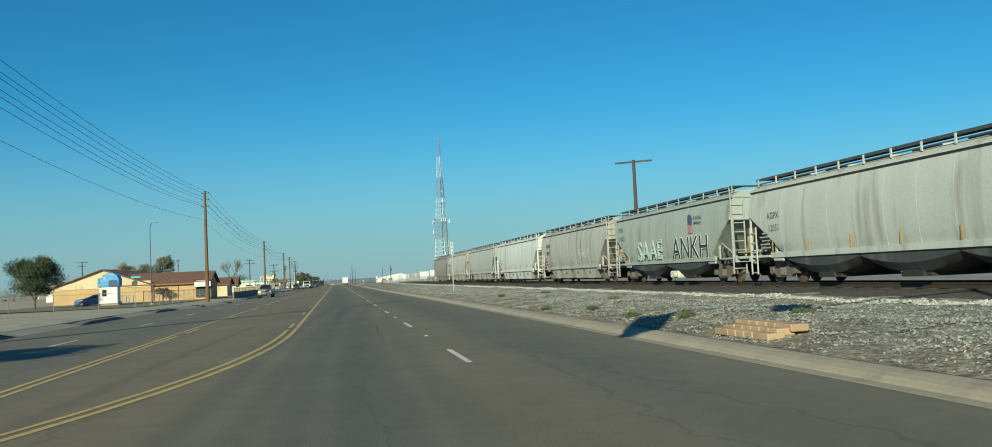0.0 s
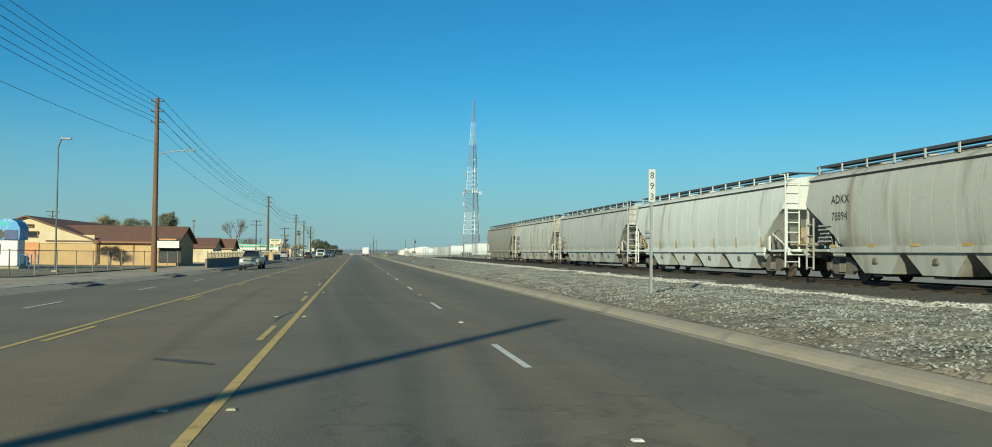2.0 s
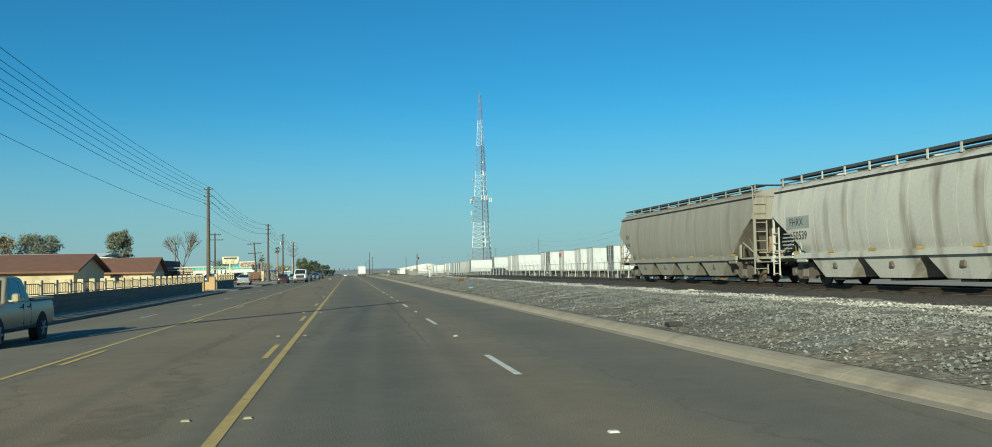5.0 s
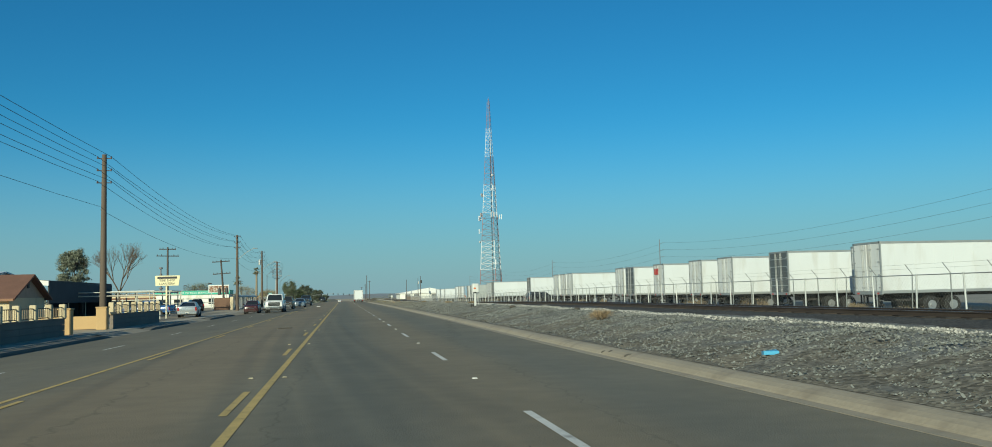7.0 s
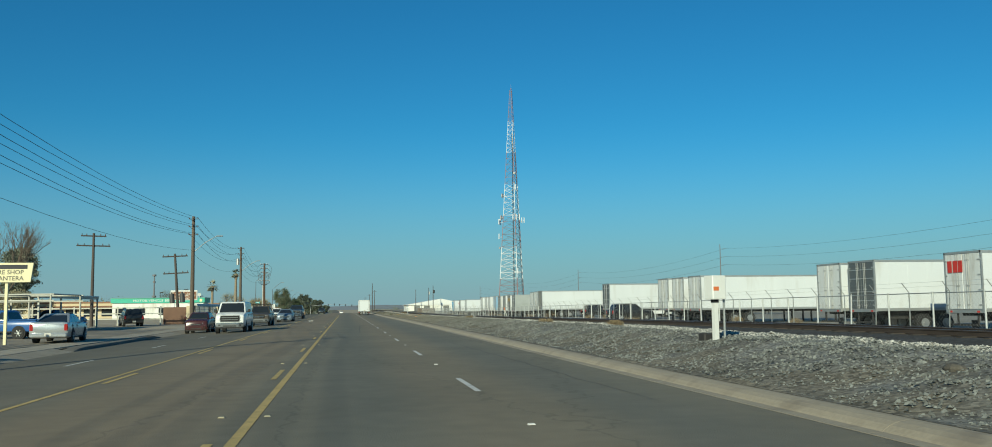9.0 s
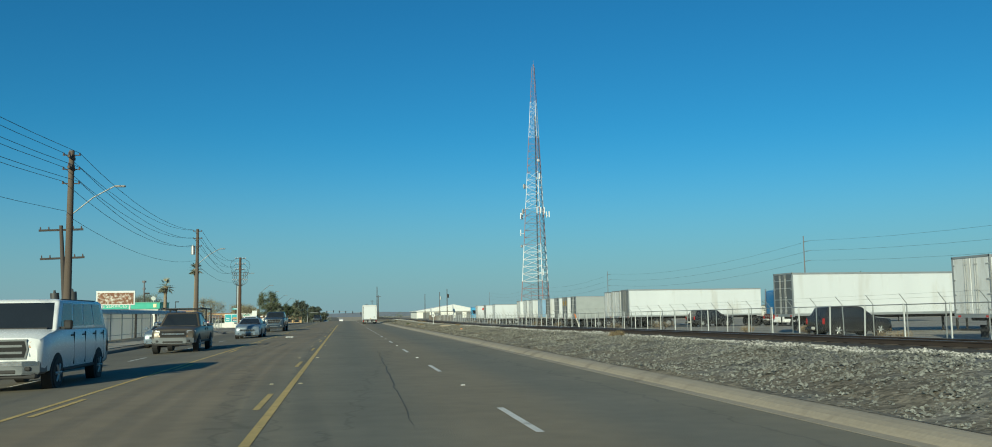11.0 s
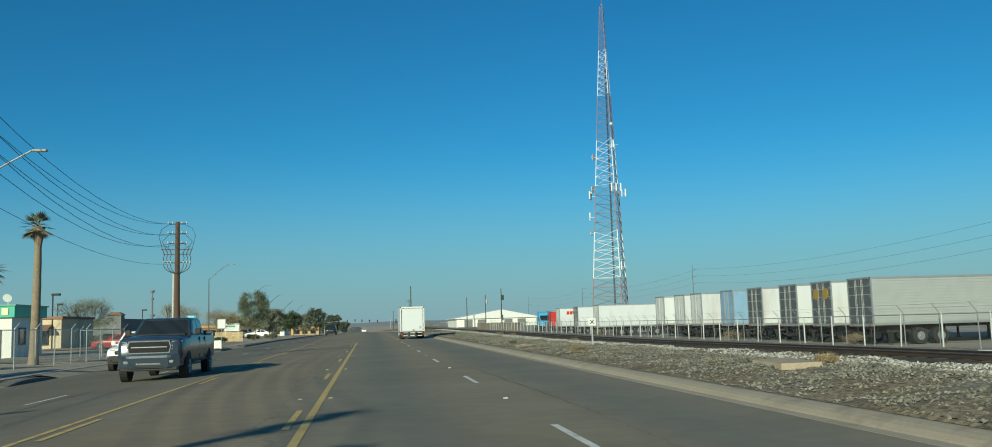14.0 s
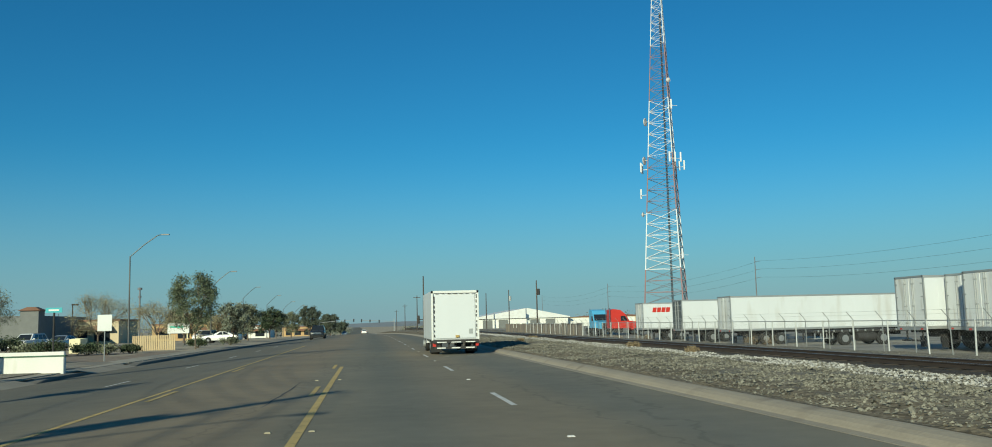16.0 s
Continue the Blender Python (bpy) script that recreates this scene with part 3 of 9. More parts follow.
def hopper_car(length, paint, label, bays, marks=(), seams=14, bulge=1.6):
    """A covered hopper along y, its middle at the origin, its wheels on z = 0."""
    car = thing("covered_hopper_car", label, "rail car", "train of hopper cars")
    h = length / 2
    zs = [1.12, 1.2, 1.6, 2.2, 2.9, 3.45, 3.68]
    xs = [bulge - 0.14, bulge - 0.09, bulge - 0.02, bulge + 0.02, bulge - 0.01, bulge - 0.11, bulge - 0.2]

    def ring(y, zb):
        right = [(x, y, max(z, zb)) for x, z in zip(xs, zs)]
        return [(-x, yy, z) for x, yy, z in reversed(right)] + right

    def bottom(y):
        d = h - abs(y)
        return 1.12 if d > 2.9 else 1.12 + 1.6 * min(1.0, (2.9 - d) / 2.3) ** 0.85

    st = [-h + 0.55, -h + 0.62, -h + 1.0, -h + 1.5, -h + 2.0, -h + 2.5, -h + 3.0] + steps(-h + 3.6, h - 3.6, 2.0) + [h - 3.0, h - 2.5, h - 2.0, h - 1.5, h - 1.0, h - 0.62, h - 0.55]
    body = part("body", Shape().loft([ring(y, bottom(y)) for y in st]), paint, car, smooth=True)
    # roof: shallow curve with an eave lip
    rp = [(-bulge + 0.14, 3.66), (-bulge + 0.17, 3.74), (-1.0, 3.95), (-0.4, 4.04), (0.4, 4.04), (1.0, 3.95), (bulge - 0.17, 3.74), (bulge - 0.14, 3.66)]
    part("roof", Shape().prism(rp, "y", -h + 0.5, h - 0.5), paint, car)
    eave = Shape()
    for sx in (-1, 1):
        eave.box(sx * (bulge - 0.16), 0, 3.655, 0.07, length - 1.1, 0.05)
    part("eave_strip", eave, DARK, car, "dark roof edge strip")
    # seams following the side
    for i in range(seams):
        y = -h + 1.6 + (length - 3.2) * i / (seams - 1)
        zb = bottom(y)
        for sx in (-1, 1):
            inner = [(sx * (x + 0.004), max(z, zb)) for x, z in zip(xs, zs)]
            outer = [(sx * (x - 0.02), max(z, zb)) for x, z in zip(xs, zs)]
            poly = inner + outer[::-1]
            part("side_seam", Shape().prism(poly, "y", y - 0.018, y + 0.018), paint, car)
    # running boards along both sides of the hatches, on pale stanchions
    for sx in (-1, 1):
        rb = Shape().box(sx * 0.88, 0, 4.175, 0.56, length - 1.4, 0.045)
        rb.box(sx * 1.17, 0, 4.16, 0.03, length - 1.4, 0.1)
        rb.box(sx * 1.17, 0, 3.99, 0.025, length - 1.4, 0.04)
        part("running_board", rb, DECK, car, "dark grated roof walkway")
    k = max(8, int(length / 1.5))
    for i in range(k):
        y = -h + 0.9 + (length - 1.8) * i / (k - 1)
        for sx in (-1, 1):
            part("walkway_bracket", Shape().box(sx * 1.2, y, 4.03, 0.035, 0.075, 0.3), paint, car)
    for e in (-1, 1):
        part("walkway_end", Shape().box(0, e * (h - 0.85), 4.175, 2.3, 0.36, 0.04), DECK, car, "dark grated cross walkway")
    for y in steps(-h + 3, h - 3, 2.6):
        part("roof_hatch", Shape().box(0, y, 4.08, 1.1, 1.3, 0.1, cham=0.03), paint, car)
    # side sill
    for sx in (-1, 1):
        part("side_sill", Shape().box(sx * (bulge - 0.05), 0, 1.09, 0.12, length - 4.6, 0.2), paint, car)
    # hopper bays
    span = length - 6.6
    w = span / bays
    for i in range(bays):
        yc = -span / 2 + w * (i + 0.5)
        s = Shape()
        if bays > 3:  # straight slopes
            s.loft([[(-1.47, yc - w * 0.49, 1.05), (1.47, yc - w * 0.49, 1.05), (1.47, yc + w * 0.49, 1.05), (-1.47, yc + w * 0.49, 1.05)],
                    [(-1.34, yc - w * 0.24, 0.3), (1.34, yc - w * 0.24, 0.3), (1.34, yc + w * 0.24, 0.3), (-1.34, yc + w * 0.24, 0.3)]])
            bay = part("hopper_bay", s, paint, car)
            for sx in (-1, 1):
                part("valve", Shape().box(sx * 1.42, yc, 0.72, 0.1, 0.26, 0.2, cham=0.04), BOGIE, bay, "grey-brown valve fitting")
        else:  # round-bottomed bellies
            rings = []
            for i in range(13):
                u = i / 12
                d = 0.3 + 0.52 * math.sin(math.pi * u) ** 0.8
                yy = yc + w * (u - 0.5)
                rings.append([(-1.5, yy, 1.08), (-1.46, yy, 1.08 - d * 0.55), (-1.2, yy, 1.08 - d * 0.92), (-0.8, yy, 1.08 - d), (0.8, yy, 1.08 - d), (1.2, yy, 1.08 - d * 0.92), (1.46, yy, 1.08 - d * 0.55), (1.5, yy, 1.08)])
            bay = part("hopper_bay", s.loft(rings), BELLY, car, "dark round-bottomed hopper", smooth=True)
        gate = Shape().box(0, yc, 0.27, 2.3, w * 0.3, 0.13)
        for sx in (-1, 1):
            gate.box(sx * 1.2, yc, 0.3, 0.12, w * 0.2, 0.2)
        part("outlet_gate", gate, DARK, bay, "dark steel outlet gate")
    part("centre_sill", Shape().box(0, 0, 0.95, 0.4, length - 0.4, 0.34), DARK, car, "dark centre sill")
    # ends: platform, posts, ladders, slope
    for e in (-1, 1):
        pl = Shape()
        pl.box(0, e * (h - 0.95), 1.06, 2.9, 1.9, 0.08)
        pl.box(0, e * (h - 0.32), 1.0, 3.0, 0.12, 0.24)
        part("end_platform", pl, paint, car)
        fr = Shape()
        for sx in (-1, 1):
            fr.box(sx * 1.45, e * (h - 0.5), 1.9, 0.07, 0.07, 1.7)
            fr.box(sx * 1.3, e * (h - 2.3), 1.5, 0.08, 0.12, 0.9)
            fr.tube((sx * 1.3, e * (h - 0.5), 1.1), (sx * 1.3, e * (h - 2.0), 1.75), 0.035, n=6)
        fr.box(0, e * (h - 0.62), 2.72, 2.86, 0.5, 0.05)
        part("end_frame", fr, paint, car, "end frame of steel posts")
        gear = Shape().box(0, e * (h - 1.3), 1.55, 1.0, 0.5, 0.9, cham=0.06)
        gear.tube((-0.75, e * (h - 0.6), 1.45), (-0.35, e * (h - 0.6), 1.45), 0.14, n=10)
        gear.box(0, e * (h - 0.36), 1.3, 2.7, 0.05, 0.05)
        part("brake_gear", gear, END_RUST, car, "rusty tan brake gear on the end platform")
        # a tall ladder across the end at one corner, a short one on the side at the other
        sx = e
        la = Shape()
        ye = e * (h - 0.5)
        for x in (1.5, 0.92):
            la.box(sx * x, ye, 2.15, 0.05, 0.05, 3.5)
        for i in range(9):
            la.box(sx * 1.21, ye, 0.62 + i * 0.39, 0.56, 0.035, 0.035)
        la.path([(sx * 1.5, ye, 3.85), (sx * 1.5, ye - e * 0.05, 4.08), (sx * 1.5, ye - e * 0.5, 4.12)], 0.028)
        part("ladder", la, paint, car)
        sx = -e
        la = Shape()
        for dy in (0.0, 0.5):
            la.box(sx * 1.5, e * (h - 0.5 - dy), 1.3, 0.05, 0.05, 1.9)
        for i in range(5):
            la.box(sx * 1.5, e * (h - 0.75), 0.42 + i * 0.4, 0.035, 0.5, 0.035)
        la.box(sx * 1.48, e * (h - 1.15), 1.32, 0.04, 1.3, 0.05)
        part("ladder", la, paint, car)
        for sx in (-1, 1):
            part("jack_pad", Shape().box(sx * 1.46, e * (h - 2.75), 1.02, 0.1, 0.8, 0.34, cham=0.04), paint, car)
            hr = [(sx * 1.3, e * (h - 1.0 - 0.5 * (1 - math.cos(a))), 1.15 + 0.75 * math.sin(a)) for a in (0, 0.4, 0.8, 1.2, 1.6, 2.0, 2.4, 2.8, 3.14)]
            part("grab_rail", Shape().path(hr, 0.024), BOGIE, car, "grey-brown hoop rail")
        co = Shape().box(0, e * (h - 0.1), 0.86, 0.28, 0.75, 0.3, cham=0.06)
        part("coupler", co, DARK, car, "dark coupler head")
    # bogies
    for e in (-1, 1):
        yb = e * (h - 2.35)
        s = Shape().box(0, yb, 0.62, 2.2, 0.4, 0.3)
        bogie = part("bogie", s, DARK, car, "dark greasy three-piece bogie")
        for sx in (-1, 1):
            fr = Shape()
            outline = [(-1.15, 0.62), (-1.1, 0.36), (-0.75, 0.36), (-0.55, 0.22), (0.55, 0.22), (0.75, 0.36), (1.1, 0.36), (1.15, 0.62), (0.7, 0.66), (0.45, 0.84), (-0.45, 0.84), (-0.7, 0.66)]
            fr.prism([(yb + a, b) for a, b in outline], "x", sx * 1.02 - 0.07, sx * 1.02 + 0.07)
            for dy in (-0.14, 0.0, 0.14):
                fr.tube((sx * 1.11, yb + dy, 0.3), (sx * 1.11, yb + dy, 0.6), 0.06, n=8)
            for dy in (-0.88, 0.88):
                fr.tube((sx * 0.98, yb + dy, 0.46), (sx * 1.16, yb + dy, 0.46), 0.13, n=12)
            part("side_frame", fr, BOGIE, bogie)
            for dy in (-0.88, 0.88):
                part("wheel", Shape().wheel((sx * 0.77, yb + dy, 0.42), 0.44, 0.14, "x", 22), WHEEL_RUST, bogie, "rusty brown steel wheel", smooth=True)
    for text, size, y, z, m in marks:
        letters(text, size, m, car, Matrix.Translation((-bulge - 0.03, y, z)) @ Matrix(((0, 0, -1, 0), (-1, 0, 0, 0), (0, 1, 0, 0), (0, 0, 0, 1))), "lettering")
    return car


def paint(name, base, dirt=(0.24, 0.21, 0.175), amount=0.5, var=0.1):
    return mat(name, base, 0.65, var=var, scale=0.9, fine=12, bump=0.08, dirt=dirt, dirt_amount=amount, streak=0.12, spec=0.35)


INK = mat("black_stencil", (0.05, 0.05, 0.055), 0.8, var=0.2)
STENCIL = mat("worn_stencil", (0.10, 0.105, 0.11), 0.8, var=0.3)
SPRAY_W = mat("white_spray", (0.62, 0.66, 0.66), 0.7, var=0.1)
SPRAY_K = mat("black_spray", (0.03, 0.03, 0.035), 0.7, var=0.1)
SIGN_WHITE = mat("dull_white_box", (0.52, 0.51, 0.47), 0.7, var=0.15)
REFL = mat("yellow_reflector", (0.44, 0.30, 0.10), 0.7, var=0.3)
TRAIN = [
    (13.4, 35.1, (0.46, 0.47, 0.44), 0.2, 3, "pale grey covered hopper car standing on the track", [("AGPX", 0.36, 8.35, 2.5, STENCIL), ("12051", 0.36, 8.3, 2.02, STENCIL)]),
    (35.1, 53.0, (0.33, 0.365, 0.345), 0.15, 2, "blue-grey covered hopper car with spray-painted letters on its side", [("CMO", 0.38, 7.3, 2.95, STENCIL), ("112637", 0.38, 7.3, 2.42, STENCIL)]),
    (53.0, 72.8, (0.40, 0.395, 0.365), 0.35, 4, "dusty beige-grey covered hopper car with faint scrawls", [("ADKX", 0.42, 7.15, 2.72, INK), ("78894", 0.42, 7.15, 2.12, INK)]),
    (72.8, 93.6, (0.57, 0.585, 0.56), 0.2, 4, "off-white covered hopper car with dark streaks along its side", []),
    (93.6, 114.4, (0.41, 0.42, 0.405), 0.25, 4, "plain grey covered hopper car on the track", []),
    (114.4, 135.1, (0.47, 0.46, 0.42), 0.35, 4, "cream-grey covered hopper car with rust stains", [("FHRX", 0.42, 7.96, 2.23, INK), ("650539", 0.42, 7.9, 1.73, INK)]),
    (135.1, 155.6, (0.285, 0.27, 0.235), 0.5, 4, "rust-stained grey covered hopper car at the end of the train", [("TILX", 0.33, 8.1, 2.45, STENCIL), ("65506", 0.33, 8.1, 1.98, STENCIL)]),
]
BARS = mat("faded_stencil", (0.33, 0.33, 0.32), 0.8, var=0.2)
cars = []
for i, (a, b, col, amt, bays, lab, marks) in enumerate(TRAIN):
    p = paint(f"car_paint_{i}", col, amount=amt)
    car = hopper_car(b - a - 0.7, p, lab, bays, marks, seams=12 if i in (0, 1) else 16, bulge=1.55)
    ym = (a + b) / 2
    car.matrix_basis = pose(TRACK_X, ym, rail_z(ym) + 0.252)
    h = (b - a - 0.7) / 2
    # small unreadable stencils, reflective strips
    rng = random.Random(40 + i)
    lines = [(1.9 + 0.1 * rng.random(), 1.95 - 0.14 * k, 0.9 - 0.5 * rng.random(), 0.05) for k in range(5)]
    if not marks:
        lines += [(2.85, 2.15, 0.8, 0.15), (3.0, 1.85, 1.0, 0.13)]
    for dy, z, wide, tall in lines:
        part("stencil_line", Shape().box(-1.59, h - dy, z, 0.03, wide, tall), BARS, car, "small faded stencil line")
    for k in range(7):
        rf = Shape()
        y = -h + 2.5 + (2 * h - 5) * k / 6
        if i in (0, 3):
            rf.box(-1.58, y, 1.42, 0.01, 0.08, 0.42)
        else:
            rf.box(-1.57, y, 1.22, 0.01, 0.42, 0.09)
        part("reflector_strip", rf, REFL, car, "faded yellow reflector strip")
    cars.append(car)

# spray-painted letters on the second car: broad white outline with black letters over it
FLIP = Matrix(((0, 0, -1, 0), (-1, 0, 0, 0), (0, 1, 0, 0), (0, 0, 0, 1)))
TEAL_SPRAY = mat("pale_teal_spray", (0.43, 0.55, 0.50), 0.7, var=0.2)
for text, y, z, size, wide, layers in (
    ("SAAE", 3.95, 1.24, 1.4, 1.22, ((0, 0, TEAL_SPRAY, 0.034), (-0.09, -0.04, SPRAY_K, 0.03), (-0.05, 0.03, SPRAY_K, 0.027), (0.07, 0.06, SPRAY_W, 0.022), (0.08, -0.05, SPRAY_W, 0.018), (-0.15, 0.05, SPRAY_W, 0.014))),
    ("ANKH", -1.35, 1.18, 1.5, 1.05, ((0, 0, SPRAY_K, 0.034), (0.055, 0.04, SPRAY_W, 0.026), (-0.05, 0.035, SPRAY_W, 0.022), (0.05, -0.04, SPRAY_W, 0.018), (-0.05, -0.04, SPRAY_W, 0.014))),
):
    for dx, dy, m, off in layers:
        letters(text, size, m, cars[1], Matrix.Translation((-1.575 - off, y - dx, z + dy)) @ FLIP, "graffiti", squeeze=wide)
# grey patch behind the reporting marks of the sixth car
part("patch", Shape().box(-1.5715, 7.35, 2.36, 0.01, 1.75, 0.46), mat("grey_patch", (0.27, 0.29, 0.29), 0.7, var=0.15), cars[5], "grey painted-over patch")
# a dented white outlet box hanging under the second car
ob_ = Shape().box(-1.2, -1.0, 0.42, 0.5, 0.9, 0.36, rz=6, cham=0.06)
ob_.tube((-1.45, -1.3, 0.4), (-1.6, -1.3, 0.4), 0.13, n=12)
part("outlet_box", ob_, SIGN_WHITE, cars[1], "dented white outlet box")
rng = random.Random(9)
scr = Shape()
for k in range(26):
    y, z = -5.5 + 0.12 * k + 0.1 * rng.random(), 1.6 + 0.5 * rng.random()
    scr.tube((-1.585, y, z), (-1.585, y + 0.25 * rng.random(), z + 0.5 * rng.random()), 0.014, n=4)
part("graffiti", scr, BARS, cars[2], "thin faded scrawl")
# a small shield and two lines of lettering
sh = Shape().prism([(-3.95, 2.75), (-3.5, 2.75), (-3.5, 3.15), (-3.62, 3.25), (-3.83, 3.25), (-3.95, 3.15)], "x", -1.6, -1.585)
part("emblem", sh, mat("emblem_blue", (0.06, 0.08, 0.16), 0.6, var=0.1), cars[1], "dark blue shield emblem")
part("emblem_stripes", Shape().box(-1.597, -3.72, 2.56, 0.012, 0.45, 0.4), mat("emblem_pink", (0.42, 0.2, 0.2), 0.6, var=0.2), cars[1], "faded red-white stripes")
letters("BUILDING", 0.2, INK, cars[1], Matrix.Translation((-1.6, -4.2, 3.0)) @ FLIP)
letters("AMERICA", 0.2, INK, cars[1], Matrix.Translation((-1.6, -4.2, 2.75)) @ FLIP)


# ---- semi-trailers in the yard ----
WHITE_P = mat("trailer_white", (0.59, 0.61, 0.62), 0.45, var=0.05, scale=0.6, dirt=(0.47, 0.46, 0.43), dirt_amount=0.25, streak=0.2, bump=0.02)
DOOR_W = mat("door_white", (0.63, 0.64, 0.63), 0.5, var=0.06, dirt=(0.42, 0.39, 0.34), dirt_amount=0.25, streak=0.2, bump=0.02)
DOOR_G = mat("door_grey", (0.11, 0.12, 0.125), 0.45, 0.2, var=0.12, dirt=(0.12, 0.11, 0.1), dirt_amount=0.3, streak=0.3, bump=0.02)
DOOR_P = mat("door_plain_grey", (0.185, 0.19, 0.185), 0.5, 0.1, var=0.1, bump=0.02)
FITTING = mat("door_fittings", (0.34, 0.35, 0.35), 0.55, 0.15, var=0.15, bump=0.02)
DOOR_B = mat("door_blue", (0.22, 0.36, 0.50), 0.5, var=0.1, bump=0.02)
STEEL_BODY = mat("stainless_body", (0.37, 0.39, 0.38), 0.5, 0.15, var=0.08, bump=0.02)
RED_P = mat("red_paint", (0.50, 0.035, 0.025), 0.35, var=0.1, bump=0.02)
GOLD = mat("gold_paint", (0.34, 0.22, 0.05), 0.5, var=0.1, bump=0.02)

ALLOY = mat("bright_alloy", (0.36, 0.37, 0.38), 0.35, 0.6, var=0.1, bump=0)


def trailer(body_m, door_m, label, length=16.1, ribbed=False):
    """A box trailer along x, its rear doors at x = 0 facing -x, its wheels on z = 0."""
    tr = thing("semi_trailer", label, "trailer", "trailers parked in the yard")
    part("body", Shape().box(length / 2, 0, 2.62, length, 2.59, 2.76, cham=0.03), body_m, tr)
    rail_s = Shape()
    for sy in (-1, 1):
        rail_s.box(length / 2, sy * 1.3, 1.25, length, 0.03, 0.16)
        rail_s.box(length / 2, sy * 1.3, 3.95, length, 0.03, 0.12)
    part("side_rail", rail_s, STEEL, tr, "aluminium side rails")
    if ribbed:
        ribs = Shape()
        for i in range(14):
            ribs.box(length / 2, -1.3, 1.45 + i * 0.18, length - 0.3, 0.03, 0.05)
        part("corrugations", ribs, body_m, tr)
    else:
        ribs = Shape()
        for i in range(int((length - 0.8) / 1.2)):
            ribs.box(0.8 + i * 1.2, -1.298, 2.6, 0.03, 0.012, 2.6)
        part("panel_joints", ribs, body_m, tr)
    fr = Shape()
    for sy in (-1, 1):
        fr.box(-0.03, sy * 1.26, 2.62, 0.08, 0.1, 2.78)
    fr.box(-0.03, 0, 3.97, 0.08, 2.6, 0.1)
    fr.box(-0.03, 0, 1.2, 0.1, 2.6, 0.16)
    part("rear_frame", fr, STEEL, tr, "metal door frame")
    for sy in (-1, 1):
        d = part("door", Shape().box(-0.04, sy * 0.61, 2.6, 0.05, 1.18, 2.6, cham=0.015), door_m, tr)
        for dy in (0.28, 0.42):
            rod = Shape().tube((-0.09, sy * dy, 1.3), (-0.09, sy * dy, 3.9), 0.018, n=6)
            for z in (1.5, 2.4, 3.6):
                rod.box(-0.08, sy * dy, z, 0.03, 0.12, 0.06)
            part("lock_rod", rod, DOOR_P if door_m is DOOR_P else FITTING, d, "steel lock rod")
        for z in (1.5, 2.2, 2.9, 3.6):
            part("hinge", Shape().box(-0.08, sy * 1.17, z, 0.04, 0.2, 0.05), FITTING, d, "steel strap hinge")
    if ribbed or door_m is DOOR_G:
        for z in (1.75, 2.25, 3.0, 3.5):
            part("door_bar", Shape().box(-0.07, 0, z, 0.02, 2.3, 0.05), STEEL, tr, "steel cross bar on the doors")
    un = Shape()
    un.box(length / 2, 0, 1.08, length - 0.4, 1.0, 0.2)
    un.box(3.0, 0, 0.85, 3.6, 1.1, 0.25)
    un.box(0.1, 0, 0.55, 0.08, 2.3, 0.1)
    for sy in (-0.7, 0.7):
        un.box(0.1, sy, 0.85, 0.06, 0.08, 0.6)
        un.box(1.2, sy * 1.35, 0.45, 0.02, 0.55, 0.6)
    part("undercarriage", un, DARK, tr, "dark steel underframe and bumper")
    for sy in (-0.75, 0.75):
        lg = Shape().box(length - 3.9, sy, 0.6, 0.12, 0.12, 1.1)
        lg.box(length - 3.9, sy, 0.03, 0.3, 0.25, 0.05)
        part("landing_leg", lg, DARK, tr, "dark landing leg")
    for x in (2.9, 4.2):
        for sy in (-1.05, 1.05):
            w = part("wheel", Shape().wheel((x, sy, 0.5), 0.5, 0.5, "y", 20), BLACK, tr, "black twin tyre", smooth=True)
            rm = Shape().tube((x, sy - 0.262, 0.5), (x, sy + 0.262, 0.5), 0.25, n=16)
            rm.tube((x, sy - 0.33, 0.5), (x, sy + 0.33, 0.5), 0.1, n=10)
            part("rim", rm, ALLOY, w, "bright alloy rim")
    for sy in (-0.95, 0.95):
        part("tail_lamp", Shape().box(-0.07, sy, 1.18, 0.03, 0.2, 0.09), RED_P, tr, "red tail lamp")
    return tr


base_tr = {
    "w": trailer(WHITE_P, DOOR_W, "white box semi-trailer backed up to the yard fence"),
    "g": trailer(WHITE_P, DOOR_G, "white box semi-trailer with dark grey metal doors"),
    "p": trailer(WHITE_P, DOOR_P, "white box semi-trailer with plain dull grey doors", length=14.6),
    "b": trailer(DOOR_B, DOOR_B, "pale blue box semi-trailer with faded doors"),
    "s": trailer(STEEL_BODY, DOOR_G, "corrugated grey steel semi-trailer with dark doors", ribbed=True),
}
# kind, far edge of the doors, how far back it stands
YARD = [
    ("w", 188.4, 29.0), ("w", 191.9, 31.0), ("g", 198.7, 29.0), ("w", 207.3, 29.0), ("w", 213.2, 29.0), ("w", 222.0, 29.0),
    ("g", 230.5, 29.0), ("w", 234.0, 29.0), ("w", 255.2, 29.0), ("w", 259.6, 29.2), ("w", 262.8, 29.0), ("g", 281.2, 29.0),
    ("p", 315.9, 29.0), ("w", 319.0, 29.0), ("w", 322.0, 29.0), ("s", 337.6, 29.0), ("g", 342.2, 29.0), ("g", 346.9, 29.0), ("g", 352.4, 29.0), ("b", 357.8, 29.0),
    ("w", 364.8, 29.0), ("w", 369.2, 29.0), ("w", 372.0, 30.0), ("w", 375.0, 29.0), ("w", 400.9, 29.0), ("g", 412.4, 29.0), ("w", 424.6, 29.0), ("w", 342.0, 66.0),
]
used = set()
yard_trailers = []
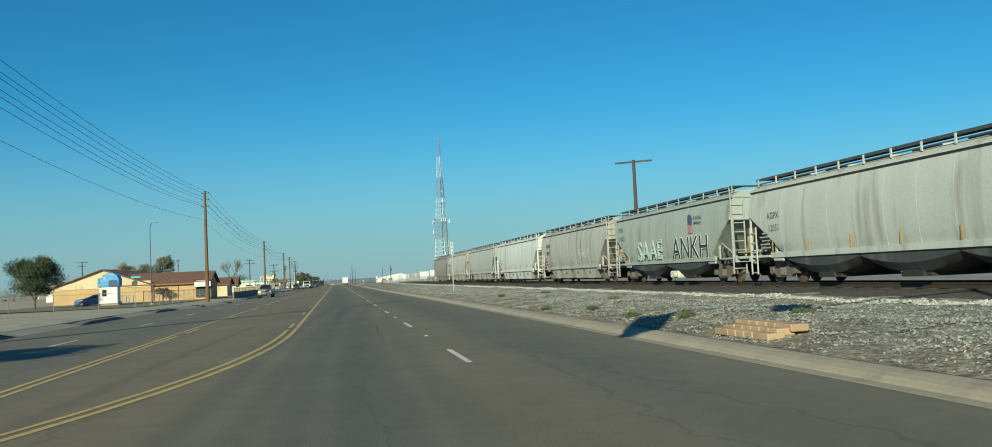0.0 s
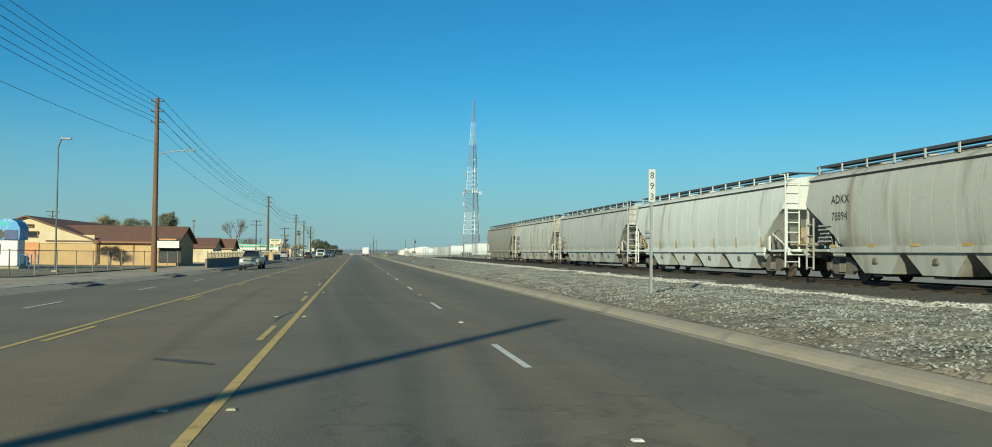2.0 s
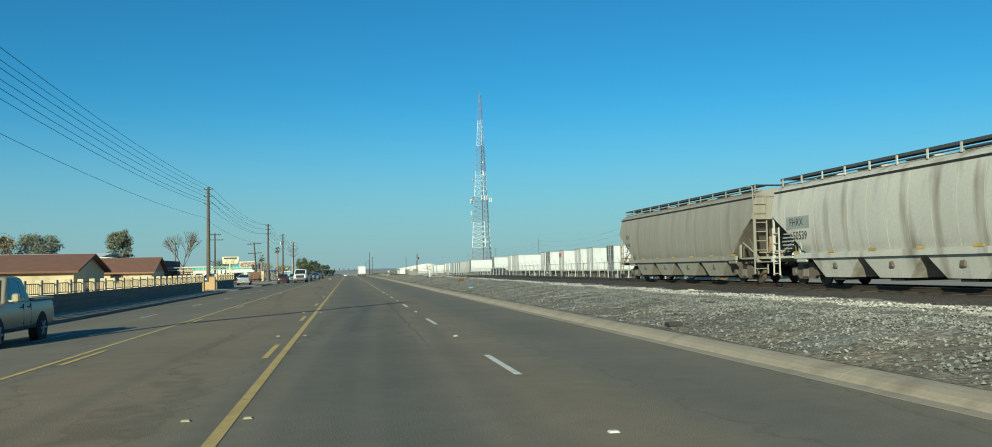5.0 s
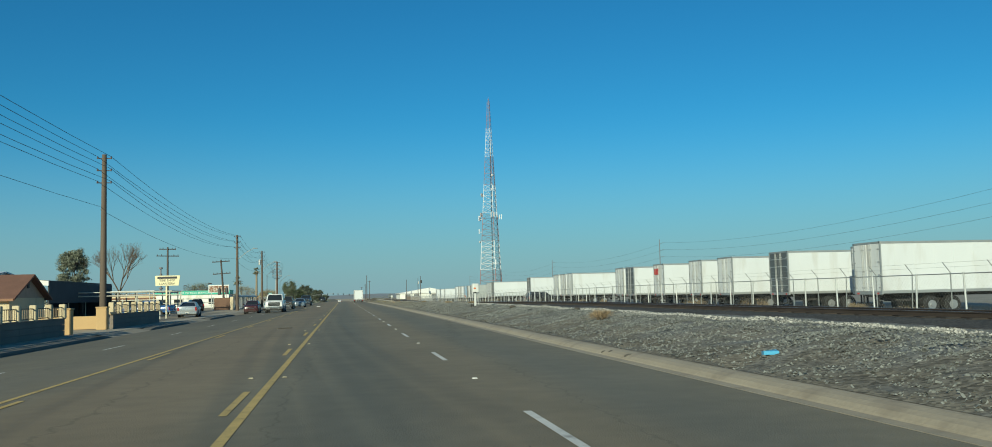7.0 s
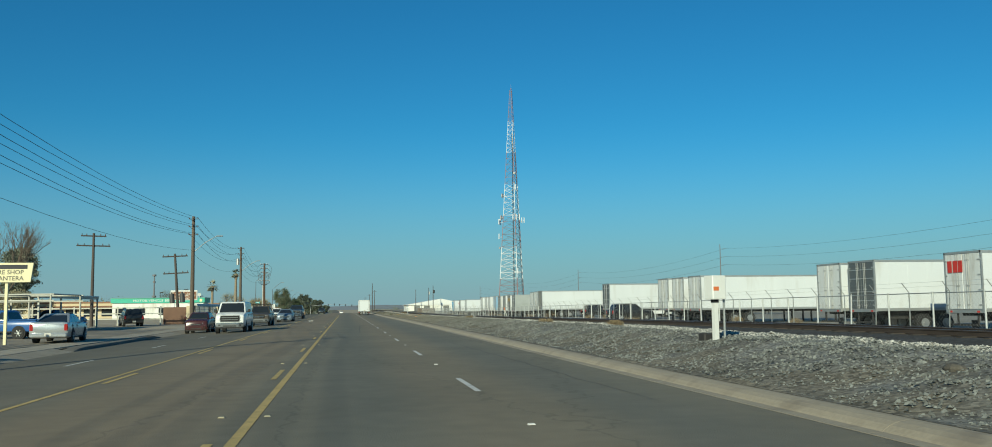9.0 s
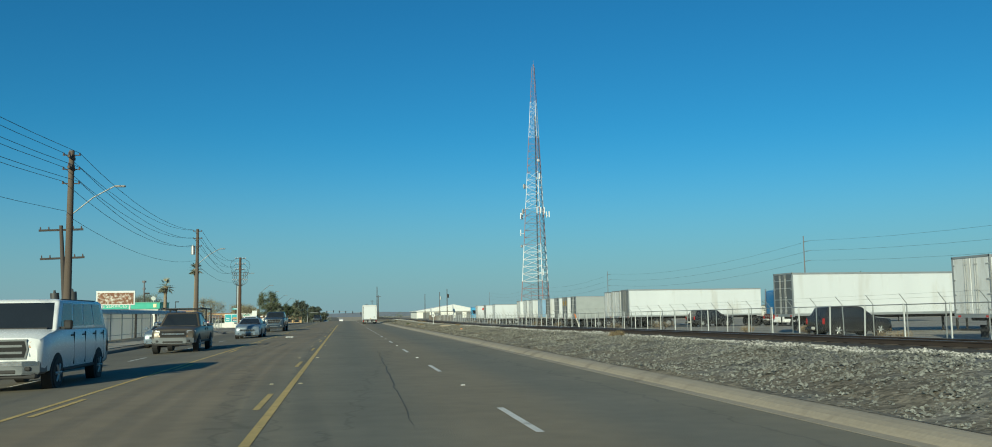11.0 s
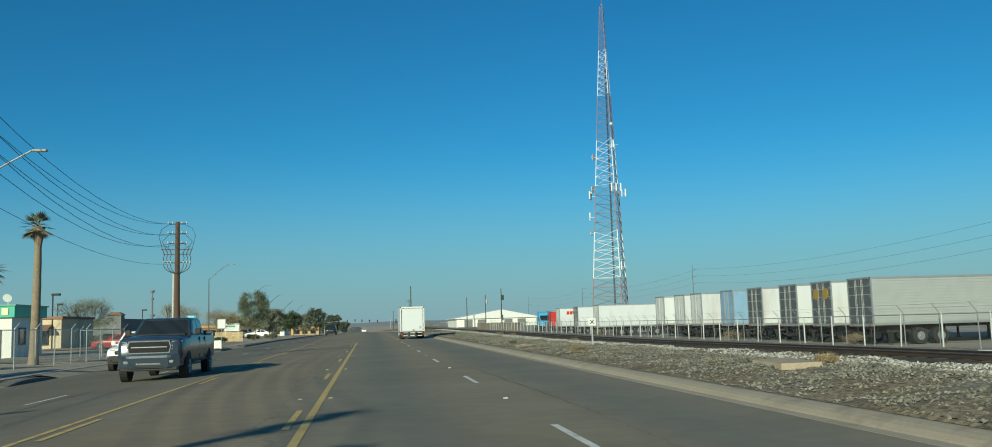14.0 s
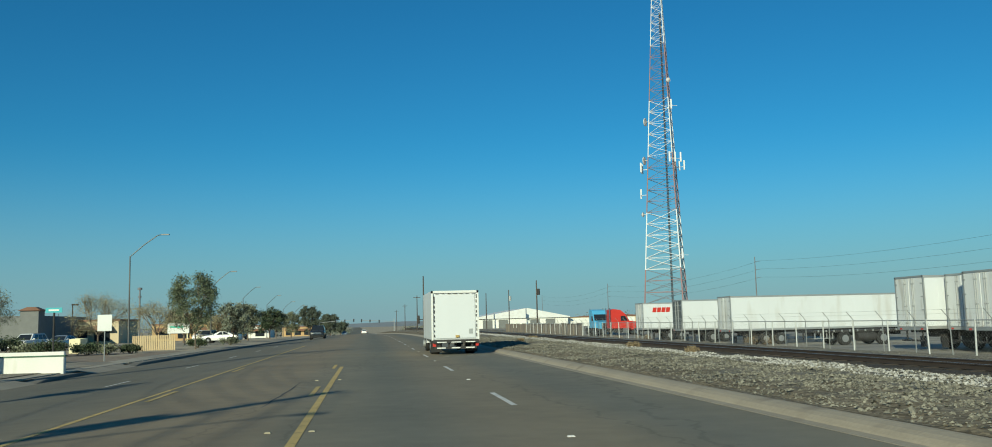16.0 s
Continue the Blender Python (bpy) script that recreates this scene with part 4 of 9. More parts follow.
for k, far, x in YARD:
    m = pose(x, far - 1.35, bank_z(x, far))
    if k in used:
        t = copy_thing(base_tr[k], m)
    else:
        t = base_tr[k]
        t.matrix_basis = m
        used.add(k)
    yard_trailers.append((far, t))


def on_trailer(far):
    return next(t for f, t in yard_trailers if f == far)


# emblems on some trailers, as plain shapes
t = on_trailer(222.0)
em = Shape()
for i, y in enumerate((0.85, 0.45, 0.1)):
    em.box(-0.105, y, 3.32, 0.012, 0.3, 0.56)
part("emblem", em, RED_P, t, "red lettering blocks")
ring = Shape()
CX = 3.05
for i in range(16):
    a, b = radians(40 + 280 * i / 16), radians(40 + 280 * (i + 1) / 16)
    ring.prism([(CX + 0.62 * math.cos(a), 3.2 + 0.62 * math.sin(a)), (CX + 0.62 * math.cos(b), 3.2 + 0.62 * math.sin(b)), (CX + 0.36 * math.cos(b), 3.2 + 0.36 * math.sin(b)), (CX + 0.36 * math.cos(a), 3.2 + 0.36 * math.sin(a))], "y", -1.315, -1.3)
part("emblem", ring, RED_P, t, "red open ring")
part("emblem", Shape().box(4.55, -1.307, 3.2, 0.36, 0.014, 1.2).box(4.95, -1.307, 3.68, 0.5, 0.014, 0.26), RED_P, t, "red upright block with an arm")
t = on_trailer(342.2)
for y in (-0.6, 0.6):
    part("emblem", Shape().tube((-0.11, y, 3.2), (-0.07, y, 3.2), 0.36, n=20), GOLD, t, "gold disc")
t = on_trailer(424.6)
em = Shape()
for i in range(4):
    em.prism([(1.0 + 0.5 * i, 3.0), (1.42 + 0.5 * i, 3.0), (1.52 + 0.5 * i, 3.5), (1.1 + 0.5 * i, 3.5)], "y", -1.315, -1.3)
part("emblem", em, RED_P, t, "red slanted lettering blocks")


# ---- tractors in the yard ----
def tractor(m_paint, label):
    """A highway tractor along x, facing +x, its wheels on z = 0."""
    tr = thing("truck_tractor", label, "truck", "tractors in the yard")
    cab = [(-1.2, 1.0), (1.6, 1.0), (1.65, 2.0), (1.35, 2.1), (0.9, 3.0), (0.2, 3.6), (-0.9, 3.75), (-1.2, 3.6)]
    part("cab", Shape().prism(cab, "y", -1.2, 1.2), m_paint, tr)
    part("hood", Shape().prism([(1.5, 0.8), (3.3, 0.8), (3.4, 1.5), (3.1, 1.85), (1.5, 2.05)], "y", -0.85, 0.85), m_paint, tr)
    gl = Shape()
    for sy in (-1.21, 1.21):
        gl.prism([(0.2, 2.05), (1.25, 2.05), (0.85, 2.75), (0.2, 2.75)], "y", sy - 0.01, sy + 0.01)
    gl.prism([(1.42, 2.1), (1.46, 2.12), (0.98, 3.0), (0.94, 2.98)], "y", -1.05, 1.05)
    part("window", gl, GLASS, tr, "dark cab glass")
    part("grille", Shape().box(3.38, 0, 1.3, 0.06, 1.0, 0.8), CHROME, tr, "chrome grille")
    fr = Shape().box(-1.8, 0, 0.85, 5.0, 0.9, 0.25)
    fr.box(-0.2, -1.1, 0.65, 1.3, 0.5, 0.5, cham=0.1)
    fr.box(3.4, 0, 0.6, 0.2, 2.3, 0.35)
    part("chassis", fr, DARK, tr, "dark frame and tanks")
    for x in (2.5, -2.3, -3.6):
        for sy in (-1.0, 1.0):
            w = part("wheel", Shape().wheel((x, sy, 0.5), 0.5, 0.34, "y", 20), BLACK, tr, "black tyre", smooth=True)
            part("rim", Shape().tube((x, sy - 0.18, 0.5), (x, sy + 0.18, 0.5), 0.27, n=12), CHROME, w, "bright rim")
    st = Shape()
    for sy in (-1.0, 1.0):
        st.tube((-1.35, sy, 1.2), (-1.35, sy, 3.9), 0.08, n=10)
    part("exhaust_stack", st, CHROME, tr, "chrome exhaust stacks")
    return tr


BLUE_P = mat("blue_paint", (0.03, 0.16, 0.36), 0.3, var=0.08, bump=0.01)
LBLUE_P = mat("light_blue_paint", (0.10, 0.38, 0.60), 0.35, var=0.08, bump=0.01)
a = tractor(BLUE_P, "blue sleeper-cab tractor hitched to a white trailer")
a.matrix_basis = pose(46.6, 314.5, bank_z(46, 314))
b = tractor(RED_P, "red sleeper-cab tractor parked beside a blue one")
b.matrix_basis = pose(35.2, 454.5, bank_z(35, 454))
c = tractor(LBLUE_P, "light blue tractor parked in the yard")
c.matrix_basis = pose(34.2, 461.0, bank_z(34, 461), 0, 0, -90)

# low flatbed chassis in front of the long white trailer
flat = thing("flatbed_trailer", "low dark flatbed trailer with bright wheel rims", "trailer")
s = Shape().box(3.6, 0, 1.02, 7.4, 2.3, 0.16, cham=0.02)
s.box(3.6, 0, 0.82, 7.0, 0.8, 0.26)
part("deck", s, DARK, flat, "dark steel deck")
for i in range(12):
    part("stake_pocket", Shape().box(0.3 + 0.6 * i, -1.17, 1.06, 0.1, 0.06, 0.14), STEEL, flat, "grey stake pocket")
s = Shape()
for x in (0.1, 0.55, 1.0, 1.45):
    s.box(x, -1.0, 0.75, 0.07, 0.07, 0.5)
s.box(0.75, -1.0, 0.55, 1.5, 0.06, 0.06)
part("side_rack", s, STEEL, flat, "grey tool rack")
part("fuel_tank", Shape().tube((3.3, -0.95, 0.62), (4.7, -0.95, 0.62), 0.3, n=16), DARK, flat, "dark tank", smooth=True)
for x in (2.35, 5.3):
    for sy in (-0.95, 0.95):
        w = part("wheel", Shape().wheel((x, sy, 0.5), 0.5, 0.4, "y", 20), BLACK, flat, "black tyre", smooth=True)
        rm = Shape().tube((x, sy - 0.212, 0.5), (x, sy + 0.212, 0.5), 0.26, n=16)
        rm.tube((x, sy - 0.28, 0.5), (x, sy + 0.28, 0.5), 0.1, n=10)
        part("rim", rm, ALLOY, w, "bright alloy rim")
flat.matrix_basis = pose(31.2, 390.0, bank_z(34, 390))

# ---- yard fence ----
FENCE_X = 24.2
FENCE_M = mat("fence_white_steel", (0.47, 0.48, 0.47), 0.5, 0.3, var=0.12)
CHAIN = mat("chain_link", (0.34, 0.35, 0.34), 0.5, 0.5, var=0.1, bump=0)
fence = thing("yard_fence", "chain-link yard fence with pale posts and barbed wire", "fence")
fpost = Shape().tube((0, 0, -0.3), (0, 0, 1.46), 0.04, n=8)
fpost.ball((0, 0, 1.46), 0.045, n=8, m=4)
apost = Shape().tube((0, 0, -0.3), (0, 0, 1.5), 0.027, n=6)
apost.tube((0, 0, 1.5), (-0.34, 0, 1.92), 0.018, n=5)
rng = random.Random(5)
wires, link = Shape(), Shape()
rows = {}
for name, shape, m_, x, y, gap, lab in (("fence_post", fpost, FENCE_M, FENCE_X, 157.4, 3.1, ""), ("arm_post", apost, CHAIN, FENCE_X + 0.35, 158.6, 2.6, "thin grey post with a cranked arm")):
    proto = None
    rows[name] = []
    while y < 470:
        z = rail_z(y)
        if proto is None:
            proto = part(name, shape, m_, fence, lab)
            p = proto
        else:
            p = proto.copy()
            scene.collection.objects.link(p)
        lean = rng.choice([0, 0, 0, 0, 1.5, -2, 4]) if y < 340 else rng.choice([0, 0, 2, -3, 6])
        p.matrix_basis = pose(x, y, z, lean, 0, 0)
        rows[name].append((y, z))
        y += gap
for (y0, z0), (y1, z1) in zip(rows["fence_post"], rows["fence_post"][1:]):
    wires.tube((FENCE_X, y0, z0 + 1.44), (FENCE_X, y1, z1 + 1.44), 0.022, n=5, caps=False)
    k = 16
    for i in range(k):
        a = i / k
        ya, yb = y0 + a * 3.1, y0 + a * 3.1 + 1.43
        za = z0 + (z1 - z0) * a
        link.tube((FENCE_X + 0.01, ya, za), (FENCE_X + 0.01, yb, za + 1.43), 0.0019, n=3, caps=False)
        link.tube((FENCE_X - 0.01, yb, za), (FENCE_X - 0.01, ya, za + 1.43), 0.0019, n=3, caps=False)
for (y0, z0), (y1, z1) in zip(rows["arm_post"], rows["arm_post"][1:]):
    for dx, dz in ((0.15, 1.72), (0.02, 1.9)):
        wires.tube((FENCE_X + dx, y0, z0 + dz), (FENCE_X + dx, y1, z1 + dz), 0.004, n=3, caps=False)
part("top_rail_and_wire", wires, CHAIN, fence, "top rail and barbed wire")
part("chain_link", link, CHAIN, fence, "galvanised chain-link mesh")
# leaning marker post with an orange top, and a pale lid lying beside the track
mk = thing("marker_post", "leaning white marker post with an orange top", "post")
zp = bank_z(24.0, 313.7)
part("shaft", Shape().tube((0, 0, -0.2), (-0.36, 0.12, 1.0), 0.05, n=8), SIGN_WHITE, mk)
part("cap", Shape().tube((-0.36, 0.12, 1.0), (-0.5, 0.17, 1.42), 0.065, n=8), mat("faded_orange", (0.62, 0.18, 0.05), 0.6, var=0.15), mk, "orange top")
mk.matrix_basis = pose(23.8, 313.7, zp)
lid = piece("lid", Shape().box(0, 0, 0.05, 0.7, 1.3, 0.09, cham=0.03), SIGN_WHITE, "pale flat lid lying beside the railway track", "lid")
lid.matrix_basis = pose(22.6, 316.2, bank_z(22.6, 316.2), 0, 2, 8)
# dusty privacy cloth beyond the last trailer
screen_fence = thing("screened_fence", "low fence hung with dusty brown privacy cloth", "fence")
CLOTH = mat("dusty_brown_cloth", (0.2, 0.165, 0.135), 0.95, var=0.25, scale=0.5, fine=12, dirt=(0.3, 0.25, 0.18), dirt_amount=0.4, streak=0.2)
rng = random.Random(77)
for i in range(20):
    ya = 431.0 + i * 3.0
    z = rail_z(ya)
    row = [(FENCE_X + 0.25 + 0.05 * math.sin(4.1 * j + i), ya + 3.0 * j / 6) for j in range(7)]
    s = Shape()
    s.prism(row + [(a + 0.015, b) for a, b in reversed(row)], "z", z - 0.15, z + 1.32 + 0.12 * rng.random())
    part("privacy_cloth", s, CLOTH, screen_fence)
    part("fence_post", Shape().tube((FENCE_X + 0.33, ya, z - 0.3), (FENCE_X + 0.33, ya, z + 1.5), 0.03, n=6), FENCE_M, screen_fence)

# ---- lattice tower ----
TW_RED = mat("tower_red", (0.30, 0.17, 0.165), 0.6, var=0.15, bump=0)
TW_WHITE = mat("tower_white", (0.70, 0.71, 0.72), 0.55, var=0.1, bump=0)

# dark blue-grey that puts shade into the braces' colour
TW_BRACE = mat("tower_shaded_brace", (0.21, 0.23, 0.26), 0.6, 0.2, var=0.15, bump=0)


def tower(x, y, z, height):
    tw = thing("radio_tower", "tall red and white lattice radio tower with antennas", "tower")
    rad = lambda h: 5.2 * (1 - h / height) + 0.5
    legs = [radians(a) for a in (155, 275, 35)]
    P = lambda k, h: (rad(h) * math.cos(legs[k % 3]), rad(h) * math.sin(legs[k % 3]), h)
    bands = 7
    for b in range(bands):
        h0, h1 = height * b / bands, height * (b + 1) / bands
        n = 5 if b < 5 else 7
        r = 0.14 - 0.012 * b
        col = TW_RED if b % 2 == 0 else TW_WHITE
        for k in range(3):
            part("leg", Shape().tube(P(k, h0), P(k, h1), r, r * 0.93, n=7), col, tw, "red tower leg" if b % 2 == 0 else "white tower leg")
        hs = [h0 + (h1 - h0) * i / n for i in range(n + 1)]
        for a, c in zip(hs, hs[1:]):
            for k in range(3):
                # only the sunlit face keeps white braces; the rest get the shade colour
                mm = col if k == 0 and b % 2 else TW_BRACE
                part("cross_brace", Shape().tube(P(k, a), P(k + 1, c), r * 0.5, n=4, caps=False), mm, tw, "cross brace")
                part("cross_brace", Shape().tube(P(k + 1, a), P(k, c), r * 0.46, n=4, caps=False), mm, tw, "cross brace")
                part("girt", Shape().tube(P(k, a), P(k + 1, a), r * 0.42, n=4, caps=False), col, tw)
    s = Shape()
    for i in range(4):
        s.tube((0.1 + 0.12 * i, 0.15, 0.5), (0.1 + 0.1 * i, 0.1, height * 0.8), 0.045, n=5)
    part("cable_run", s, DARK, tw, "dark vertical cable run")
    for i in range(3):
        a, c = P(2, 1.0), P(2, height * 0.72)
        part("cable", Shape().tube((a[0] - 0.25 - 0.16 * i, a[1] + 0.1, a[2]), (c[0] - 0.15 - 0.08 * i, c[1] + 0.05, c[2]), 0.035, n=5), DARK, tw, "black feeder cable")
    for k, h, rr in ((0, 42.3, 0.85), (0, 34.2, 0.85), (0, 23.0, 0.5), (1, 50.0, 0.45)):
        p = P(k, h)
        s = Shape()
        d = Vector((p[0] * 0.6, p[1], 0)).normalized()
        c = Vector(p) + d * 0.7
        s.tube(c, c + d * 0.18, rr, rr * 0.98, n=18)
        s.tube(c + d * 0.18, c + d * 0.42, rr * 0.95, rr * 0.35, n=18)
        s.tube(p, c, 0.06, n=6)
        part("dish_antenna", s, mat("dish_grey", (0.55, 0.52, 0.5), 0.5, var=0.1, bump=0), tw, "round grey dish antenna", smooth=True)
    for k, h in ((0, 32.3), (1, 33.5), (2, 33.0), (1, 44.5), (0, 27.0), (1, 14.0)):
        p = Vector(P(k, h))
        d = Vector((p.x, p.y, 0)).normalized()
        side = Vector((-d.y, d.x, 0))
        s = Shape()
        s.tube(p, p + d * 1.2, 0.06, n=6)
        s.tube(p + d * 1.2 - side * 1.3, p + d * 1.2 + side * 1.3, 0.05, n=6)
        part("antenna_boom", s, TW_WHITE, tw, "pale antenna mount")
        for j in (-1, 0, 1):
            if h > 31 and h < 40 or j == 0:
                q = p + d * 1.25 + side * 1.2 * j
                part("panel_antenna", Shape().box(q.x, q.y, q.z + 0.3, 0.3, 0.3, 2.0, cham=0.05), TW_WHITE, tw, "white panel antenna")
    s = Shape().tube((0, 0, height), (0, 0, height + 2.0), 0.05, 0.02, n=5)
    s.ball((0, 0, height + 0.4), 0.25, n=8, m=5)
    part("lightning_rod", s, TW_RED, tw, "red beacon and rod")
    base = Shape()
    for k in range(3):
        p = P(k, 0)
        base.box(p[0], p[1], 0.1, 1.2, 1.2, 0.6, cham=0.05)
    part("footing", base, CONCRETE, tw, "concrete footings")
    tw.matrix_basis = pose(x, y, z)
    return tw


tower(60.3, 503.0, -0.4, 81.6)


# ---- poles and lines ----
def pole_shape(h, r0=0.17, r1=0.11):
    return Shape().tube((0, 0, -0.4), (0, 0, h), r0, r1, n=12)


def crossarm(s, z, half, ang=0.0):
    c, d = math.cos(radians(ang)), math.sin(radians(ang))
    s.box(0, 0, z, half * 2, 0.11, 0.13, rz=ang)
    return s


INSUL = mat("insulator", (0.10, 0.075, 0.065), 0.3, var=0.1, bump=0)


OLD_WOOD = mat("grey_old_wood", (0.075, 0.062, 0.055), 0.95, var=0.3, scale=3, fine=30, streak=0.08, bump=0.4)


def utility_pole(x, y, z, h, name="utility_pole", label="tall brown wooden utility pole beside the pavement", r0=0.19, lines=True, arms=(), wood=WOOD):
    up = thing(name, label, "utility pole", "roadside poles")
    part("shaft", pole_shape(h, r0, r0 * 0.62), wood, up, smooth=True)
    if lines:
        for i, dz in enumerate((0.25, 1.05, 1.85)):
            for sx in (-1, 1):
                s = Shape().tube((0, 0, h - dz), (sx * 0.42, 0, h - dz), 0.03, n=6)
                s.tube((sx * 0.42, 0, h - dz - 0.03), (sx * 0.42, 0, h - dz + 0.14), 0.055, 0.04, n=8)
                part("insulator", s, INSUL, up, "dark stand-off insulator")
    for az, half, ang in arms:
        s = crossarm(Shape(), az, half, ang)
        part("crossarm", s, wood, up)
        c, d = math.cos(radians(ang)), math.sin(radians(ang))
        for f in (-0.92, -0.55, 0.55, 0.92) if x < 0 else ():
            s = Shape().tube((f * half * c, f * half * d, az + 0.06), (f * half * c, f * half * d, az + 0.24), 0.05, 0.035, n=8)
            part("insulator", s, INSUL, up, "dark pin insulator")
    up.matrix_basis = pose(x, y, z)
    return up


DARK_WOOD = mat("dark_brown_pole_wood", (0.105, 0.062, 0.04), 0.9, var=0.3, scale=3, fine=30, streak=0.08, bump=0.5)
POLE_GREY = mat("grey_brown_pole_wood", (0.115, 0.088, 0.068), 0.9, var=0.3, scale=3, fine=30, streak=0.08, bump=0.5)
MAIN = [(-15.0, 25.6, 13.0), (-15.0, 111.8, 13.3), (-15.1, 202.3, 11.2), (-15.1, 276.2, 10.98), (-15.7, 323.4, 11.05), (-15.5, 361.4, 10.5)]
mains = [utility_pole(x, y, left_z(y), h if i else 14.4, lines=0 < i < 5, r0=0.27 if i == 5 else 0.235, wood=DARK_WOOD if i == 5 else WOOD if i < 2 else POLE_GREY, arms=((h - 0.4, 0.55, 90), (h - 1.0, 0.55, 90)) if i == 3 else ()) for i, (x, y, h) in enumerate(MAIN)]


def hang(a, b, sag, r=0.012, n=10):
    s = Shape()
    a, b = Vector(a), Vector(b)
    pts = [a.lerp(b, i / n) - Vector((0, 0, 4 * sag * (i / n) * (1 - i / n))) for i in range(n + 1)]
    return s.path(pts, r, 4)


line_run = thing("overhead_lines", "black overhead wires sagging between the wooden poles", "power line")
span = [(-15.0, -62.0, 12.8)] + MAIN
for i, ((xa, ya, ha), (xb, yb, hb)) in enumerate(zip(span, span[1:])):
    za, zb = left_z(ya) + ha, left_z(yb) + hb
    for dz in (0.13, 0.93, 1.73):
        for sx in (-0.42, 0.42):
            sag = (0.95, 0.95, 0.95, 1.0, 1.15, 1.5)[i] + 0.12 * (dz + sx)
            part("wire", hang((xa + sx, ya, za - dz), (xb + sx, yb, zb - dz), sag, 0.014), WIRE, line_run)
    part("wire", hang((xa - 0.2, ya, za - 3.6), (xb - 0.2, yb, zb - 3.4), 1.0, 0.012), WIRE, line_run)

utility_pole(22.95, 65.3, rail_z(65), 9.35, label="wooden pole with one wide crossarm behind the train", lines=False, arms=((9.2, 1.45, -33),), wood=OLD_WOOD)
utility_pole(-61.7, 237, left_z(237), 9.5, label="wooden pole with a short crossarm behind the hall", lines=False, arms=((9.2, 1.3, 10), (8.3, 0.9, 10)), wood=OLD_WOOD)
utility_pole(-25.3, 279.0, left_z(279), 9.5, label="wooden pole with two crossed arms and insulators", lines=False, arms=((9.2, 1.2, 25), (8.2, 1.6, 25)), wood=OLD_WOOD)
t2 = utility_pole(-18.3, 287.4, left_z(287), 7.9, label="leaning wooden pole with crossarms and transformer cans", lines=False, arms=((7.6, 1.35, 20), (5.7, 1.35, 20)), wood=OLD_WOOD)
t2.matrix_basis = pose(-18.3, 287.4, left_z(287), 0, -4, 0)
for dx in (-0.55, 0.55):
    s = Shape().tube((dx, -0.1, 2.4), (dx, -0.1, 3.4), 0.28, n=14)
    s.tube((dx, -0.1, 3.4), (dx, -0.1, 3.6), 0.1, 0.06, n=8)
    part("transformer", s, mat("transformer_dark", (0.06, 0.06, 0.06), 0.5, var=0.1), t2, "dark transformer can", smooth=True)


PYLON = mat("weathered_steel", (0.16, 0.16, 0.17), 0.7, 0.2, var=0.1)


def steel_pole(x, y, h):
    p = thing("transmission_pole", "slender grey transmission pole far beyond the yard", "utility pole", "transmission poles")
    part("shaft", Shape().tube((0, 0, -0.4), (0, 0, h), 0.17, 0.09, n=10), PYLON, p, smooth=True)
    for dz in (1.2, 3.2, 5.2):
        part("davit_arm", Shape().tube((0, 0, h - dz), (1.5, 0, h - dz + 0.2), 0.05, 0.035, n=6), PYLON, p)
    p.matrix_basis = pose(x, y, -0.4)
    return p


PYL = [(91.0, 250.0, 16.5), (92.0, 392.6, 16.5), (93.3, 536.0, 16.1), (95, 680, 16.0), (96, 824, 16)]
for x, y, h in PYL:
    steel_pole(x, y, h)
tl = thing("transmission_lines", "thin wires between the transmission poles", "power line")
for (xa, ya, ha), (xb, yb, hb) in zip([(90, 107, 16.5)] + PYL, PYL):
    for dz in (1.0, 3.0, 5.0):
        part("wire", hang((xa + 1.5, ya, ha - dz - 0.4), (xb + 1.5, yb, hb - dz - 0.4), 2.2, 0.02), WIRE, tl)

# ---- signs beside the track ----
SIGN_W = mat("sign_white", (0.66, 0.66, 0.63), 0.5, var=0.06, bump=0.01)


def milepost(x, y):
    m = thing("milepost_sign", "narrow white milepost plate on a steel post", "sign")
    part("post", Shape().box(0, 0, 1.6, 0.07, 0.07, 3.4), STEEL, m)
    plate = part("plate", Shape().box(0, -0.05, 3.15, 0.2, 0.02, 0.95), mat("milepost_grey", (0.5, 0.5, 0.48), 0.5, var=0.1, bump=0.01), m, "white plate")
    for i, ch in enumerate("893"):
        letters(ch, 0.27, INK, plate, Matrix.Translation((0, -0.064, 3.36 - 0.31 * i)) @ Matrix.Rotation(radians(90), 4, "X"), "numeral", "CENTER")
    m.matrix_basis = pose(x, y, bank_top(x, y))


milepost(8.65, 65.5)


def crossing_sign(x, y):
    m = thing("whistle_sign", "square white sign with a black cross on a steel post", "sign")
    part("post", Shape().box(0, 0, 0.42, 0.07, 0.05, 1.2), STEEL, m)
    plate = part("plate", Shape().box(0, -0.04, 1.04, 0.34, 0.02, 0.34), SIGN_W, m, "white square plate")
    s = Shape()
    for a in (45, -45):
        c, d = math.cos(radians(a)) * 0.125, math.sin(radians(a)) * 0.125
        s.prism([(-c - 0.025, 1.04 - d), (-c + 0.025, 1.04 - d), (c + 0.025, 1.04 + d), (c - 0.025, 1.04 + d)], "y", -0.058, -0.051)
    part("black_cross", s, INK, plate, "black cross")
    m.matrix_basis = pose(x, y, bank_top(x, y), 0, 0, -6)


